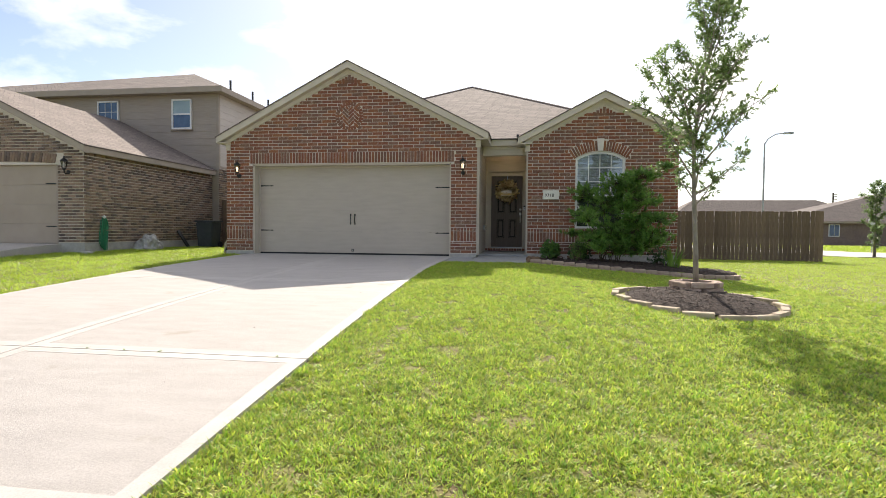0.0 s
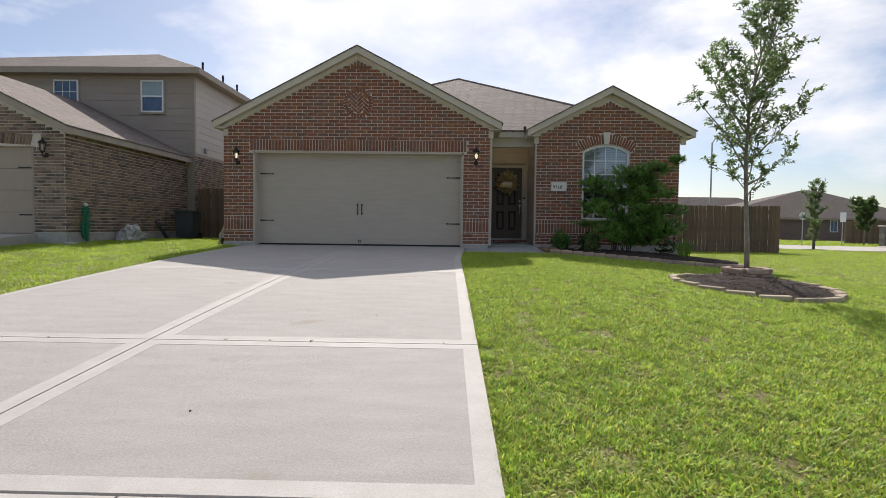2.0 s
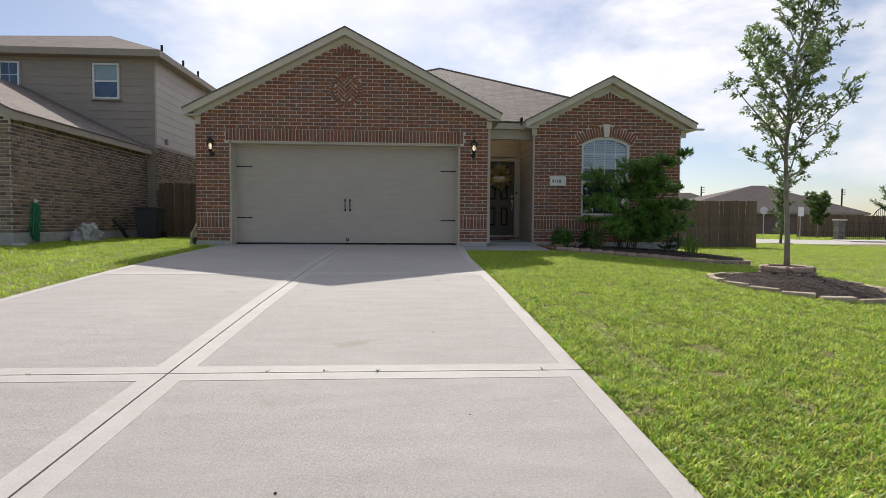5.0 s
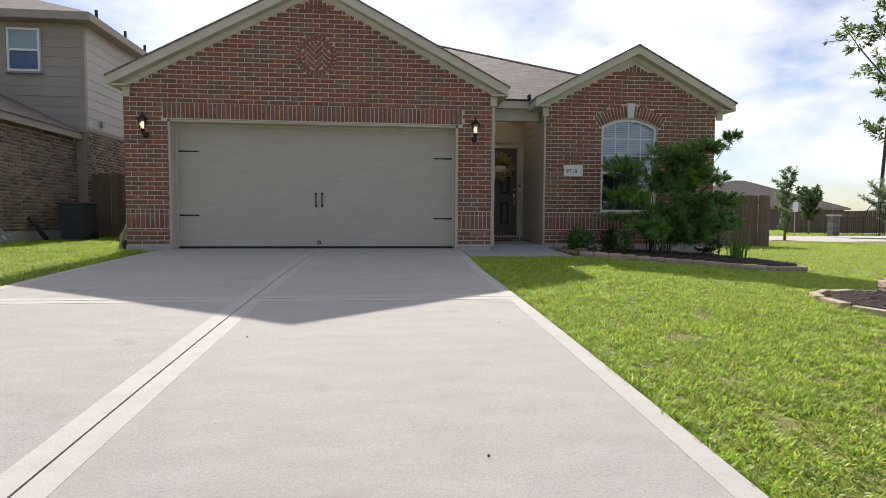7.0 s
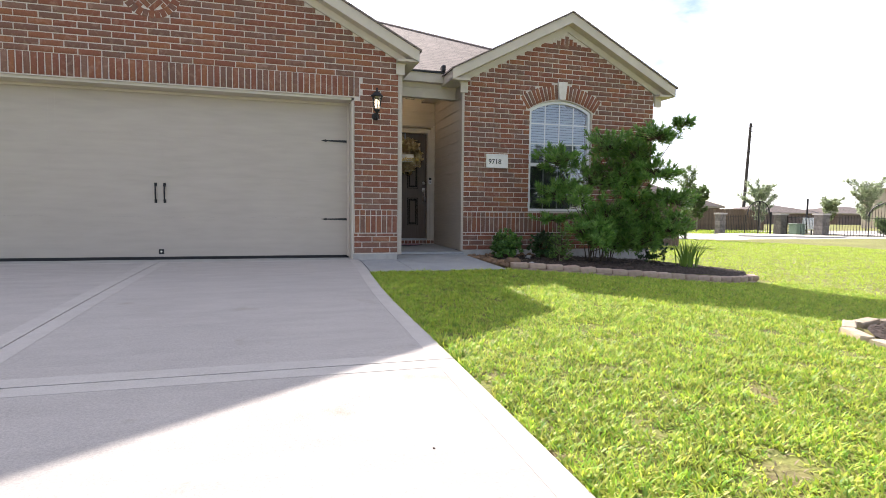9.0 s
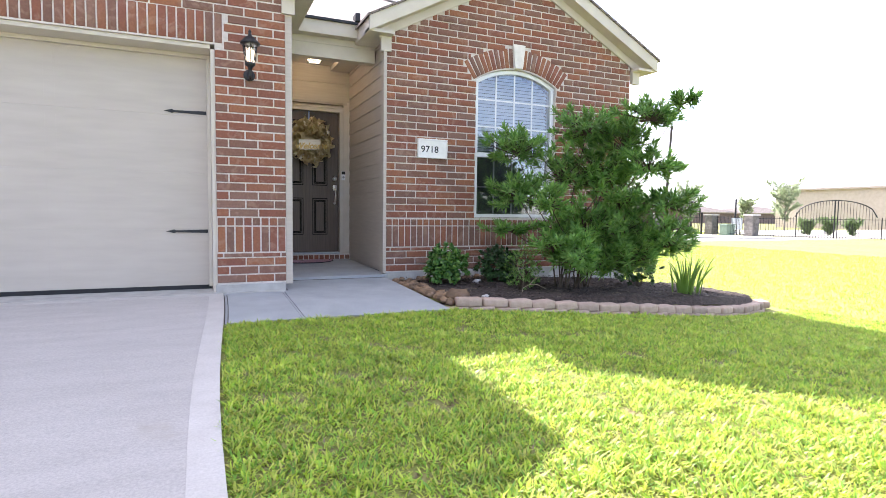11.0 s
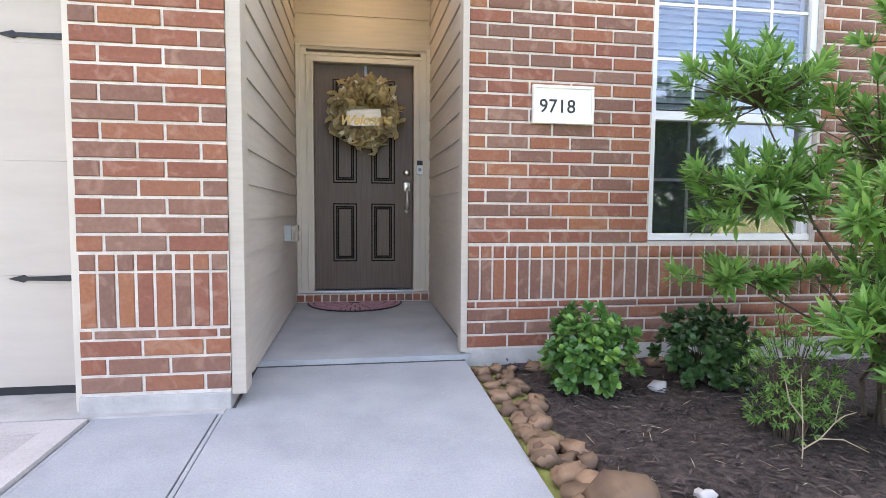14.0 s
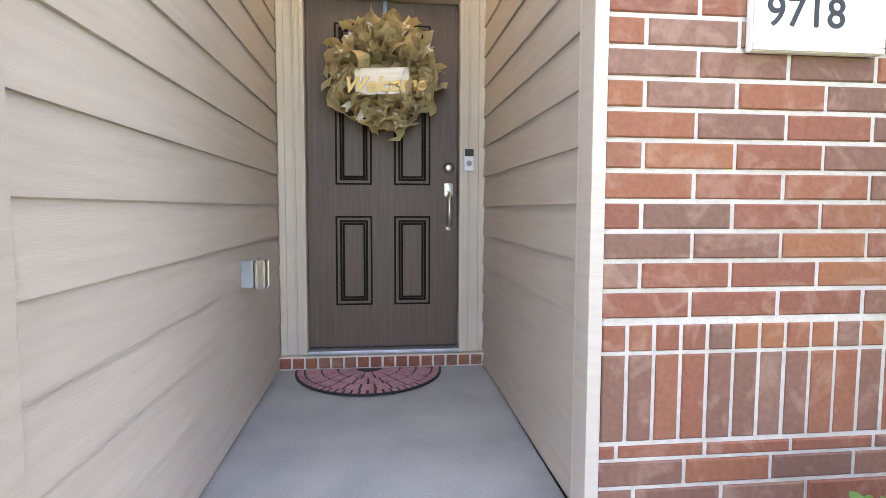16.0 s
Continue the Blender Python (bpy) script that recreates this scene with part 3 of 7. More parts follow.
for y in (-4.86, -8.93):
    part("joint_strip", slab_box(bmesh.new(), edge_left, edge_right, y - 0.006, y + 0.006, lambda v: drive_z(v) - 0.012, 0.08, 1), M_JOINT, driveway, "dark joint filler")
part("joint_strip", slab_box(bmesh.new(), beside(middle, -0.006), beside(middle, 0.006), -11.12, -0.06, lambda v: drive_z(v) - 0.012, 0.08, 12), M_JOINT, driveway, "dark joint filler")

sidewalk = thing("sidewalk", (0, -12, 0), "pale concrete pavement along the street", "pavement", kind="structure")
for x0 in np.arange(-20.0, 24.0, 1.5):
    part("slab", slab_box(bmesh.new(), x0 + 0.006, x0 + 1.494, -12.6, -11.132, lambda y: drive_z(-11.12) - 0.004 + 0.02 * (y + 11.25), 0.1, 1), M_BAND, sidewalk)
road = put_mesh("road", boxed(-60, 80, -26, -16.9, -1.25, -1.08), M_ASPHALT)
tagged(road, "pale concrete street in front of the lot", "road", kind="structure")
kerb = put_mesh("kerb", boxed(-60, 80, -16.9, -16.72, -1.2, -0.93, bevel=0.02), M_BAND)
tagged(kerb, "concrete kerb along the street", "kerb", kind="structure")

walkway = thing("walkway", (3.5, -0.6, 0), "grey concrete front walk in three slabs leading to the porch", "walkway", kind="structure")
walk_top = lambda y: -0.035 + 0.035 * y  # noqa: E731
porch_top = lambda y: 0.018 + 0.018 * (y - 0.6)  # noqa: E731
part("slab", slab_box(bmesh.new(), beside(edge_right, 0.027), 3.120, WALK_Y, -0.012, walk_top), M_PORCH, walkway)
part("slab", slab_box(bmesh.new(), 3.148, WALK_X1, WALK_Y, 0.575, walk_top), M_PORCH, walkway)
part("joint_strip", slab_box(bmesh.new(), 3.121, 3.147, WALK_Y, 0.0, lambda y: walk_top(y) - 0.012), M_JOINT, walkway, "dark expansion joint")
part("joint_board", slab_box(bmesh.new(), 3.126, 3.142, WALK_Y, 0.0, lambda y: walk_top(y) - 0.003), M_PORCH, walkway, "weathered grey filler board")
part("joint_strip", slab_box(bmesh.new(), beside(edge_right, -0.004), beside(edge_right, 0.026), WALK_Y, -0.01, lambda y: walk_top(y) - 0.014), M_JOINT, walkway, "dark expansion joint")
part("joint_board", slab_box(bmesh.new(), beside(edge_right, 0.003), beside(edge_right, 0.020), WALK_Y, -0.01, lambda y: walk_top(y) - 0.005), M_PORCH, walkway, "weathered grey filler board")
part("joint_strip", slab_box(bmesh.new(), 3.18, WALK_X1, 0.576, 0.589, lambda y: walk_top(y) + 0.003), M_JOINT, walkway, "dark expansion joint")
part("joint_strip", slab_box(bmesh.new(), 3.173, 3.187, 0.0, 0.575, lambda y: walk_top(y) + 0.002, 0.03, 2), M_JOINT, walkway, "dark gap beside the wall")
porch_floor = put_mesh("porch_floor", slab_box(bmesh.new(), 3.18, 4.40, 0.59, 2.52, porch_top, 0.25), M_PORCH)
tagged(porch_floor, "smooth grey concrete porch floor", "floor", kind="structure")


# ---------------------------------------------------------------- brickwork
COURSE, JOINT, BRICK = 0.0803, 0.0132, 0.246
KEPT = {}


def brick_verts(w, h, d=0.03, c=0.004):
    a, b = w / 2, h / 2
    return [(-a, 0, -b), (a, 0, -b), (a, 0, b), (-a, 0, b), (-a, -d + c, -b), (a, -d + c, -b), (a, -d + c, b), (-a, -d + c, b),
            (-a + c, -d, -b + c), (a - c, -d, -b + c), (a - c, -d, b - c), (-a + c, -d, b - c)]


BRICK_FACES = [(8, 9, 10, 11), (4, 5, 9, 8), (5, 6, 10, 9), (6, 7, 11, 10), (7, 4, 8, 11), (0, 1, 5, 4), (1, 2, 6, 5), (2, 3, 7, 6), (3, 0, 4, 7)]


def lay(parent, bricks, mat, m, near=lambda u, v: False):
    """Bricks (u, v, width, height, angle) on a wall: m takes (u, 0, v), facing -y, into the world. Those near are parts, the rest one mesh."""
    verts, faces = [], []
    rng = random.Random(7)
    for u, v, w, h, ang in bricks:
        out = rng.uniform(-0.002, 0.003)
        if near(u, v):
            key = (round(w, 3), round(h, 3), mat.name)
            if key not in KEPT:
                me = bpy.data.meshes.new("brick")
                me.from_pydata(brick_verts(key[0], key[1]), [], BRICK_FACES)
                me.materials.append(mat)
                KEPT[key] = me
            ob = new("brick", KEPT[key])
            ob.parent = parent
            ob.matrix_basis = m @ pose(u, 0.018 - out, v) @ Matrix.Rotation(ang, 4, "Y")
        else:
            t = m @ pose(u, 0.018 - out, v) @ Matrix.Rotation(ang, 4, "Y")
            k = len(verts)
            verts += [tuple(t @ Vector(p)) for p in brick_verts(w, h)]
            faces += [tuple(i + k for i in f) for f in BRICK_FACES]
    if verts:
        ob = new("brick_field", mesh_from("brick_field", verts, faces, mat))
        ob.parent = parent
        ob["kind"] = "stuff"


def courses(z0, z1, spans, step=COURSE, length=BRICK, origin=0.0, first=0, joint=JOINT):
    """Running bond between z0 and z1; spans(low, high) gives the free stretches of a course."""
    out, n, z = [], first, z0
    while z + step <= z1 + 0.02:
        pitch = length + joint
        shift = origin + (0.435 * length + joint / 2 if n % 2 else 0.0)
        for a, b in spans(z, z + step):
            k = math.floor((a - shift) / pitch)
            while True:
                lo, hi = max(a, shift + k * pitch), min(b, shift + k * pitch + length)
                if shift + k * pitch > b:
                    break
                if hi - lo > 0.03:
                    out.append(((lo + hi) / 2, z + step / 2, hi - lo, step - joint, 0.0))
                k += 1
        z += step
        n += 1
    return out


def belt(a, b, z0, origin=0.0):
    """The base band: three courses, a thin course, soldiers and a row of header ends; from z0 up."""
    out = courses(z0, z0 + 3 * COURSE, lambda lo, hi: [(a, b)], origin=origin)
    out += [(u, z0 + 0.263, w, 0.034, 0.0) for u, v, w, h, g in courses(0, COURSE, lambda lo, hi: [(a, b)], origin=origin + 0.06)]
    n = max(1, round((b - a) / 0.0765))
    p = (b - a) / n
    for k in range(n):
        out.append((a + (k + 0.5) * p, z0 + 0.414, p - JOINT, 0.238, 0.0))
        out.append((a + (k + 0.5) * p, z0 + 0.580, p - JOINT, 0.070, 0.0))
    return out


def roof_line(apex_x, apex_z, x, slope=0.52):
    return apex_z - slope * abs(x - apex_x)


# garage front -----------------------------------------------------------------
GX0, GX1, OPEN, OPEN_Z = -3.26, 3.17, 2.55, 2.245
G_APEX, SLOPE = 4.72, 0.52
wall_garage = new("wall_garage")
tagged(wall_garage, "red and brown brick gable wall round the garage door, pale mortar", "wall", kind="structure")
bm = bmesh.new()
under = lambda x: roof_line(0, G_APEX - 0.12, x)  # noqa: E731
prism(bm, [(GX0, -0.005, 0.045), (-OPEN, -0.005, 0.045), (-OPEN, -0.005, OPEN_Z), (OPEN, -0.005, OPEN_Z), (OPEN, -0.005, 0.045), (GX1, -0.005, 0.045),
           (GX1, -0.005, under(GX1)), (0, -0.005, under(0)), (GX0, -0.005, under(GX0))], (0, 0.345, 0))
part("mortar", bm, M_MORTAR, wall_garage)
for a, b in ((GX0, -OPEN), (OPEN, GX1)):
    part("foundation", boxed(a - 0.015, b + 0.015 - (0.015 if b > 0 else 0), -0.012, 0.34, -0.3, 0.0445, bevel=0.006), M_FOUND, wall_garage, "bare concrete footing")
MED = (0.0, 3.41)


def garage_spans(lo, hi):
    left = max(GX0, -(G_APEX - 0.24 - hi) / SLOPE)
    right = min(GX1, (G_APEX - 0.24 - hi) / SLOPE)
    if right - left < 0.1:
        return []
    if hi < OPEN_Z + 0.01:
        return [(left, -OPEN), (OPEN, right)]
    if lo < 2.51:
        return [(left, -2.63), (2.63, right)]
    mid = (lo + hi) / 2
    if abs(mid - MED[1]) < 0.36:
        w = math.sqrt(max(0.0, 0.357 ** 2 - (mid - MED[1]) ** 2))
        return [(left, -w), (w, right)]
    if lo > 4.22:
        return []
    return [(left, right)]


bricks = belt(GX0, -OPEN, 0.055, GX0) + belt(OPEN, GX1, 0.055, OPEN) + courses(0.678, 4.5, garage_spans, origin=OPEN + 0.002, first=1)
n_sold = 69
for k in range(n_sold):                                  # soldier course over the door
    bricks.append((-2.62 + (k + 0.5) * 5.24 / n_sold, 2.392, 5.24 / n_sold - JOINT, 0.262, 0.0))
for k in range(28):                                      # ring of header ends
    a = 2 * math.pi * k / 28
    bricks.append((MED[0] + 0.308 * math.sin(a), MED[1] + 0.308 * math.cos(a), 0.063, 0.100, a))
HL, HW = 0.204, 0.068                                    # herringbone inside it
for i in range(-9, 10):
    for j in range(-4, 5):
        for upright in (0, 1):
            px, py = i * HW + j * HL, i * HW - j * HL
            hx_, hy_ = (px + HL / 2, py + HW / 2) if not upright else (px + HL + HW / 2, py + HW - HL / 2)
            ax_, ay_ = (1.0, 0.0) if not upright else (0.0, 1.0)
            inside = []
            for q in np.linspace(-HL / 2 + 0.006, HL / 2 - 0.006, 15):
                ok = all(math.hypot(hx_ + ax_ * q + ay_ * w, hy_ + ay_ * q + ax_ * w) < 0.262 for w in (-0.010, 0.010))
                if ok:
                    inside.append(q)
            if len(inside) > 2:
                lo_q, hi_q = min(inside), max(inside)
                cu, cv = hx_ + ax_ * (lo_q + hi_q) / 2, hy_ + ay_ * (lo_q + hi_q) / 2
                r2 = math.sqrt(0.5)
                bricks.append((MED[0] + (cu - cv) * r2, MED[1] + (cu + cv) * r2, hi_q - lo_q + 0.004, HW - 0.009, radians(45 if upright else -45)))
for k in range(-3, 4):                                   # short uprights under the peak
    bricks.append((k * 0.077, 4.31 - abs(k) * 0.022, 0.064, 0.2 - abs(k) * 0.036, 0.0))
lay(wall_garage, bricks, M_BRICK, Matrix.Identity(4), lambda u, v: u > OPEN and v < 2.9)

# right-hand gable --------------------------------------------------------------
RX0, RX1, R_CX, R_APEX = 4.385, 7.93, 6.19, 3.97
WX0, WX1, WZ0, W_SPRING, W_TOP = 5.535, 6.70, 0.69, 2.385, 2.56
W_CX = (WX0 + WX1) / 2
W_RAD = ((WX1 - WX0) ** 2 / 4 + (W_TOP - W_SPRING) ** 2) / (2 * (W_TOP - W_SPRING))
W_CZ = W_TOP - W_RAD


def arc(radius, spring_half, steps=12):
    lim = math.asin(spring_half / radius)
    return [(W_CX + radius * math.sin(t), W_CZ + radius * math.cos(t)) for t in np.linspace(-lim, lim, steps + 1)]


wall_right = new("wall_right_gable")
tagged(wall_right, "red and brown brick gable wall with an arched window", "wall", kind="structure")
under = lambda x: roof_line(R_CX, R_APEX - 0.12, x)  # noqa: E731
Y1 = RIGHT_Y - 0.005
bm = bmesh.new()
prism(bm, [(RX0, Y1, 0.04), (WX0, Y1, 0.04), (WX0, Y1, under(WX0)), (RX0, Y1, under(RX0))], (0, 0.2, 0))
prism(bm, [(WX1, Y1, 0.04), (RX1, Y1, 0.04), (RX1, Y1, under(RX1)), (WX1, Y1, under(WX1))], (0, 0.2, 0))
prism(bm, [(WX0, Y1, 0.04), (WX1, Y1, 0.04), (WX1, Y1, WZ0), (WX0, Y1, WZ0)], (0, 0.2, 0))
top = [(x, Y1, z) for x, z in arc(W_RAD, (WX1 - WX0) / 2)]
prism(bm, top + [(WX1, Y1, under(WX1)), (R_CX, Y1, under(R_CX)), (WX0, Y1, under(WX0))], (0, 0.2, 0))
part("mortar", bm, M_MORTAR, wall_right)
part("foundation", boxed(RX0 - 0.01, RX1 + 0.01, RIGHT_Y - 0.012, RIGHT_Y + 0.22, -0.6, 0.042, bevel=0.006), M_FOUND, wall_right, "bare concrete footing")
A_IN, A_OUT = W_RAD + 0.015, W_RAD + 0.255
A_LIM = math.asin(((WX1 - WX0) / 2 + 0.03) / W_RAD)


def right_spans(lo, hi):
    left = max(RX0, R_CX - (R_APEX - 0.24 - hi) / SLOPE)
    right = min(RX1, R_CX + (R_APEX - 0.24 - hi) / SLOPE)
    if right - left < 0.1:
        return []
    mid = (lo + hi) / 2
    if hi < W_SPRING - 0.02:
        return [(left, WX0 - 0.004), (WX1 + 0.004, right)]
    half = -1.0
    zs = W_CZ + A_OUT * math.cos(A_LIM)
    if mid < W_CZ + A_OUT:
        half = math.sqrt(max(0.0, A_OUT ** 2 - (mid - W_CZ) ** 2)) + 0.012 if mid > zs else 0.0
        if mid <= zs:
            half = (mid - W_CZ) * math.tan(A_LIM) + 0.012
    if half > 0:
        return [(left, W_CX - half), (W_CX + half, right)]
    if lo > 3.42:
        return []
    return [(left, right)]


bricks = belt(RX0, RX1, 0.045, RX0) + courses(0.675, 3.8, right_spans, origin=RX0, first=0)
for k in range(22):
    if k in (10, 11):
        continue
    t = -A_LIM + (k + 0.5) * 2 * A_LIM / 22
    r = (A_IN + A_OUT) / 2
    bricks.append((W_CX + r * math.sin(t), W_CZ + r * math.cos(t), 2 * A_LIM / 22 * r - JOINT, A_OUT - A_IN, t))
for k in range(-3, 4):
    bricks.append((R_CX + k * 0.077, 3.525 - abs(k) * 0.022, 0.064, 0.2 - abs(k) * 0.036, 0.0))
lay(wall_right, bricks, M_BRICK, Matrix.Translation((0, RIGHT_Y, 0)), lambda u, v: u < 5.6 and v < 2.05)
bm = bmesh.new()
kz0, kz1 = W_TOP + 0.01, W_TOP + 0.30
prism(bm, [(W_CX - 0.055, RIGHT_Y - 0.045, kz0), (W_CX + 0.055, RIGHT_Y - 0.045, kz0), (W_CX + 0.085, RIGHT_Y - 0.045, kz1), (W_CX - 0.085, RIGHT_Y - 0.045, kz1)], (0, 0.07, 0))
part("keystone", bm, M_KEYSTONE, wall_right, "pale cast-stone keystone")

# plain side and back walls that close the house
wall_sides = new("wall_house_sides")
tagged(wall_sides, "plain brick side and rear walls of the house", "wall", kind="structure")
part("side_left", boxed(GX0, GX0 + 0.2, 0.345, 14.5, -0.3, 2.86), M_FAR_BRICK, wall_sides)
part("side_right", boxed(RX1 - 0.2, RX1, RIGHT_Y + 0.22, 14.5, -0.6, 2.86), M_FAR_BRICK, wall_sides)
part("rear", boxed(GX0 + 0.2, RX1 - 0.2, 14.3, 14.5, -0.6, 2.86), M_FAR_BRICK, wall_sides)
part("inner_wall", boxed(GX0 + 0.2, RX1 - 0.2, 5.4, 5.5, -0.1, 2.86), M_ROOM, wall_sides)
part("inner_floor", boxed(4.6, RX1 - 0.2, 0.85, 5.4, -0.1, 0.0), M_ROOM, wall_sides)
house_ceiling = put_mesh("ceiling", boxed(GX0 + 0.2, RX1 - 0.2, 2.6, 14.3, 2.72, 2.84), M_ROOM)
tagged(house_ceiling, "plain ceiling inside the house", "ceiling", kind="structure")

# ---------------------------------------------------------------- siding round the porch
PITCH = 0.170


def boards(parent, a, b, z0, z1, m, mat, pitch=PITCH, names="board", cut=None):
    """Lap boards: m takes (u, 0, v), facing -y, into the world; each board leans out at its foot."""
    z = z0
    while z < z1 - 0.01:
        h = min(pitch, z1 - z)
        spans = cut(z, z + h) if cut else [(a, b)]
        for p, q in spans:
            if q - p < 0.02:
                continue
            bm = bmesh.new()
            prism(bm, [m @ Vector((p, 0.0, z + 0.001)), m @ Vector((p, -0.016, z + 0.001)), m @ Vector((p, -0.016, z + 0.008)), m @ Vector((p, -0.005, z + h + 0.01)), m @ Vector((p, 0.0, z + h + 0.01))],
                  m.to_3x3() @ Vector((q - p, 0, 0)))
            part(names, bm, mat, parent)
        z += pitch


porch = new("wall_porch")
tagged(porch, "beige painted lap siding round the porch recess", "wall", kind="structure")
part("sheathing", boxed(3.171, 3.205, 0.345, 2.6, 0.03, 2.86), M_SIDING, porch)
part("sheathing", boxed(4.405, 4.44, RIGHT_Y + 0.22, 2.6, 0.03, 2.86), M_SIDING, porch)
to_left = Matrix(((0, -1, 0, 3.205), (1, 0, 0, 0), (0, 0, 1, 0), (0, 0, 0, 1)))       # faces +x
to_right = Matrix(((0, 1, 0, 4.405), (-1, 0, 0, 0), (0, 0, 1, 0), (0, 0, 0, 1)))      # faces -x
for za, zb in ((0.062, 0.140), (0.140, 2.86)):
    boards(porch, 0.135, DOOR_Y - 0.005, za, zb, to_left, M_SIDING)
    boards(porch, -(DOOR_Y - 0.005), -(RIGHT_Y + 0.06), za, zb, to_right, M_SIDING)
part("back_panel", boxed(3.205, 3.222, DOOR_Y, DOOR_Y + 0.15, 0.05, 2.86), M_SIDING, porch)
part("back_panel", boxed(4.398, 4.405, DOOR_Y, DOOR_Y + 0.15, 0.05, 2.86), M_SIDING, porch)
part("back_panel", boxed(3.222, 4.398, DOOR_Y, DOOR_Y + 0.15, 2.268, 2.86), M_SIDING, porch)
boards(porch, 3.212, 4.40, 2.29, 2.84, Matrix.Translation((0, DOOR_Y, 0)), M_SIDING, 0.27)
for x0, x1, y0, y1 in ((3.172, 3.236, 0.0, 0.135), (4.345, 4.384, RIGHT_Y - 0.025, RIGHT_Y + 0.075)):
    part("corner_board", boxed(x0, x1, y0, y1, 0.03, 2.86, bevel=0.004), M_SIDING, porch)
part("corner_board", boxed(4.384, 4.402, RIGHT_Y + 0.02, RIGHT_Y + 0.06, 0.03, 2.86), M_SIDING, porch)
part("header_beam", boxed(3.236, 4.384, 1.09, 1.23, 2.545, 2.80, bevel=0.004), M_TRIM, porch)
part("header_strip", boxed(3.237, 4.383, 1.078, 1.089, 2.70, 2.774, bevel=0.002), M_TRIM, porch)
porch_ceiling = put_mesh("ceiling_porch", boxed(3.2, 4.41, 1.0, 2.5, 2.80, 2.86), M_TRIM)
tagged(porch_ceiling, "beige painted porch ceiling", "ceiling", kind="structure")

# ---------------------------------------------------------------- roof
roof = new("roof")
tagged(roof, "brown-grey asphalt shingle roof with beige fascia boards", "roof", kind="structure")


def gable_roof(cx, apex, half, y0, y1, thick=0.05):
    """Two sloping planes, their rake boards, frieze boards and boxed eave returns."""
    lo = apex - SLOPE * half
    for s in (-1, 1):
        bm = bmesh.new()
        prism(bm, [(cx, y0 - 0.02, apex + 0.012), (cx + s * (half + 0.03), y0 - 0.02, lo - 0.004), (cx + s * (half + 0.03), y0 - 0.02, lo - 0.03), (cx, y0 - 0.02, apex - 0.014)], (0, y1 - y0, 0))
        part("roof_plane", bm, M_SHINGLE, roof)
        bm = bmesh.new()
        prism(bm, [(cx, y0, apex - 0.015), (cx + s * half, y0, lo - 0.015), (cx + s * half, y0, lo - 0.17), (cx, y0, apex - 0.17)], (0, 0.03, 0))
        part("rake_board", bm, M_TRIM, roof)
        bm = bmesh.new()
        prism(bm, [(cx, y0 + 0.03, apex - 0.15), (cx + s * (half - 0.01), y0 + 0.03, lo - 0.15), (cx + s * (half - 0.01), y0 + 0.03, lo - 0.168), (cx, y0 + 0.03, apex - 0.168)], (0, 0.2, 0))
        part("soffit", bm, M_TRIM, roof)
        bm = bmesh.new()
        yf = y0 + 0.155
        prism(bm, [(cx, yf, apex - 0.168), (cx + s * (half - 0.16), yf, lo + 0.16 * SLOPE - 0.168), (cx + s * (half - 0.16), yf, lo + 0.16 * SLOPE - 0.275), (cx, yf, apex - 0.275)], (0, 0.03, 0))
        part("frieze_board", bm, M_TRIM, roof)
        e = cx + s * half
        # boxed return at the foot of the rake
        part("eave_return", boxed(e, e - s * 0.30, y0 + 0.031, y0 + 0.19, lo - 0.168, lo - 0.135), M_TRIM, roof)
        part("eave_return", boxed(e - s * 0.18, e - s * 0.30, y0 + 0.15, y0 + 0.20, lo - 0.33, lo - 0.169), M_TRIM, roof)
        part("fascia", boxed(e, e - s * 0.025, y0 + 0.031, y1 - 0.1, lo - 0.165, lo - 0.02), M_TRIM, roof)
        part("soffit", boxed(e - s * 0.026, e - s * 0.30, y0 + 0.191, y1 - 0.1, lo - 0.165, lo - 0.145), M_TRIM, roof)


gable_roof(0.0, G_APEX, 3.44, -0.19, 4.3)
gable_roof(R_CX, R_APEX, 2.06, 0.44, 2.9)
HX0, HX1, HY0, HY1, HZ, RZ = -3.40, 8.22, 0.93, 15.0, 2.955, 5.70
hx, hy0, hy1 = (HX0 + HX1) / 2, 6.45, HY1 - 5.95
bm = bmesh.new()
cor = [bm.verts.new(p) for p in ((HX0, HY0, HZ), (HX1, HY0, HZ), (HX1, HY1, HZ), (HX0, HY1, HZ))]
rid = [bm.verts.new(p) for p in ((hx, hy0, RZ), (hx, hy1, RZ))]
for f in ((cor[0], cor[1], rid[0]), (cor[1], cor[2], rid[1], rid[0]), (cor[2], cor[3], rid[1]), (cor[3], cor[0], rid[0], rid[1]), (cor[3], cor[2], cor[1], cor[0])):
    bm.faces.new(f)
part("hip_roof", bm, M_SHINGLE, roof)
for a, b in (((HX0, HY0, HZ), (hx, hy0, RZ)), ((HX1, HY0, HZ), (hx, hy0, RZ)), ((hx, hy0, RZ), (hx, hy1, RZ))):
    part("ridge_cap", tube(bmesh.new(), [a, b], 0.035, 6), M_SHINGLE, roof)
part("fascia", boxed(3.24, 4.36, 0.955, 0.98, 2.775, 2.945), M_TRIM, roof)
part("soffit", boxed(3.24, 4.38, 0.981, 1.079, 2.775, 2.795), M_TRIM, roof)
part("drip_edge", boxed(3.24, 4.36, 0.918, 0.954, 2.925, 2.951), M_BLACK, roof, "dark metal drip edge")
part("flashing", boxed(4.09, 4.15, 0.89, 1.02, 2.952, 3.05, bevel=0.012), M_BLACK, roof, "dark bent flashing in the valley")


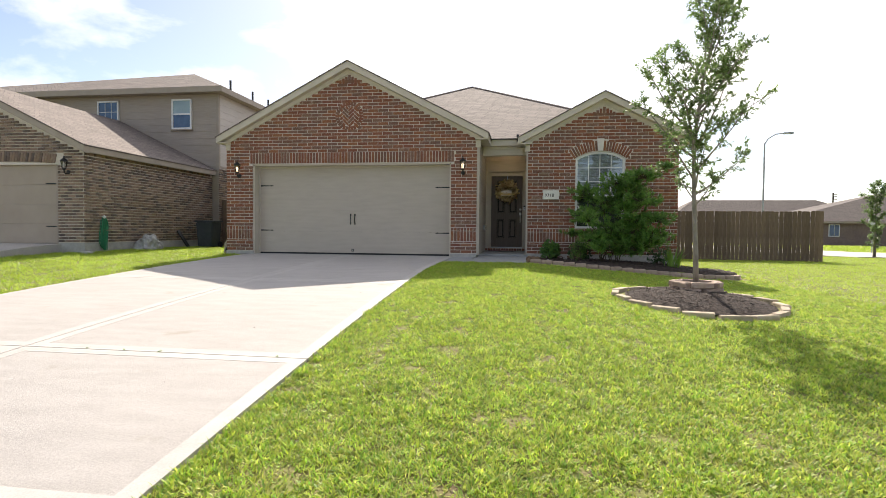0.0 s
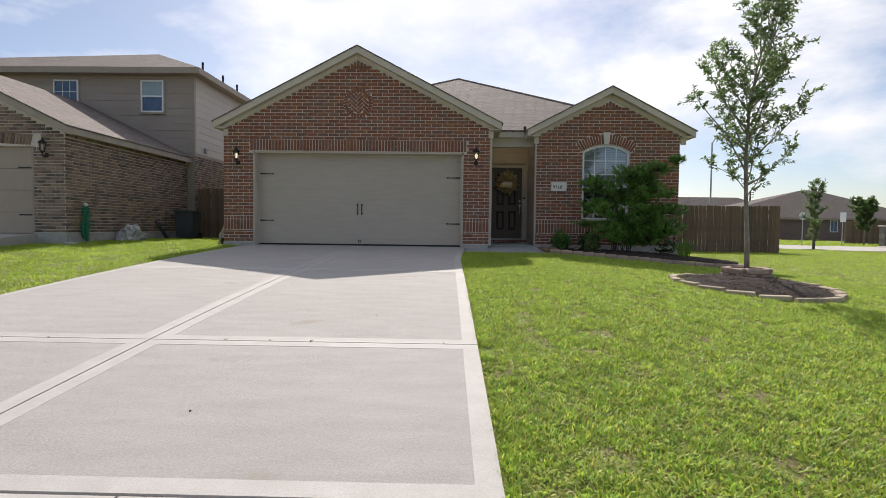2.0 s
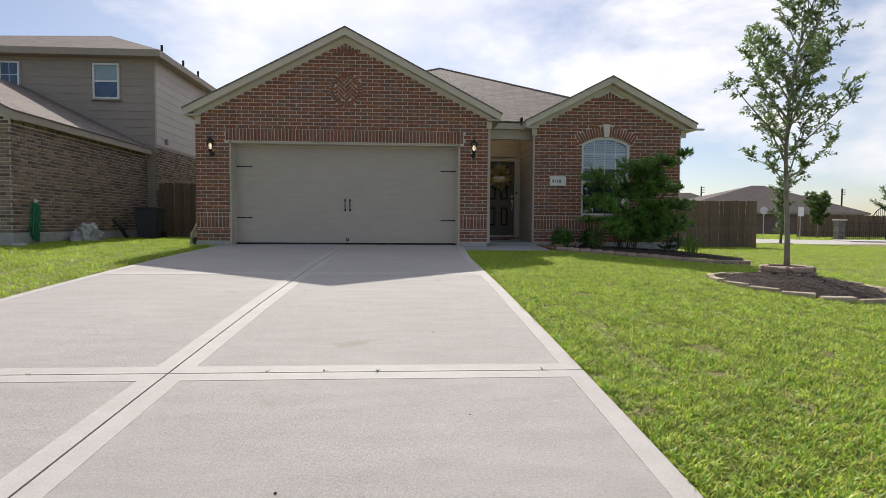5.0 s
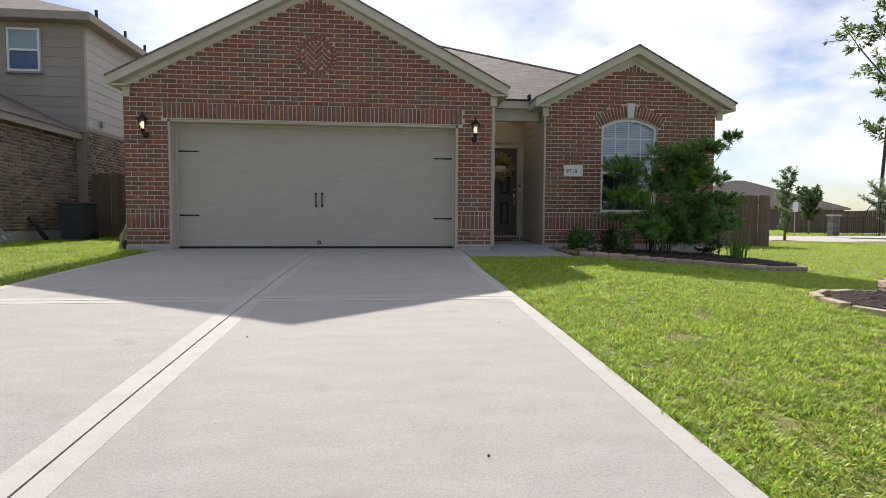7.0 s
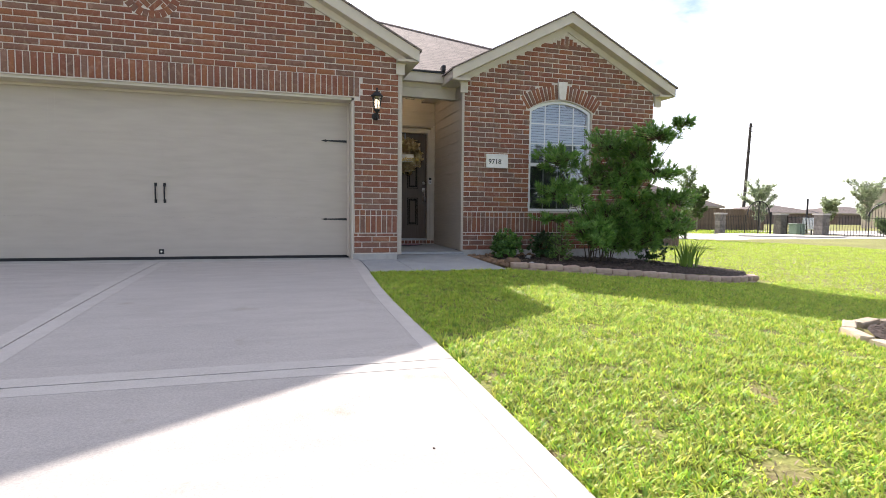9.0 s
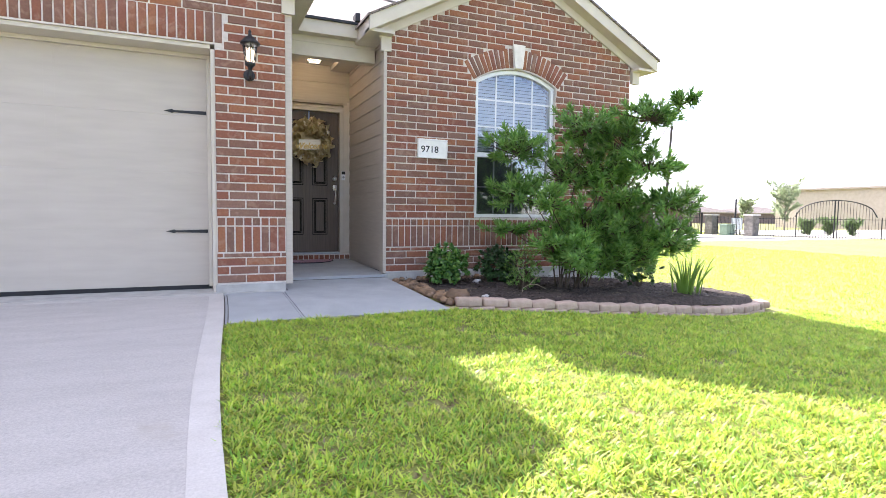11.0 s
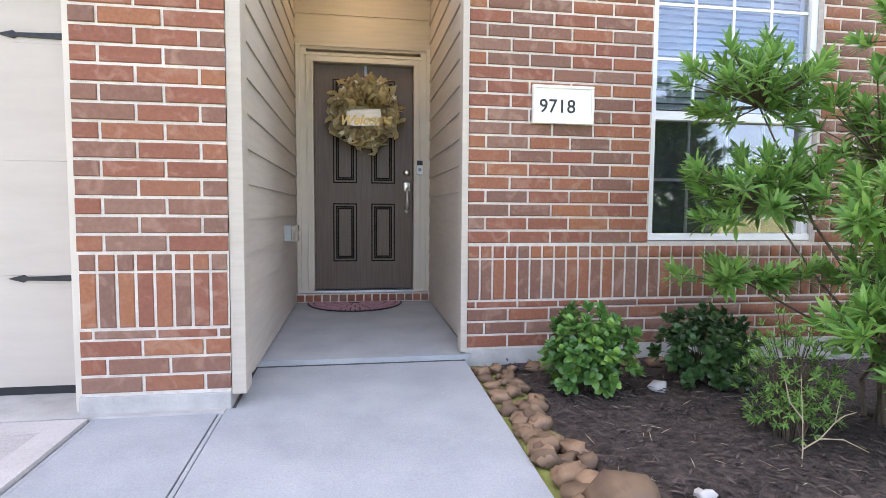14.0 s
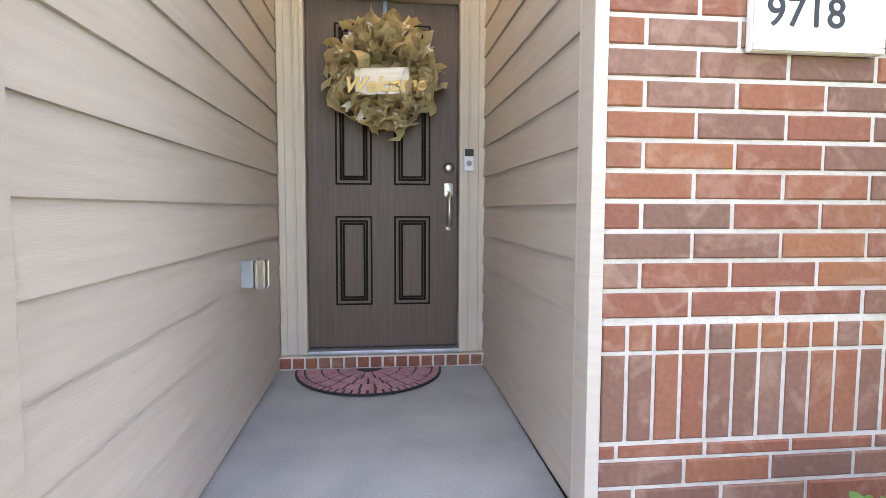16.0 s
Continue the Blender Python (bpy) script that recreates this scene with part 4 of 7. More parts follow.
# ---------------------------------------------------------------- garage door
def garage_door():
    t = thing("garage_door", (0, 0.30, 0), "closed beige steel double garage door with black strap hinges and handles", "garage door")
    y = 0.30
    zs = [0.012, 0.55, 1.09, 1.63, 2.195]
    for a, b in zip(zs, zs[1:]):
        bm = boxed(-2.50, 2.50, y, y + 0.04, a + 0.0004, b - 0.0004, bevel=0.0008)
        sec = part("section", bm, M_GARAGE, t)
        for k in range(4):                                   # shallow pressed panels
            x0 = -2.42 + k * 1.225
            fr = bmesh.new()
            for p in ((x0, x0 + 1.15, a + 0.06, a + 0.066), (x0, x0 + 1.15, b - 0.066, b - 0.06), (x0, x0 + 0.006, a + 0.067, b - 0.067), (x0 + 1.144, x0 + 1.15, a + 0.067, b - 0.067)):
                box(fr, p[0], p[1], y - 0.0012, y + 0.001, p[2], p[3])
            part("pressed_panel", fr, M_GARAGE, sec)
    part("bottom_seal", boxed(-2.50, 2.50, y + 0.002, y + 0.035, -0.03, 0.012), M_RUBBER, t, "black rubber bottom seal")
    for s in (-1, 1):
        for z in ((0.575, 1.722) if s < 0 else (0.535, 1.665)):
            bm = bmesh.new()
            x = s * 2.475
            prism(bm, [(x, y - 0.010, z - 0.017), (x, y - 0.010, z + 0.017), (x - s * 0.28, y - 0.010, z + 0.009), (x - s * 0.295, y - 0.010, z + 0.018), (x - s * 0.365, y - 0.010, z),
                       (x - s * 0.295, y - 0.010, z - 0.018), (x - s * 0.28, y - 0.010, z - 0.009)], (0, 0.009, 0))
            part("strap_hinge", bm, M_BLACK, t, "black spear-ended strap hinge")
        bm = bmesh.new()
        x = s * 0.055
        tube(bm, [(x, y, 0.76), (x, y - 0.028, 0.79), (x, y - 0.034, 0.87), (x, y - 0.028, 0.95), (x, y, 0.985)], [0.011, 0.009, 0.010, 0.009, 0.011], 8)
        box(bm, x - 0.017, x + 0.017, y - 0.006, y, 0.735, 0.785, bevel=0.003)
        box(bm, x - 0.017, x + 0.017, y - 0.006, y, 0.955, 1.005, bevel=0.003)
        part("pull_handle", bm, M_BLACK, t, "black iron pull handle")
    lock = part("lock_plate", boxed(-0.033, 0.033, y - 0.008, y, 0.048, 0.114, bevel=0.004), M_BLACK, t, "black lift plate")
    part("keyhole", lathe(bmesh.new(), (0.0, y - 0.008, 0.081), [(0.013, 0), (0.013, 0.004), (0.006, 0.005)], 14, "y"), M_NICKEL, lock)
    return t


garage_door()
trim = new("trim_garage")
tagged(trim, "beige painted trim boards round the garage opening", "trim", kind="structure")
for s in (-1, 1):
    part("jamb", boxed(s * 2.512, s * 2.549, 0.02, 0.335, -0.03, 2.206, bevel=0.003), M_TRIM, trim)
    part("stop", boxed(s * 2.480, s * 2.511, 0.262, 0.296, 0.0, 2.17, bevel=0.003), M_TRIM, trim)
part("head", boxed(-2.511, 2.511, 0.02, 0.335, 2.207, 2.244, bevel=0.003), M_TRIM, trim)
part("head_stop", boxed(-2.511, 2.511, 0.262, 0.296, 2.171, 2.206, bevel=0.003), M_TRIM, trim)
part("lintel", boxed(-2.62, 2.62, 0.0, 0.2, 2.2445, 2.2525), M_TRIM, trim, "steel lintel edge")
garage_slab = put_mesh("floor_garage", boxed(-3.05, 3.15, -0.055, 5.4, -0.25, -0.028), M_FOUND)
tagged(garage_slab, "concrete garage floor edge under the door", "floor", kind="structure")


# ---------------------------------------------------------------- letters
def letters(name, text, size, where, mat, parent, depth=0.003, slant=0.0, tilt=0.0, bold=0.0, label=""):
    cu = bpy.data.curves.new(name, "FONT")
    cu.body, cu.size, cu.extrude, cu.align_x, cu.align_y, cu.shear, cu.offset = text, size, depth, "CENTER", "CENTER", slant, bold
    tmp = new("letters_tmp", cu)
    me = bpy.data.meshes.new_from_object(tmp.evaluated_get(bpy.context.evaluated_depsgraph_get()))
    bpy.data.objects.remove(tmp)
    me.materials.clear()
    me.materials.append(mat)
    ob = new(name, me)
    ob.parent = parent
    base = Vector(parent.location) + (Vector(parent.parent.location) if parent.parent else Vector())
    ob.matrix_basis = pose(*(Vector(where) - base), 90, 0, 0) @ Matrix.Rotation(radians(tilt), 4, "Z")
    if label:
        ob["label"] = label
    return ob


def house_number():
    t = thing("house_number_plate", (4.96, RIGHT_Y - 0.012, 1.39), "white cast-stone house number plate reading 9718 on brick", "house number")
    y = RIGHT_Y - 0.012
    p = part("plate", boxed(4.762, 5.142, y - 0.028, y - 0.002, 1.388, 1.615, bevel=0.006), M_PLATE, t)
    bm = bmesh.new()
    for a in ((4.764, 5.14, 1.595, 1.613), (4.764, 5.14, 1.390, 1.404), (4.764, 4.780, 1.405, 1.594), (5.124, 5.14, 1.405, 1.594)):
        box(bm, a[0], a[1], y - 0.036, y - 0.027, a[2], a[3], bevel=0.003)
    part("rim", bm, M_PLATE, p, "raised rim")
    for k, digit in enumerate("9718"):
        letters("numeral", digit, 0.110, (4.828 + 0.057 * k, y - 0.029, 1.488), M_INK, p, 0.0015, bold=0.0008, label="black numeral " + digit)


house_number()


# ---------------------------------------------------------------- front door
def front_door():
    t = thing("front_door", (3.81, 2.46, 0.15), "closed dark brown four-panel front door with nickel handle set", "door")
    x0, x1, z0, z1, y = 3.377, 4.245, 0.158, 2.152, 2.470
    slab = part("slab", boxed(x0, x1, y, y + 0.045, z0, z1, bevel=0.003), M_DOOR, t)
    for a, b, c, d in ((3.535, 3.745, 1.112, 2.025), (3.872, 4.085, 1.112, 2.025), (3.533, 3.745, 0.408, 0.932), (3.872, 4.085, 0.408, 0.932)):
        # no grooves are cut: dark strips stand proud, shade is in their colour
        for n, (inset, out, mat) in enumerate(((0.0, 0.004, M_GROOVE_SHADE), (0.011, 0.007, M_DOOR), (0.024, 0.003, M_GROOVE_SHADE), (0.040, 0.0035, M_GROOVE_SHADE))):
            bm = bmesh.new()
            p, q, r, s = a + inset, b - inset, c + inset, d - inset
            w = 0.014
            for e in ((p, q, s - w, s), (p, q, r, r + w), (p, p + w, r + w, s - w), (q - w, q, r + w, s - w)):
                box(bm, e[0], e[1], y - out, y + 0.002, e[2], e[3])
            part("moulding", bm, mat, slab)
        part("raised_panel", boxed(a + 0.052, b - 0.052, y - 0.005, y + 0.004, c + 0.052, d - 0.052, bevel=0.003), M_DOOR, slab)
    x = 4.192
    part("deadbolt", lathe(bmesh.new(), (x, y, 1.215), [(0.032, 0.0), (0.032, 0.010), (0.022, 0.016), (0.020, 0.026), (0.012, 0.028)], 20, "y"), M_NICKEL, t, "round nickel deadbolt", True)
    bm = bmesh.new()
    box(bm, x - 0.026, x + 0.026, y - 0.010, y, 1.045, 1.125, bevel=0.009)
    tube(bm, [(x, y - 0.01, 1.06), (x, y - 0.05, 1.045), (x, y - 0.062, 0.99), (x, y - 0.055, 0.92), (x, y - 0.03, 0.88), (x, y, 0.868)], [0.013, 0.012, 0.011, 0.014, 0.011, 0.011], 10)
    lathe(bm, (x, y, 0.862), [(0.018, 0), (0.018, 0.01), (0.012, 0.014)], 14, "y")
    handle = part("handle", bm, M_NICKEL, t, "satin nickel entry handle", True)
    part("thumb_latch", boxed(x - 0.013, x + 0.013, y - 0.045, y - 0.012, 1.075, 1.088, bevel=0.004), M_NICKEL, handle)


front_door()
casing = new("trim_door")
tagged(casing, "beige moulded casing round the front door", "trim", kind="structure")
for s, xi in ((-1, 3.372), (1, 4.250)):
    for k, (a, b, d) in enumerate(((0.0, 0.022, 0.028), (0.022, 0.052, 0.012), (0.052, 0.062, 0.024), (0.062, 0.112, 0.006), (0.112, 0.148, 0.018))):
        part("casing", boxed(xi + s * a, xi + s * b, 2.44 - 0.012 - d, 2.52, 0.13, 2.155 + (0.0 if k else 0.0) + b, bevel=0.003), M_TRIM, casing)
for a, b, d in ((0.0, 0.022, 0.028), (0.022, 0.052, 0.012), (0.052, 0.075, 0.022)):
    part("casing_head", boxed(3.372 - b + 0.001, 4.250 + b - 0.001, 2.44 - 0.013 - d, 2.519, 2.155 + a, 2.155 + b, bevel=0.003), M_TRIM, casing)
part("closing_strip", boxed(3.205, 4.405, 2.521, 2.60, 0.02, 2.86), M_TRIM, casing)
threshold = put_mesh("threshold", boxed(3.372, 4.250, 2.40, 2.515, 0.128, 0.152, bevel=0.006), M_ALU, (3.81, 2.45, 0.128))
tagged(threshold, "grey metal threshold under the front door", "threshold", kind="structure")
sill = new("sill_brick_door")
tagged(sill, "row of brown brick ends under the door", "sill", kind="structure")
part("mortar", boxed(3.21, 4.40, 2.385, 2.52, 0.045, 0.126), M_MORTAR, sill)
lay(sill, [(3.25 + k * 0.0735, 0.088, 0.060, 0.058, 0.0) for k in range(16)], M_BRICK, Matrix.Translation((0, 2.388, 0)), lambda u, v: True)


def doorbell():
    t = thing("doorbell", (4.305, 2.40, 1.2), "slim black and silver video doorbell on the door casing", "doorbell")
    body = part("body", boxed(4.276, 4.332, 2.398, 2.418, 1.195, 1.322, bevel=0.004), M_SIGN_WHITE, t)
    part("camera_cover", boxed(4.278, 4.330, 2.395, 2.399, 1.278, 1.320, bevel=0.001), M_INK, body, "glossy black cover")
    part("button", lathe(bmesh.new(), (4.304, 2.398, 1.238), [(0.016, 0), (0.016, 0.003), (0.011, 0.004)], 18, "y"), M_GREY_BOX, body, "round button")


doorbell()


def outlet():
    t = thing("outdoor_outlet", (3.24, 1.61, 0.66), "grey weatherproof outlet box with clear cover on siding", "outlet")
    part("box", boxed(3.216, 3.268, 1.57, 1.65, 0.64, 0.755, bevel=0.006), M_GREY_BOX, t)
    part("cover", boxed(3.269, 3.318, 1.565, 1.655, 0.635, 0.76, bevel=0.01), M_CLEAR_PLASTIC, t, "clear plastic bubble cover")


outlet()


def wreath():
    c = Vector((3.812, 2.40, 1.715))
    t = thing("wreath", tuple(c), "round gold mesh-ribbon wreath with a Welcome sign", "wreath")
    rng = random.Random(11)
    for k in range(130):
        a = rng.uniform(0, 2 * math.pi)
        r = rng.choice((0.15, 0.19, 0.225, 0.255)) + rng.uniform(-0.015, 0.02)
        size = rng.uniform(0.045, 0.075)
        centre = c + Vector((r * math.cos(a), -0.02 - 0.055 * math.sin(min(math.pi, max(0, (r - 0.1) / 0.2 * math.pi))) + rng.uniform(-0.02, 0.02), r * math.sin(a)))
        turn = Euler((rng.uniform(-0.7, 0.7), rng.uniform(0, 6.28), rng.uniform(-0.7, 0.7))).to_matrix()
        bm = bmesh.new()
        w, n, grid = size * rng.uniform(0.7, 1.0), 9, []
        open_by = rng.uniform(3.6, 5.6)
        wave = rng.uniform(0, 6)
        for i in range(n):
            th = open_by * (i / (n - 1) - 0.5)
            row = []
            for j in (-1, -0.33, 0.33, 1):
                flare = 1 + 0.25 * abs(j) + 0.12 * math.sin(3 * th + wave + j)
                row.append(bm.verts.new(centre + turn @ Vector((size * flare * math.sin(th), j * w, size * 0.8 * flare * (1 - math.cos(th)) - size * 0.5))))
            grid.append(row)
        for p, q in zip(grid, grid[1:]):
            for j in range(3):
                bm.faces.new((p[j], p[j + 1], q[j + 1], q[j]))
        part("ribbon_loop", bm, M_MESH_GOLD, t, smooth=True)
    for k in range(16):                                       # forked pale ribbon tails
        a = 2 * math.pi * k / 16 + rng.uniform(-0.15, 0.15)
        r0, r1 = 0.2, rng.uniform(0.27, 0.31)
        d, s = Vector((math.cos(a), 0, math.sin(a))), Vector((-math.sin(a), 0, math.cos(a)))
        y = Vector((0, -0.085, 0))
        bm = bmesh.new()
        prism(bm, [c + y + d * r0 - s * 0.012, c + y + d * r1 - s * 0.02, c + y + d * (r1 - 0.018), c + y + d * r1 + s * 0.02, c + y + d * r0 + s * 0.012], (0, 0.002, 0))
        part("ribbon_tail", bm, M_WASH, t, "pale forked ribbon tail")
    part("ring", lathe(bmesh.new(), (c.x, c.y + 0.02, c.z), [(0.16, -0.015), (0.24, -0.015), (0.24, 0.015), (0.16, 0.015)], 28, "y"), M_MESH_GOLD, t)
    board = part("sign_board", boxed(c.x - 0.155, c.x + 0.14, c.y - 0.125, c.y - 0.113, c.z - 0.12, c.z + 0.02, bevel=0.002), M_WASH, t, "whitewashed sign board")
    board.rotation_euler = (0, radians(-3), 0)
    letters("welcome_letters", "Welcome", 0.112, (c.x + 0.005, c.y - 0.131, c.z - 0.072), M_GOLD, t, 0.004, 0.35, 3.0, 0.0035, "gold slanted word Welcome")
    part("hanger", boxed(c.x + 0.002, c.x + 0.022, c.y + 0.058, c.y + 0.062, c.z + 0.22, 2.154), M_RIBBON, t, "blue-grey ribbon hanger")


wreath()


def door_mat():
    cx, cy, z, R, D = 3.725, 2.372, porch_top(2.15), 0.415, 0.46
    t = thing("door_mat", (cx, cy, z), "half-round purple-pink rubber door mat with cobble pattern", "door mat")
    bm = bmesh.new()
    prism(bm, [(cx + R * math.cos(a), cy - D * math.sin(a), z + 0.001) for a in np.linspace(0, math.pi, 33)], (0, 0, 0.008))
    part("backing", bm, M_RUBBER, t, "black rubber edge")
    rng = random.Random(5)

    def stone(r0, r1, a0, a1):
        bm = bmesh.new()
        k = 3
        pts = [(r1, a0 + (a1 - a0) * i / k) for i in range(k + 1)] + [(r0, a1 - (a1 - a0) * i / k) for i in range(k + 1)]
        prism(bm, [(cx + R * r * math.cos(a), cy - 0.006 - (D - 0.008) * r * math.sin(a), z + 0.009) for r, a in pts], (0, 0, 0.004))
        part("cobble", bm, M_MAT, t)

    for r0, r1, n in ((0.88, 0.965, 30), (0.66, 0.855, 13), (0.44, 0.635, 10), (0.18, 0.415, 7)):
        for i in range(n):
            g = 0.018 / r1
            stone(r0, r1, math.pi * i / n + g, math.pi * (i + 1) / n - g)


door_mat()


# ---------------------------------------------------------------- lamps
def lantern(x, y, z, name_label, lit=True):
    """A coach lantern: tapering glass cage, dark crown, curled arm and a round back plate; z is the cage's middle."""
    t = thing("wall_lantern", (x, y, z - 0.2), name_label, "wall lamp", "wall lanterns")
    yc = y - 0.13
    cage = bmesh.new()
    for k in range(6):
        a = math.pi * k / 3 + 0.52
        tube(cage, [(x + 0.045 * math.cos(a), yc + 0.045 * math.sin(a), z - 0.085), (x + 0.07 * math.cos(a), yc + 0.07 * math.sin(a), z + 0.085)], 0.004, 5)
    part("cage", cage, M_BLACK, t)
    part("glass", lathe(bmesh.new(), (x, yc, z), [(0.040, -0.085), (0.064, 0.085)], 12), M_SMOKE, t, "clear tapered glass").visible_shadow = False
    part("crown", lathe(bmesh.new(), (x, yc, z + 0.085), [(0.085, 0), (0.088, 0.012), (0.07, 0.03), (0.045, 0.06), (0.02, 0.075), (0.012, 0.1), (0.016, 0.112), (0.004, 0.135)], 14), M_BLACK, t, smooth=True)
    part("cup", lathe(bmesh.new(), (x, yc, z - 0.085), [(0.048, 0), (0.045, -0.015), (0.022, -0.035), (0.014, -0.06)], 14), M_BLACK, t, smooth=True)
    part("arm", tube(bmesh.new(), [(x, yc, z - 0.12), (x, yc + 0.01, z - 0.19), (x, yc + 0.06, z - 0.215), (x, y - 0.012, z - 0.18)], [0.014, 0.016, 0.014, 0.014], 8), M_BLACK, t)
    part("back_plate", lathe(bmesh.new(), (x, y + 0.002, z - 0.165), [(0.052, 0.0), (0.052, 0.01), (0.03, 0.02)], 18, "y"), M_BLACK, t)
    part("bulb", lathe(bmesh.new(), (x, yc, z), [(0.006, -0.07), (0.014, -0.05), (0.016, -0.005), (0.018, 0.012), (0.010, 0.04), (0.002, 0.055)], 10), M_BULB if lit else M_SIGN_WHITE, t, "lit candle bulb" if lit else "unlit candle bulb", True)


lantern(2.845, -0.012, 2.16, "black coach lantern with a lit bulb on the brick pier")
lantern(-2.90, -0.012, 2.12, "black coach lantern with a lit bulb on the brick pier")


def porch_lamp():
    t = thing("porch_lamp", (3.8, 1.9, 2.7), "small dark flush ceiling lamp with lit amber glass", "ceiling lamp")
    c = (3.80, 1.9)
    part("canopy", lathe(bmesh.new(), (c[0], c[1], 2.786), [(0.075, 0.014), (0.075, 0.008), (0.06, 0.0)], 18), M_BLACK, t)
    part("shade", boxed(c[0] - 0.07, c[0] + 0.07, c[1] - 0.07, c[1] + 0.07, 2.70, 2.785, bevel=0.008), glow_material("amber_glass", (1.0, 0.78, 0.48), 6.0), t, "lit amber glass shade")
    fr = bmesh.new()
    for sx in (-1, 1):
        for sy in (-1, 1):
            box(fr, c[0] + sx * 0.074 - 0.006, c[0] + sx * 0.074 + 0.006, c[1] + sy * 0.074 - 0.006, c[1] + sy * 0.074 + 0.006, 2.69, 2.79)
    for s in (-1, 1):
        box(fr, c[0] - 0.08, c[0] + 0.08, c[1] + s * 0.074 - 0.005, c[1] + s * 0.074 + 0.005, 2.685, 2.698)
        box(fr, c[0] + s * 0.074 - 0.005, c[0] + s * 0.074 + 0.005, c[1] - 0.068, c[1] + 0.068, 2.685, 2.698)
    part("frame", fr, M_BLACK, t)


porch_lamp()


# ---------------------------------------------------------------- arched window
def arched_window():
    t = thing("window_1", (W_CX, RIGHT_Y + 0.05, WZ0), "white vinyl arched window with grilles and closed white blinds", "window", kind="structure")
    y = RIGHT_Y + 0.035
    half = (WX1 - WX0) / 2
    g = 0.004
    fw = 0.05
    outer = [(x, z) for x, z in arc(W_RAD - g, half - g)]
    lim = math.asin((half - fw) / (W_RAD - fw))
    inner = [(W_CX + (W_RAD - fw) * math.sin(a), W_CZ + (W_RAD - fw) * math.cos(a)) for a in np.linspace(-lim, lim, 13)]
    bm = bmesh.new()
    for i in range(12):
        prism(bm, [(outer[i][0], y, outer[i][1]), (outer[i + 1][0], y, outer[i + 1][1]), (inner[i + 1][0], y, inner[i + 1][1]), (inner[i][0], y, inner[i][1])], (0, 0.07, 0))
    part("head_frame", bm, M_WHITE, t)
    for s in (-1, 1):
        e = W_CX + s * (half - g)
        part("side_frame", boxed(e, e - s * (fw - g), y, y + 0.07, WZ0 + 0.03, W_SPRING - 0.004, bevel=0.003), M_WHITE, t)
    part("sill_frame", boxed(WX0 + g, WX1 - g, y - 0.02, y + 0.07, WZ0 + 0.004, WZ0 + 0.045, bevel=0.004), M_WHITE, t)
    mid = 1.475
    part("meeting_rail", boxed(WX0 + fw, WX1 - fw, y + 0.005, y + 0.06, mid - 0.025, mid + 0.03, bevel=0.003), M_WHITE, t)
    xs_in = [WX0 + fw + (WX1 - WX0 - 2 * fw) * k / 4 for k in range(5)]
    for k in (1, 2, 3):
        top = W_CZ + math.sqrt((W_RAD - fw) ** 2 - (xs_in[k] - W_CX) ** 2)
        part("grille_bar", boxed(xs_in[k] - 0.009, xs_in[k] + 0.009, y + 0.028, y + 0.04, mid + 0.03, top), M_WHITE, t)
        # lower bars: white vinyl greyed, dimness behind the glass put into the colour
        part("grille_bar", boxed(xs_in[k] - 0.009, xs_in[k] + 0.009, y + 0.056, y + 0.066, WZ0 + 0.045, mid - 0.025), M_GREY_BOX, t)
    for z in (1.83, 2.165):
        part("grille_bar", boxed(WX0 + fw, WX1 - fw, y + 0.027, y + 0.041, z - 0.009, z + 0.009), M_WHITE, t)
    part("grille_bar", boxed(WX0 + fw, WX1 - fw, y + 0.0555, y + 0.0665, 1.07, 1.088), M_GREY_BOX, t)
    bm = bmesh.new()
    prism(bm, [(x, y + 0.032, z) for x, z in inner] + [(WX1 - fw, y + 0.032, mid), (WX0 + fw, y + 0.032, mid)], (0, 0.004, 0))
    part("pane", bm, M_GLASS, t, "clear glass").visible_shadow = False
    bm = boxed(WX0 + fw, WX1 - fw, y + 0.05, y + 0.054, WZ0 + 0.04, mid)
    part("pane", bm, M_GLASS, t, "clear glass").visible_shadow = False
    part("insect_screen", boxed(WX0 + fw + 0.01, WX1 - fw - 0.01, y + 0.095, y + 0.098, WZ0 + 0.05, mid - 0.03), M_SCREEN, t, "dark insect screen")
    blinds = thing("window_blinds", (W_CX, y + 0.13, WZ0), "closed white horizontal slat blinds behind the glass", "blinds")
    z = mid + 0.02
    while z < 2.5:
        w = half - 0.03 if z < W_SPRING - 0.05 else math.sqrt(max(0.01, (W_RAD - 0.06) ** 2 - (z - W_CZ) ** 2)) * 0.97
        bm = bmesh.new()
        prism(bm, [(W_CX - w, y + 0.125, z), (W_CX - w, y + 0.16, z + 0.04), (W_CX - w, y + 0.163, z + 0.038), (W_CX - w, y + 0.128, z - 0.002)], (2 * w, 0, 0))
        part("slat", bm, M_BLIND, blinds)
        z += 0.043
    part("room_side", boxed(WX0 - 0.2, WX1 + 0.2, y + 0.6, y + 0.65, 0.3, 2.7), M_ROOM, t)


arched_window()


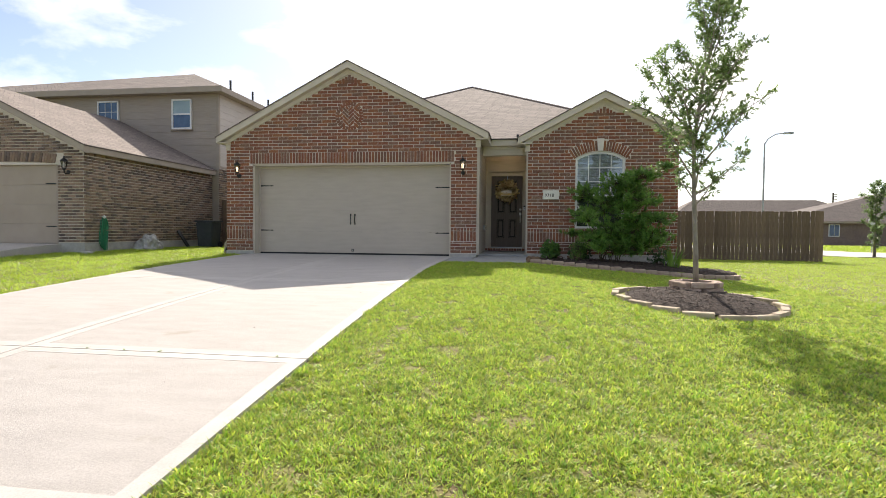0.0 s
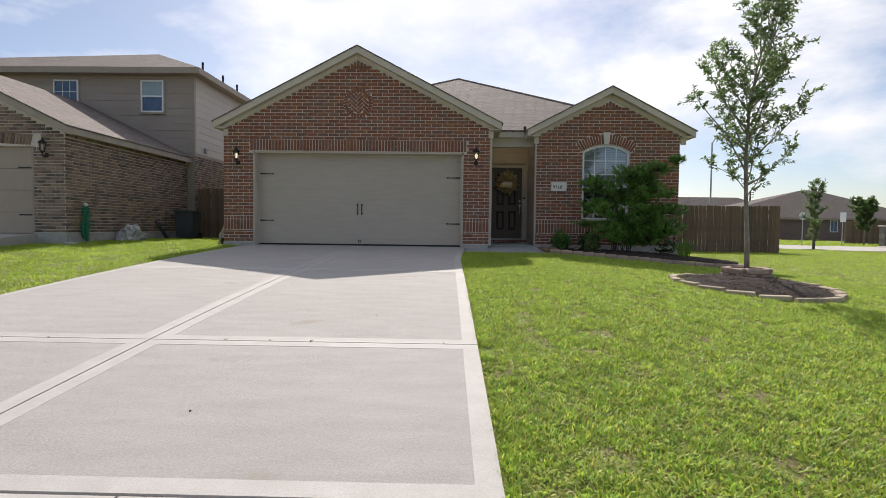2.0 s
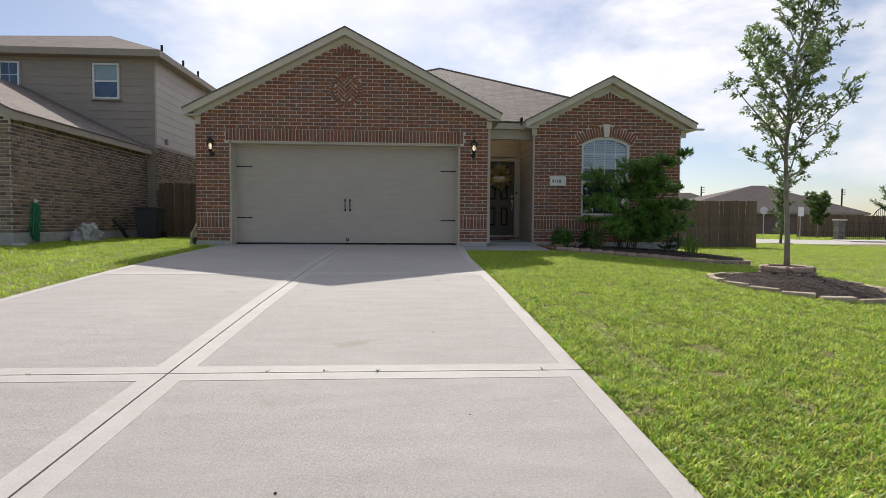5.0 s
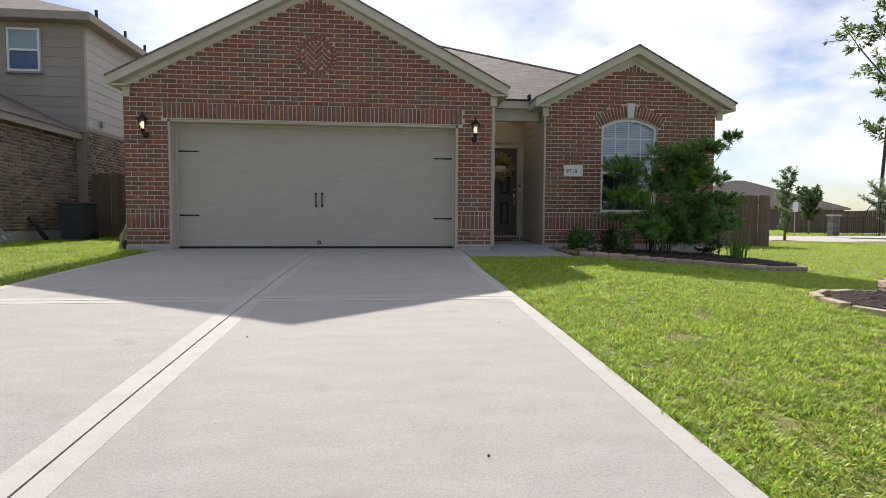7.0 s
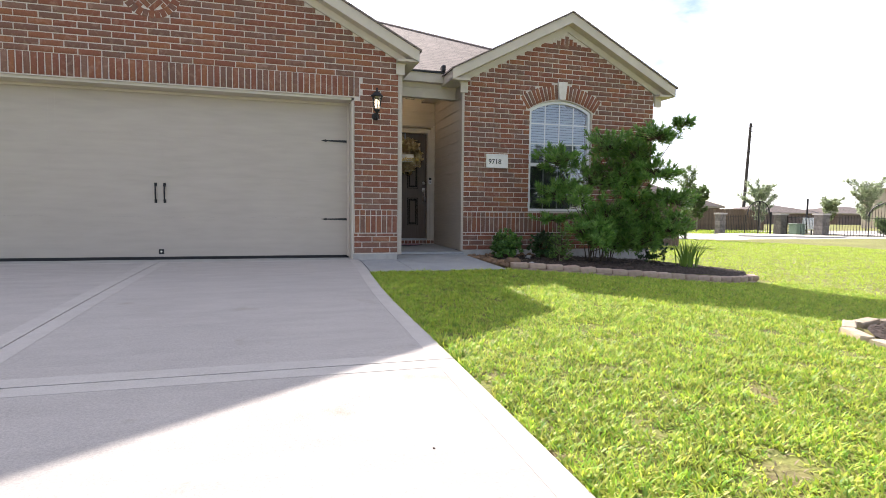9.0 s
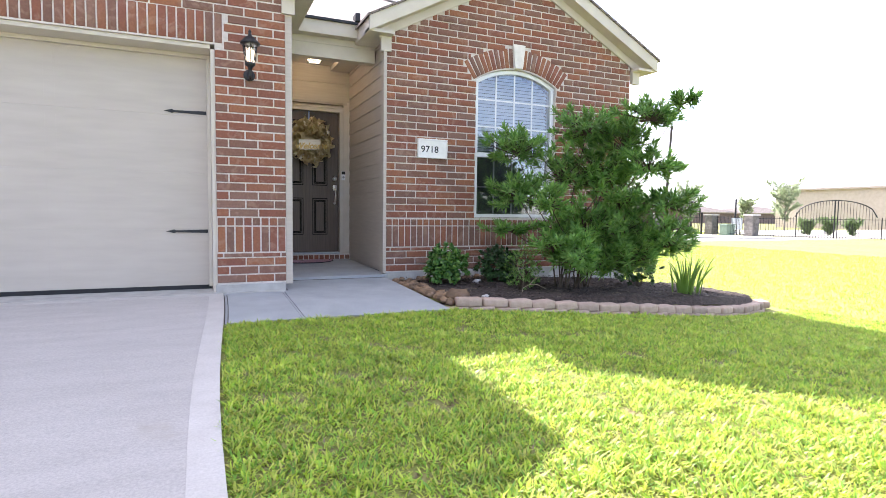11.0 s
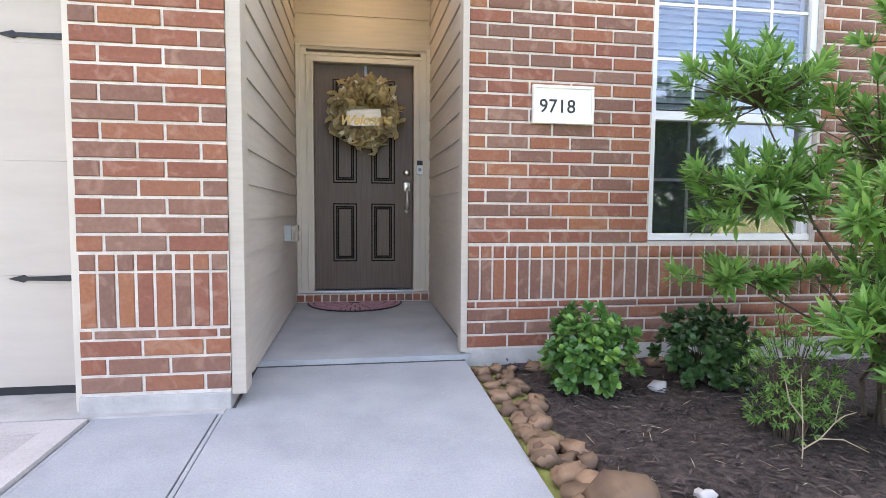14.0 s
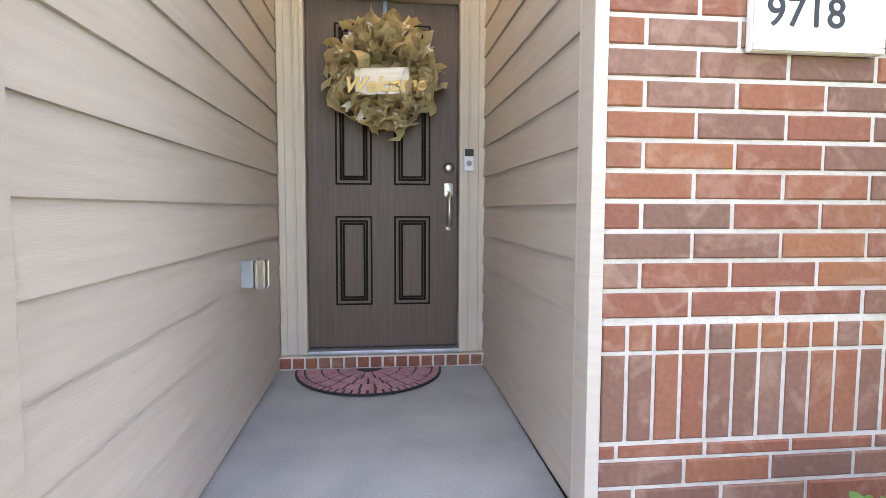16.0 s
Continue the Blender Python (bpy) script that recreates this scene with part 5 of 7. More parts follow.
# ---------------------------------------------------------------- leaves
def leaf_mesh(name, origin, along, up, length, width, mat, curl=0.25, strips=3):
    """Lance-shaped leaves, each its own island: arrays of origins, directions, up-vectors, lengths and widths."""
    o, d, u = (np.asarray(a, float) for a in (origin, along, up))
    d = d / np.linalg.norm(d, axis=1, keepdims=True)
    side = np.cross(d, u)
    side /= np.linalg.norm(side, axis=1, keepdims=True) + 1e-9
    nor = np.cross(side, d)
    L, W = np.asarray(length)[:, None], np.asarray(width)[:, None]
    prof = {1: [(0, 0.10), (1, 0.10)], 2: [(0, 0.12), (0.5, 1.0), (1, 0.06)], 3: [(0, 0.15), (0.35, 0.9), (0.7, 0.8), (1, 0.05)], 4: [(0, 0.15), (0.3, 0.85), (0.62, 1.0), (0.88, 0.62), (1, 0.12)]}[strips]
    rows = []
    for s, w in prof:
        mid = o + d * L * s - nor * L * curl * s * s
        rows += [mid - side * W * w / 2 + nor * W * 0.10 * w, mid + side * W * w / 2 + nor * W * 0.10 * w]
    v = np.stack(rows, 1)
    n, k = len(o), len(rows)
    base = (np.arange(n) * k)[:, None, None]
    f = np.array([[2 * i, 2 * i + 1, 2 * i + 3, 2 * i + 2] for i in range(strips)])[None] + base
    return mesh_from(name, v.reshape(-1, 3), f.reshape(-1, 4), mat)


def add_mesh(name, me, parent, label=""):
    ob = new(name, me)
    base = Vector(parent.location) + (Vector(parent.parent.location) if parent.parent else Vector())
    ob.parent = parent
    ob.location = -base
    if label:
        ob["label"] = label
    return ob


def rosettes(rng, tips, dirs, count, length, width, spread=(0.1, 1.25)):
    """Whorls of leaves at the tips of twigs."""
    o, d, u, L, W = [], [], [], [], []
    for tip, ax in zip(tips, dirs):
        ax = np.asarray(ax) / np.linalg.norm(ax)
        a = np.cross(ax, (0.3, 0.5, 0.81))
        a /= np.linalg.norm(a)
        b = np.cross(ax, a)
        for k in range(count):
            th, el = k * 2.4 + rng.uniform(0, 0.5), spread[0] + (spread[1] - spread[0]) * (k / count) + rng.uniform(-0.12, 0.12)
            out = math.sin(el) * (math.cos(th) * a + math.sin(th) * b) + math.cos(el) * ax
            o.append(tip - ax * 0.05 * (k / count) * (length / 0.1))
            d.append(out)
            u.append(ax + np.array((rng.uniform(-.2, .2), rng.uniform(-.2, .2), 0.35)))
            s = rng.uniform(0.7, 1.15)
            L.append(length * s)
            W.append(width * s)
    return o, d, u, L, W


def big_shrub():
    rng = random.Random(21)
    base = np.array((6.15, -0.55, -0.08))
    t = thing("large_shrub", tuple(base), "tall loose green shrub with whorled narrow leaves in the bed", "shrub")
    lobes = []
    for x, y, z, rx, ry, rz, n in ((5.48, -0.05, 1.42, 0.36, 0.26, 0.20, 30), (5.52, -0.15, 0.97, 0.38, 0.30, 0.20, 32), (6.38, -0.45, 1.74, 0.45, 0.36, 0.22, 38), (6.55, -0.5, 1.26, 0.45, 0.40, 0.34, 50),
                                   (6.42, -0.6, 0.58, 0.52, 0.40, 0.36, 54), (7.40, -0.95, 1.98, 0.45, 0.26, 0.17, 28), (7.95, -1.0, 2.2, 0.2, 0.16, 0.10, 9), (7.42, -0.95, 1.36, 0.46, 0.30, 0.19, 30),
                                   (7.75, -1.0, 0.90, 0.48, 0.28, 0.18, 28), (7.2, -0.85, 0.28, 0.48, 0.32, 0.32, 38), (5.42, -0.3, 0.58, 0.36, 0.14, 0.06, 11), (6.95, -0.7, 0.95, 0.35, 0.34, 0.32, 26), (6.05, -0.4, 1.22, 0.3, 0.3, 0.3, 18),
                                   (6.75, -0.75, 0.22, 0.42, 0.34, 0.24, 34), (6.2, -0.75, 0.42, 0.3, 0.26, 0.26, 18), (7.75, -1.0, 0.45, 0.42, 0.3, 0.30, 32), (6.98, -0.8, 1.62, 0.4, 0.3, 0.22, 24), (7.0, -0.8, 0.62, 0.4, 0.34, 0.26, 26), (6.35, -0.95, 0.26, 0.3, 0.22, 0.22, 22), (6.0, -0.8, 0.40, 0.24, 0.2, 0.16, 12), (5.95, -0.75, 0.9, 0.22, 0.2, 0.2, 12)):
        k = (y + 4.0) / 3.55                      # branches on one side reach back to the wall, on the other out over the lawn
        lobes.append((3.22 + (x - 3.22) * k, y, 0.79 + (z - 0.79) * k, rx * k, ry, rz * k, n))
    stems = [(6.05, -0.5), (6.2, -0.62), (6.4, -0.5)]
    tips, dirs = [], []
    for cx, cy, cz, rx, ry, rz, n in lobes:
        sx, sy = rng.choice(stems)
        sx, sy = sx + rng.uniform(-.06, .06), sy + rng.uniform(-.06, .06)
        mid = Vector(((sx + cx) / 2 + rng.uniform(-.05, .05), (sy + cy) / 2, max(0.15, cz * 0.55)))
        r0 = 0.016
        part("stem", tube(bmesh.new(), [(sx, sy, -0.1), (sx + (cx - sx) * 0.12, sy, mid.z * 0.5), tuple(mid), (cx, cy, cz - rz * 0.4)], [0.009, 0.008, 0.006, 0.004], 7), M_TWIG, t)
        twig = bmesh.new()
        for k in range(int(n * 2.3)):
            th, ph, rr = rng.uniform(0, 2 * math.pi), math.acos(rng.uniform(-0.85, 1)), rng.uniform(0.4, 1.08)
            dvec = np.array((math.sin(ph) * math.cos(th), math.sin(ph) * math.sin(th), math.cos(ph)))
            p = np.array((cx, cy, cz)) + dvec * np.array((rx, ry, rz)) * rr
            p[2] = max(0.06, p[2])
            ax = dvec * np.array((1, 1, 0.6)) + np.array((0, 0, 0.75))
            tips.append(p)
            dirs.append(ax)
            s = np.array((cx, cy, cz - rz * 0.4)) * 0.55 + p * 0.45
            tube(twig, [(cx, cy, cz - rz * 0.4), tuple(s), tuple(p)], [0.005, 0.004, 0.003], 4)
        part("twig_mass", twig, M_TWIG, t)["kind"] = "stuff"
    me = leaf_mesh("leaves", *rosettes(rng, tips, dirs, 21, 0.098, 0.0205), M_LEAF_BUSH, 0.22, 3)
    add_mesh("leaves", me, t, "glossy mid-green narrow leaves")["kind"] = "stuff"


big_shrub()


def small_shrub(x, y, z, r, h, n, mat, label, size=0.05, broad=0.026):
    rng = random.Random(int(x * 100))
    t = thing("small_shrub", (x, y, z), label, "shrub", "small shrubs in the bed")
    tips, dirs = [], []
    tw = bmesh.new()
    for k in range(n):
        th, ph, rr = rng.uniform(0, 2 * math.pi), math.acos(rng.uniform(-0.8, 1)), rng.uniform(0.45, 1.05)
        dv = np.array((math.sin(ph) * math.cos(th), math.sin(ph) * math.sin(th), math.cos(ph)))
        p = np.array((x, y, z + h * 0.45)) + dv * np.array((r, r, h * 0.55)) * rr
        p[2] = max(z + 0.03, p[2])
        tips.append(p)
        dirs.append(dv + np.array((0, 0, 0.6)))
        if k % 3 == 0:
            tube(tw, [(x + dv[0] * r * 0.25, y + dv[1] * r * 0.25, z - 0.02), tuple((np.array((x, y, z + h * 0.3)) + p) / 2), tuple(p)], [0.003, 0.0022, 0.0014], 4)
    part("twig_mass", tw, M_TWIG, t)["kind"] = "stuff"
    me = leaf_mesh("leaves", *rosettes(rng, tips, dirs, 9, size, broad, (0.3, 1.4)), mat, 0.12, 4 if broad > 0.02 else 2)
    add_mesh("leaves", me, t)["kind"] = "stuff"
    return t


small_shrub(4.93, 0.10, -0.04, 0.24, 0.43, 165, M_LEAF_SMALL, "small round shrub with bright green oval leaves", 0.055, 0.037)
small_shrub(5.62, 0.12, -0.05, 0.28, 0.40, 170, M_LEAF_DARK, "small round shrub with dark green oval leaves", 0.05, 0.033)
small_shrub(5.50, -0.60, -0.05, 0.20, 0.52, 260, M_LEAF_BUSH, "small upright shrub with fine leaves and bare pale stems", 0.030, 0.0085)
small_shrub(7.35, -0.25, -0.12, 0.28, 0.42, 70, M_LEAF_DARK, "low dark green shrub under the tall one", 0.05, 0.026)
bare = thing("bare_branch", (5.35, -0.85, -0.05), "bare pale forked branch at the foot of a shrub", "branch")
for pts in (((5.33, -0.86, -0.06), (5.36, -0.83, 0.0), (5.38, -0.80, 0.1), (5.40, -0.76, 0.26)), ((5.36, -0.83, 0.0), (5.44, -0.82, 0.03), (5.52, -0.80, 0.08), (5.56, -0.78, 0.18)), ((5.44, -0.82, 0.03), (5.52, -0.84, 0.03), (5.60, -0.87, -0.01)),
            ((5.38, -0.80, 0.1), (5.34, -0.78, 0.16), (5.33, -0.76, 0.25)), ((5.52, -0.80, 0.08), (5.57, -0.79, 0.10), (5.62, -0.79, 0.11))):
    part("fork", tube(bmesh.new(), pts, [0.003, 0.0024, 0.0018, 0.0012][:len(pts)], 6), M_PALE_TWIG, bare)


def iris_clump(x, y, z):
    rng = random.Random(3)
    t = thing("iris_clump", (x, y, z), "clump of tall sword-shaped green iris leaves", "plant")
    for k in range(46):
        a, r = rng.uniform(0, 6.28), rng.uniform(0, 0.16)
        lean, h = rng.uniform(0.05, 0.6), rng.uniform(0.28, 0.52)
        ox, oy = x + r * math.cos(a), y + r * math.sin(a)
        dx, dy = math.cos(a) * lean * h, math.sin(a) * lean * h
        bm = bmesh.new()
        w = rng.uniform(0.008, 0.013)
        sx, sy = -math.sin(a + 0.6) * w, math.cos(a + 0.6) * w
        rows = []
        for s, ww in ((0, 0.8), (0.4, 1.0), (0.75, 0.7), (1.0, 0.05)):
            px, py, pz = ox + dx * s * s, oy + dy * s * s, z - 0.02 + h * s * (1 - 0.12 * lean * s)
            rows.append((bm.verts.new((px - sx * ww, py - sy * ww, pz)), bm.verts.new((px + sx * ww, py + sy * ww, pz))))
        for p, q in zip(rows, rows[1:]):
            bm.faces.new((p[0], p[1], q[1], q[0]))
        part("leaf", bm, M_IRIS, t)


iris_clump(7.42, -0.95, -0.13)


def weed_tuft(x, y, z, n, seed):
    """A few short blades fanning out of a joint."""
    g = random.Random(seed)
    t = thing("weed_tuft", (x, y, z), "tuft of green weed growing in the driveway joint", "weed", "weeds in the driveway joint")
    for k in range(n):
        a, lean, h = g.uniform(0, 6.28), g.uniform(0.5, 1.6), g.uniform(0.018, 0.036)
        bm = bmesh.new()
        w, dx, dy = 0.003, math.cos(a) * lean * h, math.sin(a) * lean * h
        rows = []
        for q, ww in ((0, 1.0), (0.5, 0.9), (1.0, 0.1)):
            px, py, pz = x + dx * q, y + dy * q, z - 0.004 + h * q * (1.2 - 0.6 * q)
            rows.append((bm.verts.new((px + math.sin(a) * w * ww, py - math.cos(a) * w * ww, pz)), bm.verts.new((px - math.sin(a) * w * ww, py + math.cos(a) * w * ww, pz))))
        for p, q in zip(rows, rows[1:]):
            bm.faces.new((p[0], p[1], q[1], q[0]))
        part("blade", bm, M_IRIS, t)


for x, n in ((1.22, 14), (0.88, 6), (0.52, 7), (-0.95, 5), (2.3, 6)):
    weed_tuft(x, -8.93 + 0.01, drive_z(-8.93), n, int(x * 50) + 70)


# ---------------------------------------------------------------- planting bed
BED = [(4.46, -1.18), (4.75, -1.25), (5.15, -1.30), (5.6, -1.34), (6.1, -1.37), (6.6, -1.38), (7.1, -1.36), (7.6, -1.31), (8.1, -1.20), (8.5, -1.06), (8.78, -0.84), (8.92, -0.5), (8.9, -0.1)]


def bed_z(x):
    return -0.05 - 0.10 * smoothstep(5.5, 8.0, x) - 0.11 * smoothstep(7.4, 8.8, x)


def along(points, step):
    """Places and headings at even steps along a line of points."""
    out, carry = [], 0.0
    for (ax, ay), (bx, by) in zip(points, points[1:]):
        L = math.hypot(bx - ax, by - ay)
        s = carry
        while s < L:
            out.append((ax + (bx - ax) * s / L, ay + (by - ay) * s / L, math.atan2(by - ay, bx - ax)))
            s += step
        carry = s - L
    return out


bm = bmesh.new()
cols = np.linspace(4.385, 8.9, 60)
grid = []
for x in cols:
    fy = np.interp(x, [p[0] for p in BED[:-1]], [p[1] for p in BED[:-1]]) + 0.05
    grid.append([bm.verts.new((x, fy + (RIGHT_Y + 0.02 - fy) * j / 20, bed_z(x) + 0.02 * noise.noise((x * 5, j * 0.6, 3)) - (0.075 if j == 0 else 0) - 0.03 * smoothstep(4.8, 4.4, x))) for j in range(21)])
for a, b in zip(grid, grid[1:]):
    for j in range(20):
        bm.faces.new((a[j], b[j], b[j + 1], a[j + 1]))
bed = put_mesh("planting_bed", bm, M_MULCH, smooth=True)
tagged(bed, "dark brown mulch bed along the brick wall", "mulch bed", kind="structure")


def block_mesh(L, H, D, seed):
    rng = random.Random(seed)
    bm = boxed(-L / 2, L / 2, -D / 2, D / 2, 0, H)
    bmesh.ops.bevel(bm, geom=list(bm.edges), offset=0.02, segments=2, profile=0.55, affect="EDGES")
    for v in bm.verts:
        v.co += Vector((rng.uniform(-1, 1), rng.uniform(-1, 1), rng.uniform(-1, 1))) * 0.004
    for fc in bm.faces:
        fc.smooth = True
    me = bpy.data.meshes.new("block")
    bm.to_mesh(me)
    bm.free()
    me.materials.append(M_BLOCK)
    return me


edging = thing("bed_edging", (6.2, -1.35, -0.2), "two courses of tan tumbled concrete blocks edging the bed", "edging")
shapes = [block_mesh(0.228, 0.082, 0.13, k) for k in range(4)]
rng = random.Random(2)
for row in range(2):
    for k, (x, y, h) in enumerate(along(BED, 0.236)[(1 if row else 0):]):
        if row and x > 8.8:
            continue
        ob = new("block", rng.choice(shapes))
        ob.parent = edging
        z = min(ground_z(x, y - 0.08), bed_z(x) - 0.06) - 0.052 + row * 0.080
        sh = 0.118 * row
        ob.matrix_basis = Matrix.Translation(-Vector(edging.location)) @ pose(x - sh * math.cos(h), y - sh * math.sin(h) + 0.018 * row, z, rng.uniform(-2, 2), rng.uniform(-2, 2), math.degrees(h) + rng.uniform(-4, 4))


def rock(x, y, z, r, seed, mat, label, group="rocks beside the walk"):
    rng = random.Random(seed)
    bm = bmesh.new()
    bmesh.ops.create_icosphere(bm, subdivisions=2, radius=1.0)
    s = Vector((rng.uniform(0.8, 1.3), rng.uniform(0.75, 1.1), rng.uniform(0.55, 0.8)))
    for v in bm.verts:
        n = 1 + 0.75 * noise.noise(v.co * 1.3 + Vector((seed, 0, 0))) + 0.3 * noise.noise(v.co * 3 + Vector((0, seed, 0)))
        v.co = Vector((v.co.x * s.x, v.co.y * s.y, v.co.z * s.z)) * n * r
    bmesh.ops.rotate(bm, verts=bm.verts, matrix=Matrix.Rotation(rng.uniform(0, 6.28), 3, "Z"))
    bmesh.ops.translate(bm, verts=bm.verts, vec=(x, y, z))
    ob = put_mesh("rock", bm, mat, (x, y, z), True)
    return tagged(ob, label, "rock", group)


rng = random.Random(9)
for k in range(62):
    s = k / 61
    y = -1.12 + 1.62 * s + rng.uniform(-0.03, 0.03)
    r = rng.uniform(0.028, 0.058) * (1.1 - 0.3 * s)
    x = 4.435 + rng.choice((0.0, 0.075, 0.13)) + rng.uniform(-0.015, 0.02)
    rock(x, y, -0.055 + r * 0.3, r, 100 + k, M_ROCK, "rounded tan river rock beside the concrete walk")
for k in range(14):
    rock(4.55 + k * 0.095 + rng.uniform(-.03, .03), 0.50 + rng.uniform(-0.06, 0.04), -0.035, rng.uniform(0.03, 0.05), 200 + k, M_ROCK, "rounded tan river rock at the foot of the wall")
rock(4.555, -1.03, -0.02, 0.10, 991, M_ROCK, "large brown boulder at the corner of the walk")
for x, y, r in ((4.83, -1.03, 0.035), (5.28, 0.02, 0.045), (5.2, 0.47, 0.022)):
    rock(x, y, -0.035, r, int(x * 77), M_WHITE_ROCK, "pale chip of stone lying on the mulch")


for x, y, r in ((1.62, -8.0, 0.007), (0.25, -6.2, 0.006), (1.75, -9.6, 0.004), (0.9, -10.3, 0.006), (2.1, -5.9, 0.005)):
    rock(x, y, drive_z(y) + r * 0.4, r, int(x * 31), M_CHIP, "small dark pebble lying on the driveway", "pebbles on the driveway")


def scatter_chips(name, n, place, label):
    rng = np.random.default_rng(4)
    o, d, u, L, W = [], [], [], [], []
    for _ in range(n):
        p = place(rng)
        a, e = rng.uniform(0, 6.28), rng.uniform(-0.25, 0.45)
        o.append(p)
        d.append((math.cos(a), math.sin(a), e))
        u.append((rng.uniform(-.5, .5), rng.uniform(-.5, .5), 1))
        L.append(rng.uniform(0.02, 0.065))
        W.append(rng.uniform(0.006, 0.016))
    me = leaf_mesh(name, o, d, u, L, W, M_CHIP, 0.05, 2)
    return tagged(new(name, me), label, "mulch", kind="stuff")


def bed_place(rng):
    x = rng.uniform(4.62, 8.75)
    fy = np.interp(x, [p[0] for p in BED[:-1]], [p[1] for p in BED[:-1]]) + 0.07
    return (x, rng.uniform(fy, 0.58), bed_z(x) + rng.uniform(0.0, 0.022))


def bed_twigs(n):
    g = np.random.default_rng(14)
    o, d, u, L, W = [], [], [], [], []
    for _ in range(n):
        x, y, z = bed_place(g)
        a = g.uniform(0, 6.28)
        o.append((x, y, z + 0.006))
        d.append((math.cos(a), math.sin(a), g.uniform(-0.05, 0.3)))
        u.append((g.uniform(-.4, .4), g.uniform(-.4, .4), 1))
        L.append(g.uniform(0.03, 0.11))
        W.append(g.uniform(0.002, 0.005))
    return tagged(new("fallen_twigs", leaf_mesh("fallen_twigs", o, d, u, L, W, M_PALE_TWIG, 0.05, 2)), "fine pale twigs and dry stalks fallen on the mulch", "twigs", kind="stuff")


bed_twigs(420)
scatter_chips("mulch_chips", 6500, bed_place, "loose brown bark chips on the bed")

# ---------------------------------------------------------------- young tree in its ring
TREE = (6.74, -5.0)
RING_C, RING_R = (6.66, -5.38), 1.0
mound = bmesh.new()
rings = []
for i in range(11):
    r = 0.94 * i / 10
    rings.append([mound.verts.new((RING_C[0] + r * math.cos(a), RING_C[1] + r * math.sin(a),
                                   ground_z(RING_C[0] + r * math.cos(a), RING_C[1] + r * math.sin(a)) + 0.03 + 0.12 * (1 - (r / 0.94) ** 2) + 0.012 * noise.noise((r * 6, a * 4, 1)))) for a in np.linspace(0, 2 * math.pi, 41)[:-1]])
for a, b in zip(rings, rings[1:]):
    for k in range(40):
        mound.faces.new((a[k], b[k], b[(k + 1) % 40], a[(k + 1) % 40]))
bmesh.ops.remove_doubles(mound, verts=mound.verts, dist=0.001)
tagged(put_mesh("mulch_mound", mound, M_MULCH, smooth=True), "round mound of dark mulch under the young tree", "mulch bed", kind="structure")


def ring_place(rng):
    a, r = rng.uniform(0, 6.28), 0.92 * math.sqrt(rng.uniform(0.01, 1))
    x, y = RING_C[0] + r * math.cos(a), RING_C[1] + r * math.sin(a)
    return (x, y, ground_z(x, y) + 0.03 + 0.12 * (1 - (r / 0.94) ** 2) + rng.uniform(0, 0.02))


scatter_chips("mulch_chips_tree", 3800, ring_place, "loose brown bark chips round the tree")
ring = thing("tree_ring", (RING_C[0], RING_C[1], -0.35), "ring of tan concrete edging stones round the tree bed", "edging")
inner_ring = thing("tree_collar", (TREE[0], TREE[1], -0.3), "collar of stacked tan stones round the tree trunk", "edging")
for k in range(17):
    a = 2 * math.pi * k / 17
    r = RING_R + 0.04 * math.sin(3 * a)
    x, y = RING_C[0] + r * math.cos(a), RING_C[1] + r * math.sin(a)
    bm = boxed(-0.176, 0.176, -0.05, 0.05, 0, 0.09, bevel=0.016)
    for v in bm.verts:
        v.co.y += 0.05 * (v.co.x / 0.17) ** 2
        v.co += Vector((random.uniform(-1, 1), random.uniform(-1, 1), random.uniform(-1, 1))) * 0.004
    bmesh.ops.transform(bm, matrix=pose(x, y, ground_z(x, y) - 0.03, 0, 0, math.degrees(a) - 90), verts=bm.verts)
    part("edging_stone", bm, M_SCALLOP, ring)
for row in range(2):
    for k in range(6):
        a = 2 * math.pi * (k + 0.5 * row) / 6
        x, y = TREE[0] + 0.27 * math.cos(a), TREE[1] + 0.27 * math.sin(a)
        bm = boxed(-0.14, 0.14, -0.06, 0.06, 0, 0.08, bevel=0.022)
        for v in bm.verts:
            v.co += Vector((random.uniform(-1, 1), random.uniform(-1, 1), random.uniform(-1, 1))) * 0.010
        bmesh.ops.transform(bm, matrix=pose(x, y, -0.25 + row * 0.08, 0, 0, math.degrees(a) - 90), verts=bm.verts)
        part("collar_stone", bm, M_BLOCK, inner_ring)


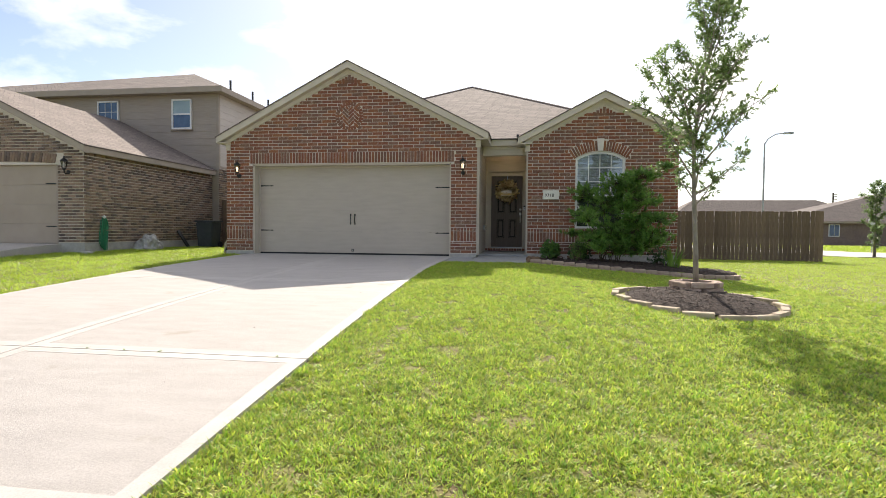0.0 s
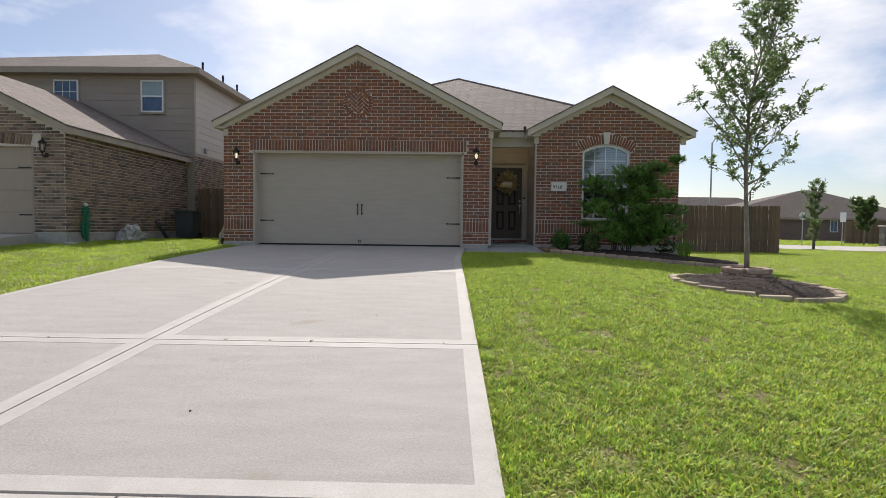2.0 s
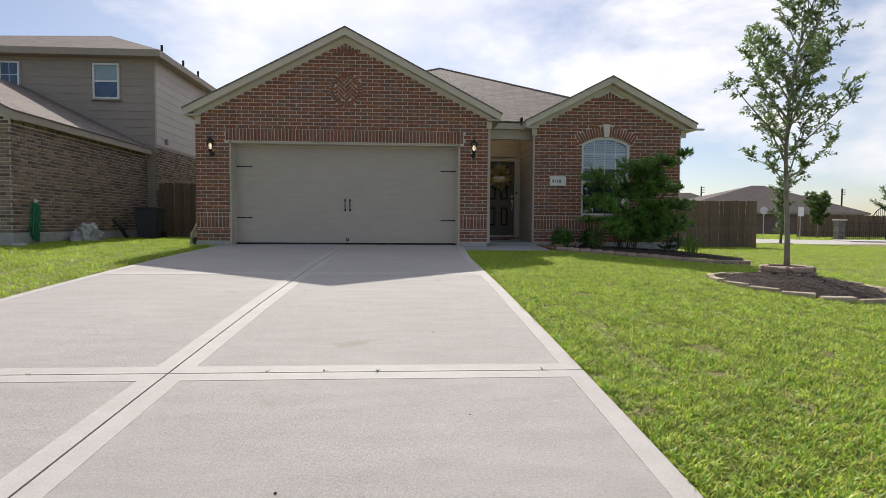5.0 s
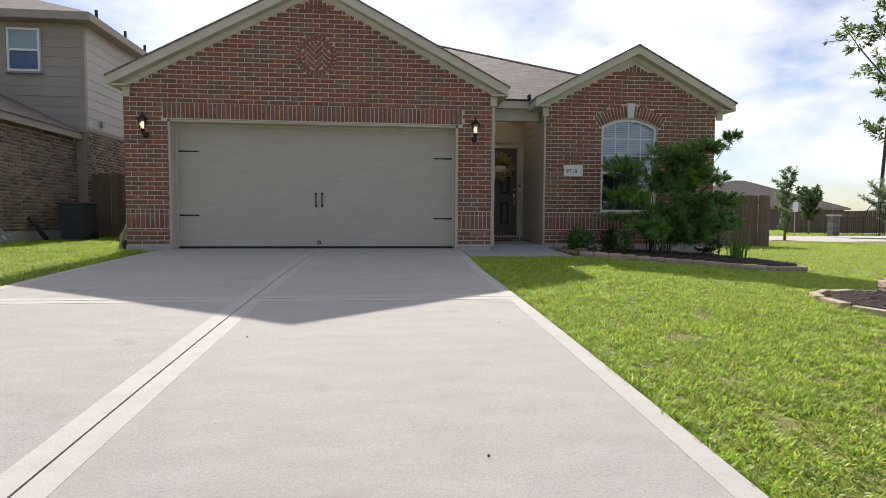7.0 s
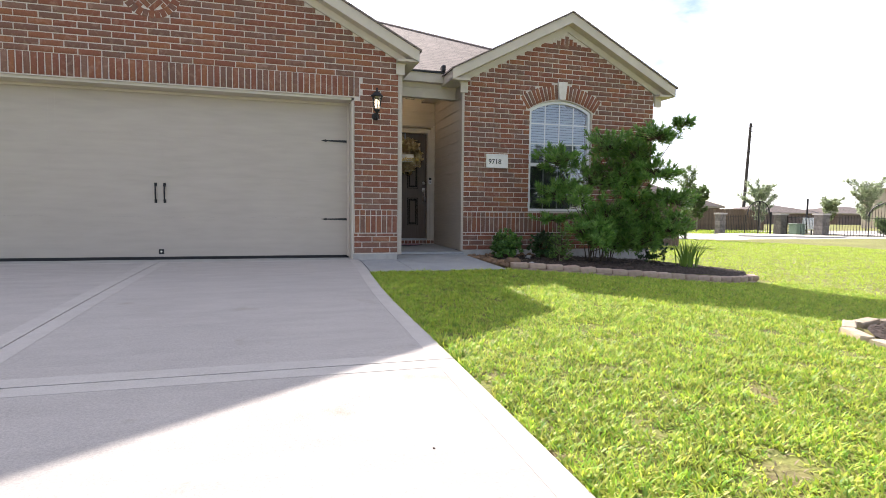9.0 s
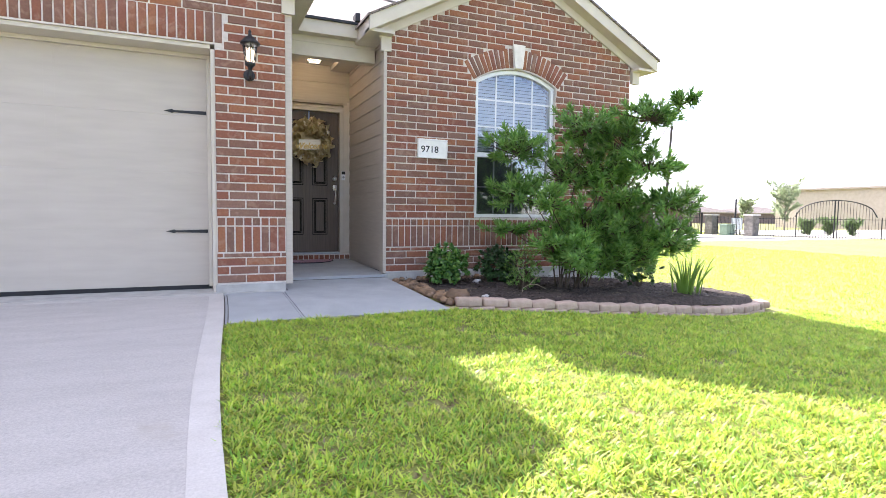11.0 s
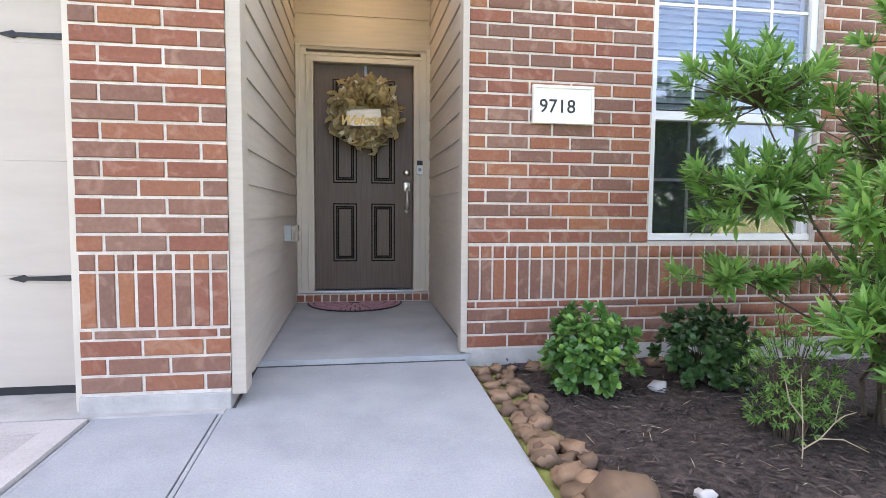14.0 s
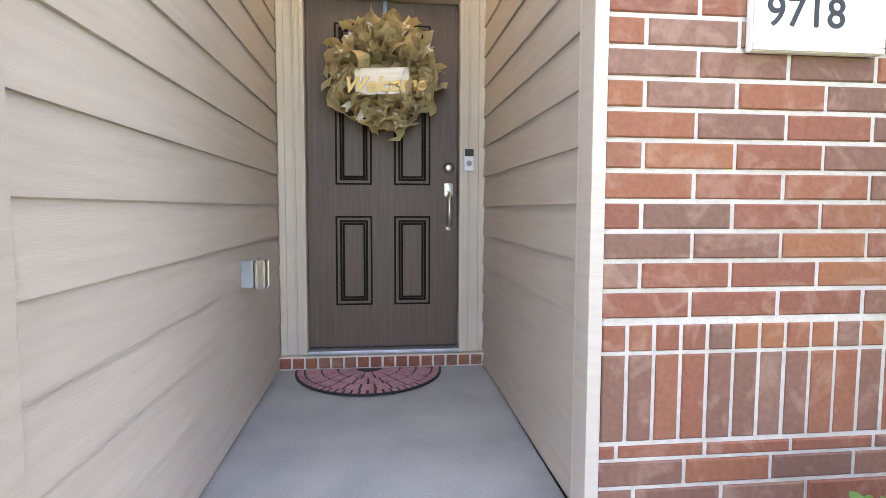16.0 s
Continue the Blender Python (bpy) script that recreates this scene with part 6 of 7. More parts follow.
def leafy_tree(name, base, trunk_pts, trunk_r, limbs, leaf_n, leaf_len, mat, label, seed, category="tree", leaf_w=0.42, dense=1.0):
    """Tapered trunk, rising limbs with side twigs and many single leaves. limbs: (height share, heading, length, rise)."""
    rng = random.Random(seed)
    t = thing(name, base, label, category)
    pts = [Vector(p) for p in trunk_pts]
    part("trunk", tube(bmesh.new(), pts, trunk_r, 10), M_BARK, t, smooth=True)

    def on_trunk(s):
        f = s * (len(pts) - 1)
        i = min(int(f), len(pts) - 2)
        return pts[i].lerp(pts[i + 1], f - i)

    o, d, u, L, W = [], [], [], [], []
    for s, head, length, rise in limbs:
        p0 = on_trunk(s)
        dirv = Vector((math.cos(head), math.sin(head), rise)).normalized()
        line = [p0]
        for k in range(1, 6):
            dirv = (dirv + Vector((rng.uniform(-.14, .14), rng.uniform(-.14, .14), rng.uniform(-0.03, .13)))).normalized()
            line.append(line[-1] + dirv * length / 5)
        limb = bmesh.new()
        r0 = max(0.006, 0.019 * length * (1.1 - 0.5 * s))
        tube(limb, line, [r0, r0 * .8, r0 * .6, r0 * .45, r0 * .3, 0.0025], 6)
        segs = [(line[i], line[i + 1]) for i in range(1, 5)]
        twigs = []
        for k in range(int((5 + length * 11) * dense)):
            a, b = rng.choice(segs)
            q = a.lerp(b, rng.random())
            tl = rng.uniform(0.08, 0.24) * (0.6 + 0.5 * length)
            td = (dirv * 0.5 + Vector((rng.uniform(-1, 1), rng.uniform(-1, 1), rng.uniform(-0.5, 0.8)))).normalized()
            tube(limb, [q, q + td * tl * 0.5, q + td * tl], [0.004, 0.003, 0.0015], 4)
            twigs.append((q, td, tl))
        part("limb", limb, M_BARK, t)
        per = max(6, int(leaf_n * length / max(1, len(twigs))))
        for q, td, tl in twigs:
            for k in range(per):
                f = rng.uniform(0.15, 1.1)
                o.append(tuple(q + td * tl * f + Vector((rng.uniform(-1, 1), rng.uniform(-1, 1), rng.uniform(-1, 1))) * 0.018))
                dv = td * 0.7 + Vector((rng.uniform(-1, 1), rng.uniform(-1, 1), rng.uniform(-0.7, 0.8)))
                d.append(tuple(dv))
                u.append((rng.uniform(-1, 1), rng.uniform(-1, 1), 1.2))
                l = leaf_len * rng.uniform(0.6, 1.2)
                L.append(l)
                W.append(l * leaf_w)
    crown = add_mesh("crown", leaf_mesh("crown", o, d, u, L, W, mat, 0.15, 2), t, "open crown of small leaves")
    crown["kind"] = "stuff"
    return t


rng = random.Random(33)
TH = 4.25
limbs = []
for k in range(31):
    s = 0.30 + 0.68 * (k / 30)
    prof = 0.95 * math.sin(math.pi * min(1, (s - 0.12) / 1.0)) ** 0.8
    ln = max(0.22, 1.5 * prof * rng.uniform(0.7, 1.12) * (1.0 if s > 0.36 else 0.75) * (1.15 - 0.55 * s))
    limbs.append((s, k * 2.39 + rng.uniform(-.3, .3), ln, rng.uniform(0.55, 1.1) + 0.6 * s))
limbs += [(0.34, 0.0, 0.85, 0.7), (0.36, 3.1, 0.55, 0.25), (0.46, 2.9, 1.15, 0.75), (0.52, 3.4, 1.2, 0.8), (0.5, 0.2, 1.1, 0.8), (0.58, -0.1, 1.05, 0.9), (0.64, 0.3, 0.95, 1.0), (0.62, 2.8, 0.95, 1.1)]
leafy_tree("young_oak", (TREE[0], TREE[1], -0.3),
           [(6.74, -5.0, -0.3), (6.73, -5.0, 0.3), (6.70, -4.99, 0.9), (6.68, -4.98, 1.5), (6.71, -4.97, 2.2), (6.82, -4.95, 2.9), (7.0, -4.93, 3.5), (7.22, -4.9, 4.0)],
           [0.043, 0.034, 0.030, 0.026, 0.021, 0.015, 0.009, 0.004], limbs, 430, 0.062, M_LEAF_TREE, "slender young oak with a light open crown in a ringed bed", 5)


# ---------------------------------------------------------------- fences
def picket_fence(name, a, b, low, high, label, mat, seed, gate_hinge=False):
    """Upright boards on rails from a to b; tops slightly uneven."""
    rng = random.Random(seed)
    a, b = Vector((*a, 0)), Vector((*b, 0))
    d = (b - a).normalized()
    n_out = Vector((d.y, -d.x, 0))
    L = (b - a).length
    t = thing(name, (a.x, a.y, low), label, "fence")
    meshes = []
    for k in range(3):
        bm = bmesh.new()
        h = high - low
        prism(bm, [(-0.068, 0, 0), (0.068, 0, 0), (0.068, 0, h - 0.03), (0.045, 0, h), (-0.045, 0, h), (-0.068, 0, h - 0.03)], (0, 0.018, 0))
        me = bpy.data.meshes.new("picket")
        bm.to_mesh(me)
        bm.free()
        me.materials.append(mat)
        meshes.append(me)
    n = int(L / 0.142)
    ang = math.degrees(math.atan2(d.y, d.x))
    for k in range(n):
        p = a + d * (0.071 + k * L / n)
        ob = new("picket", meshes[k % 3])
        ob.parent = t
        ob.matrix_basis = pose(p.x - a.x + n_out.x * rng.uniform(0, .006), p.y - a.y + n_out.y * rng.uniform(0, .006), rng.uniform(-0.018, 0.012), 0, rng.uniform(-0.5, 0.5), ang)
    for z in (low + 0.25, (low + high) / 2, high - 0.25):
        bm = bmesh.new()
        back = -n_out
        p0, p1 = a + back * 0.022, b + back * 0.022
        prism(bm, [(p0.x, p0.y, z - 0.045), (p1.x, p1.y, z - 0.045), (p1.x, p1.y, z + 0.045), (p0.x, p0.y, z + 0.045)], back * 0.04)
        part("rail", bm, mat, t)
    for s in np.arange(0.05, L, 2.4):
        p = a + d * s - n_out * 0.11
        part("post", boxed(p.x - 0.045, p.x + 0.045, p.y - 0.045, p.y + 0.045, low - 0.05, high - 0.06), mat, t)
    return t


picket_fence("wooden_fence", (7.95, 8.75), (14.85, 8.2), -0.40, 1.42, "weathered brown wooden picket fence beside the house", M_WOOD, 1)
gate = picket_fence("wooden_gate", (-6.05, 4.55), (-3.28, 4.55), -0.02, 1.62, "dark weathered wooden gate between the two houses", M_WOOD_OLD, 2)
bm = bmesh.new()
prism(bm, [(-3.62, 4.53, 1.40), (-3.62, 4.53, 1.44), (-3.95, 4.53, 1.43), (-3.95, 4.53, 1.41)], (0, 0.012, 0))
box(bm, -3.66, -3.6, 4.526, 4.54, 1.36, 1.48)
part("hinge", bm, M_BLACK, gate, "black gate hinge")


# ---------------------------------------------------------------- the neighbour's house
NX, NY, MX, MY = -6.3, -1.2, -6.05, 4.35
n_wall = new("wall_neighbour_garage")
tagged(n_wall, "tan and brown brick garage wing of the neighbouring house", "wall", kind="structure")
part("mortar", boxed(NX - 0.2, NX - 0.005, NY + 0.2, MY, 0.22, 2.62), M_MORTAR_TAN, n_wall)
bm = bmesh.new()
prism(bm, [(-7.02, NY + 0.005, 0.22), (NX - 0.005, NY + 0.005, 0.22), (NX - 0.005, NY + 0.005, 2.6), (-9.8, NY + 0.005, 4.05), (-13.3, NY + 0.005, 2.6), (-13.3, NY + 0.005, 0.22), (-12.0, NY + 0.005, 0.22), (-12.0, NY + 0.005, 2.14), (-7.02, NY + 0.005, 2.14)], (0, 0.19, 0))
part("mortar", bm, M_MORTAR_TAN, n_wall)
part("foundation", boxed(NX - 0.2, NX + 0.012, NY - 0.01, MY, -0.3, 0.22), M_FOUND, n_wall, "bare concrete footing")
part("foundation", boxed(-7.02, NX - 0.201, NY - 0.01, NY + 0.2, -0.3, 0.22), M_FOUND, n_wall, "bare concrete footing")
east = Matrix(((0, -1, 0, NX), (1, 0, 0, 0), (0, 0, 1, 0), (0, 0, 0, 1)))


def n_spans(lo, hi):
    right = min(NX, -9.8 + (4.0 - hi) / 0.447)
    if hi < 2.16:
        return [(-7.02, NX)]
    if hi < 2.45:
        return [(-6.85, NX)]
    return [(max(-13.3, -9.8 - (4.0 - hi) / 0.447), right)] if right > -9.4 else []


lay(n_wall, courses(0.23, 2.36, lambda lo, hi: [(NY, MY)], length=0.19, step=0.073, joint=0.017) + [(NY + 0.04 + k * 0.0765, 2.47, 0.064, 0.2, 0.0) for k in range(71)], M_BRICK_TAN, east)
fan = []
for k in range(36):
    x = -7.1 - k * 0.0765
    fan.append((x, 2.29 + 0.05 * math.sin(min(1, k / 18) * 1.57), 0.064, 0.24, radians(14 - k * 0.4)))
lay(n_wall, courses(0.23, 3.9, n_spans, length=0.19, step=0.073, joint=0.017) + fan, M_BRICK_TAN, Matrix.Translation((0, NY, 0)))

n_door = thing("neighbour_garage_door", (-9.5, NY + 0.12, 0.2), "closed brown steel garage door of the neighbouring house", "garage door")
for a, b in ((0.2, 0.68), (0.68, 1.17), (1.17, 1.65), (1.65, 2.14)):
    part("section", boxed(-11.95, -7.10, NY + 0.1, NY + 0.14, a + 0.003, b - 0.003, bevel=0.004), M_GARAGE_N, n_door)
part("jamb", boxed(-7.099, -7.022, NY + 0.03, NY + 0.19, 0.05, 2.138), M_TRIM_N, n_door)
for z in (0.62, 1.68):
    part("strap_hinge", boxed(-7.45, -7.13, NY + 0.088, NY + 0.099, z - 0.015, z + 0.015), M_BLACK, n_door, "black strap hinge")
lantern(-6.72, NY - 0.012, 2.11, "black coach lantern on the neighbour's brick pier", False)

n_drive = put_mesh("driveway_neighbour", slab_box(bmesh.new(), -12.1, -6.95, -11.1, NY + 0.09, lambda y: ground_z(-8.0, y) + 0.02 + 0.20 * smoothstep(-5.5, -1.2, y), 0.3, 16), M_CONCRETE)
tagged(n_drive, "pale concrete driveway of the neighbouring house", "driveway", kind="structure")
n_main = new("wall_neighbour_main")
tagged(n_main, "two-storey block of the neighbouring house in brown lap siding over brick", "wall", kind="structure")
part("sheathing", boxed(-20, MX - 0.02, MY + 0.02, 14, -0.1, 5.25), M_TRIM_N, n_main)
west_face = Matrix(((0, -1, 0, MX - 0.02), (1, 0, 0, 0), (0, 0, 1, 0), (0, 0, 0, 1)))
NW = [(-7.77, -7.03, 4.02, 5.04), (-10.62, -9.80, 4.28, 5.04)]


def n_front_cut(lo, hi):
    cuts = sorted((a - 0.05, b + 0.05) for a, b, c, d in NW if lo < d + 0.05 and hi > c - 0.05)
    out, x = [], -19.9
    for a, b in cuts:
        out.append((x, a))
        x = b
    return out + [(x, MX - 0.09)]


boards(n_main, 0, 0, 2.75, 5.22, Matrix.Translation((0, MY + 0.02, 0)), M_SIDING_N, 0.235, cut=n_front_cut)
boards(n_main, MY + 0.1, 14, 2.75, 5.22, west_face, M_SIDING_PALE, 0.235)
part("corner_board", boxed(MX - 0.09, MX + 0.004, MY - 0.004, MY + 0.1, 2.6, 5.22), M_TRIM_N, n_main)
part("belt_board", boxed(MX - 0.018, MX + 0.012, MY + 0.1, 14, 2.68, 2.75), M_TRIM_N, n_main)
part("mortar", boxed(MX - 0.019, MX - 0.006, MY + 0.02, 12, 0.0, 2.68), M_MORTAR_TAN, n_main)
lay(n_main, courses(0.1, 2.66, lambda lo, hi: [(MY + 0.02, 11.0)], length=0.19, step=0.073, joint=0.017), M_BRICK_TAN, Matrix(((0, -1, 0, MX), (1, 0, 0, 0), (0, 0, 1, 0), (0, 0, 0, 1))))
part("meter_box", boxed(MX - 0.002, MX + 0.07, 5.03, 5.15, 2.82, 2.98, bevel=0.01), M_GREY_BOX, n_main, "small grey wall box")


def sash_window(name, a, b, c, d, y, cols, rows, label):
    t = thing(name, ((a + b) / 2, y, c), label, "window", kind="structure")
    for p in ((a, a + 0.05, c, d), (b - 0.05, b, c, d), (a + 0.05, b - 0.05, c, c + 0.05), (a + 0.05, b - 0.05, d - 0.05, d)):
        part("frame", boxed(p[0], p[1], y - 0.03, y + 0.04, p[2], p[3], bevel=0.004), M_WHITE, t)
    mid = (c + d) / 2 if rows > 1 else None
    if rows == 3:
        part("meeting_rail", boxed(a + 0.05, b - 0.05, y - 0.015, y + 0.03, mid - 0.025, mid + 0.025), M_WHITE, t)
        part("pane", boxed(a + 0.05, b - 0.05, y + 0.004, y + 0.008, mid + 0.025, d - 0.05), M_FAR_TEAL, t, "pale teal upper pane")
    lo = c + 0.05
    for k in range(1, cols):
        x = a + 0.05 + (b - a - 0.1) * k / cols
        part("grille_bar", boxed(x - 0.008, x + 0.008, y - 0.002, y + 0.008, lo, d - 0.05), M_WHITE, t)
    if rows == 2:
        z = (lo + d - 0.05) / 2
        part("grille_bar", boxed(a + 0.05, b - 0.05, y - 0.003, y + 0.009, z - 0.008, z + 0.008), M_WHITE, t)
    part("pane", boxed(a + 0.05, b - 0.05, y + 0.01, y + 0.014, c + 0.05, d - 0.05), M_FAR_SKY_GLASS, t, "dark glass with the sky's blue reflection painted in")
    part("sill", boxed(a - 0.04, b + 0.04, y - 0.05, y - 0.005, c - 0.05, c - 0.002), M_TRIM_N, t)


sash_window("window_2", *NW[0], MY - 0.02, 1, 3, "white sash window on the neighbour's upper storey")
sash_window("window_3", *NW[1], MY - 0.02, 3, 2, "small white grilled window on the neighbour's upper storey")

n_roof = new("roof_neighbour")
tagged(n_roof, "brown shingle roofs of the neighbouring house", "roof", kind="structure")
for s in (-1, 1):
    xe = -9.8 + s * 3.67
    bm = bmesh.new()
    prism(bm, [(-9.8, NY - 0.18, 4.36), (xe, NY - 0.18, 2.595), (xe, NY - 0.18, 2.56), (-9.8, NY - 0.18, 4.325)], (0, MY - NY + 0.2, 0))
    part("roof_plane", bm, M_SHINGLE, n_roof)
    bm = bmesh.new()
    prism(bm, [(-9.8, NY - 0.17, 4.323), (xe - s * 0.01, NY - 0.17, 2.558), (xe - s * 0.01, NY - 0.17, 2.40), (-9.8, NY - 0.17, 4.165)], (0, 0.16, 0))
    part("rake_board", bm, M_TRIM_N, n_roof)
    part("fascia", boxed(xe - s * 0.012, xe - s * 0.04, NY - 0.009, MY, 2.42, 2.565), M_TRIM_N, n_roof)
    part("soffit", boxed(xe - s * 0.041, xe - s * 0.20, NY + 0.0, MY, 2.43, 2.46), M_TRIM_N, n_roof)
bm = bmesh.new()
E0, E1y, EZ = -5.75, 4.02, 5.38
c = [bm.verts.new(p) for p in ((E0, E1y, EZ), (E0, 14.4, EZ), (-22, 14.4, EZ), (-22, E1y, EZ))]
r = [bm.verts.new(p) for p in ((-8.62, 7.0, 6.68), (-8.62, 11.0, 6.68), (-16.5, 9.0, 5.62))]
for f in ((c[3], c[0], r[0], r[2]), (c[0], c[1], r[1], r[0]), (c[1], c[2], r[2], r[1]), (c[2], c[3], r[2]), (r[0], r[1], r[2]), (c[0], c[3], c[2], c[1])):
    bm.faces.new(f)
part("hip_roof", bm, M_SHINGLE, n_roof)
part("fascia", boxed(-22, E0 + 0.01, E1y - 0.005, E1y + 0.02, EZ - 0.19, EZ - 0.004), M_TRIM_N, n_roof)
part("fascia", boxed(E0 - 0.02, E0 + 0.01, E1y + 0.021, 14.4, EZ - 0.19, EZ - 0.004), M_TRIM_N, n_roof)
part("soffit", boxed(-22, E0 - 0.021, E1y + 0.021, 14.3, EZ - 0.185, EZ - 0.165), M_TRIM_N, n_roof)
for y in (5.93, 7.6, 8.95):
    part("vent_pipe", tube(bmesh.new(), [(-6.5, y, 5.6), (-6.5, y, 6.08)], 0.04, 8), M_BLACK, n_roof, "dark vent pipe")

# things along the neighbour's wall
hose = thing("garden_hose", (-6.22, -0.63, -0.02), "green garden hose hanging in long loops from a wall tap", "hose")
rng = random.Random(8)
for k in range(9):
    y0 = -0.63 + rng.uniform(-0.09, 0.09)
    w = rng.uniform(0.03, 0.09)
    top, bot, xo = 0.84 + rng.uniform(-0.05, 0.03), rng.uniform(0.0, 0.12), rng.uniform(0.02, 0.12)
    pts = [(NX + xo, y0 + w * math.cos(a) + 0.02 * math.sin(3 * a), (top + bot) / 2 + (top - bot) / 2 * math.sin(a)) for a in np.linspace(0.3, 2 * math.pi + 0.2, 22)]
    part("loop", tube(bmesh.new(), pts, 0.011, 6), M_HOSE, hose)
part("tap", lathe(bmesh.new(), (NX + 0.05, -0.63, 0.86), [(0.02, -0.03), (0.045, 0.0), (0.045, 0.03), (0.02, 0.05)], 12), M_SIGN_WHITE, hose, "pale wall tap")

bm = bmesh.new()
bmesh.ops.create_icosphere(bm, subdivisions=4, radius=1.0)
for v in bm.verts:
    n = 1 + 0.32 * noise.noise(v.co * 1.6) + 0.16 * noise.noise(v.co * 4.2) + 0.05 * noise.noise(v.co * 9)
    v.co = Vector((v.co.x * 0.27 * n, v.co.y * 0.42 * n, max(-0.02, v.co.z * 0.40 * n)))
bmesh.ops.translate(bm, verts=bm.verts, vec=(-5.92, 0.62, 0.0))
tagged(put_mesh("covered_heap", bm, M_TARP, (-5.92, 0.62, 0.0), False), "crumpled grey plastic sheet over a low heap", "plastic sheet")
bm = bmesh.new()
prism(bm, [(-6.28, 2.35, 0.52), (-6.28, 2.47, 0.54), (-5.95, 2.55, -0.02), (-5.95, 2.43, -0.04)], (0.03, 0, 0.015))
tagged(put_mesh("leaning_board", bm, M_BLACK, (-5.95, 2.5, 0.0)), "dark narrow board leaning on the brick wall", "board")


def wheeled_bin(x, y, z):
    t = thing("wheeled_bin", (x, y, z), "dark wheeled rubbish bin beside the gate", "bin")
    bm = bmesh.new()
    prism(bm, [(x - 0.24, y - 0.24, z + 0.03), (x + 0.24, y - 0.24, z + 0.03), (x + 0.24, y + 0.24, z + 0.03), (x - 0.24, y + 0.24, z + 0.03)], (0, 0, 0.78))
    for v in bm.verts:
        if v.co.z > z + 0.5:
            v.co.x, v.co.y = x + (v.co.x - x) * 1.18, y + (v.co.y - y) * 1.18
    bmesh.ops.bevel(bm, geom=list(bm.edges), offset=0.025, segments=2, affect="EDGES")
    part("body", bm, M_BIN, t)
    part("lid", boxed(x - 0.31, x + 0.31, y - 0.31, y + 0.31, z + 0.812, z + 0.86, bevel=0.02), M_BIN, t)
    part("handle", tube(bmesh.new(), [(x - 0.2, y + 0.34, z + 0.83), (x + 0.2, y + 0.34, z + 0.83)], 0.014, 8), M_BIN, t)
    for s in (-1, 1):
        part("wheel", tube(bmesh.new(), [(x + s * 0.25, y + 0.2, z + 0.1), (x + s * 0.30, y + 0.2, z + 0.1)], 0.1, 14), M_RUBBER, t)


wheeled_bin(-5.72, 3.2, 0.0)


def hose_cart(x, y, z):
    t = thing("hose_reel", (x, y, z), "tan plastic hose reel cart at the corner of the house", "hose reel")
    for s in (-0.1, 0.12):
        part("side_frame", tube(bmesh.new(), [(x - 0.12, y + s, z + 0.02), (x - 0.05, y + s, z + 0.3), (x + 0.02, y + s, z + 0.46), (x + 0.10, y + s, z + 0.44)], [0.022, 0.024, 0.03, 0.02], 8), M_CART, t)
        part("foot", tube(bmesh.new(), [(x - 0.12, y + s, z + 0.03), (x + 0.08, y + s, z + 0.03)], 0.022, 8), M_CART, t)
        part("wheel", lathe(bmesh.new(), (x + 0.04, y + s * 1.5, z + 0.09), [(0.09, -0.02), (0.09, 0.02)], 16, "y"), M_RUBBER, t, "black wheel")
    part("reel", lathe(bmesh.new(), (x + 0.0, y, z + 0.22), [(0.13, -0.09), (0.06, -0.08), (0.06, 0.08), (0.13, 0.09)], 18, "y"), M_CART, t)


hose_cart(-3.42, 0.45, -0.05)
tagged(put_mesh("paver", boxed(-6.2, -5.98, -1.45, -1.3, -0.05, 0.03, bevel=0.012), M_WHITE_ROCK, (-6.09, -1.38, -0.02)), "small pale concrete paver lying in the grass", "paver")


# ---------------------------------------------------------------- across the side street
bm = bmesh.new()
prism(bm, [(21.6, -9.0, -0.425), (33.5, -9.0, -0.425), (35.6, 13.0, -0.425), (33.2, 17.6, -0.425), (31.2, 20.4, -0.425), (27.6, 20.6, -0.425), (23.6, 22.2, -0.425), (19.5, 40.0, -0.425), (13.5, 40.0, -0.425), (17.2, 20.0, -0.425), (20.2, 11.5, -0.425), (20.9, 5.0, -0.425)], (0, 0, -0.3))
for v in bm.verts:
    if v.co.y < -8:
        v.co.z -= 0.1
side_street = put_mesh("road_side", bm, M_ASPHALT)
tagged(side_street, "pale concrete side street beyond the lawn", "road", kind="structure")
tagged(put_mesh("pavement_forecourt", boxed(36.3, 66.5, 4.0, 27.5, -0.7, -0.43), M_BAND), "pale concrete forecourt behind the railings", "pavement", kind="structure")
bm = bmesh.new()
prism(bm, [(25.7, 16.6, -0.36), (29.6, 14.2, -0.36), (31.5, 15.0, -0.36), (30.5, 19.0, -0.36), (27.0, 19.5, -0.36)], (0, 0, -0.14))
tagged(put_mesh("kerb_island", bm, M_BAND), "raised concrete-edged island at the entrance gates", "kerb", kind="structure")


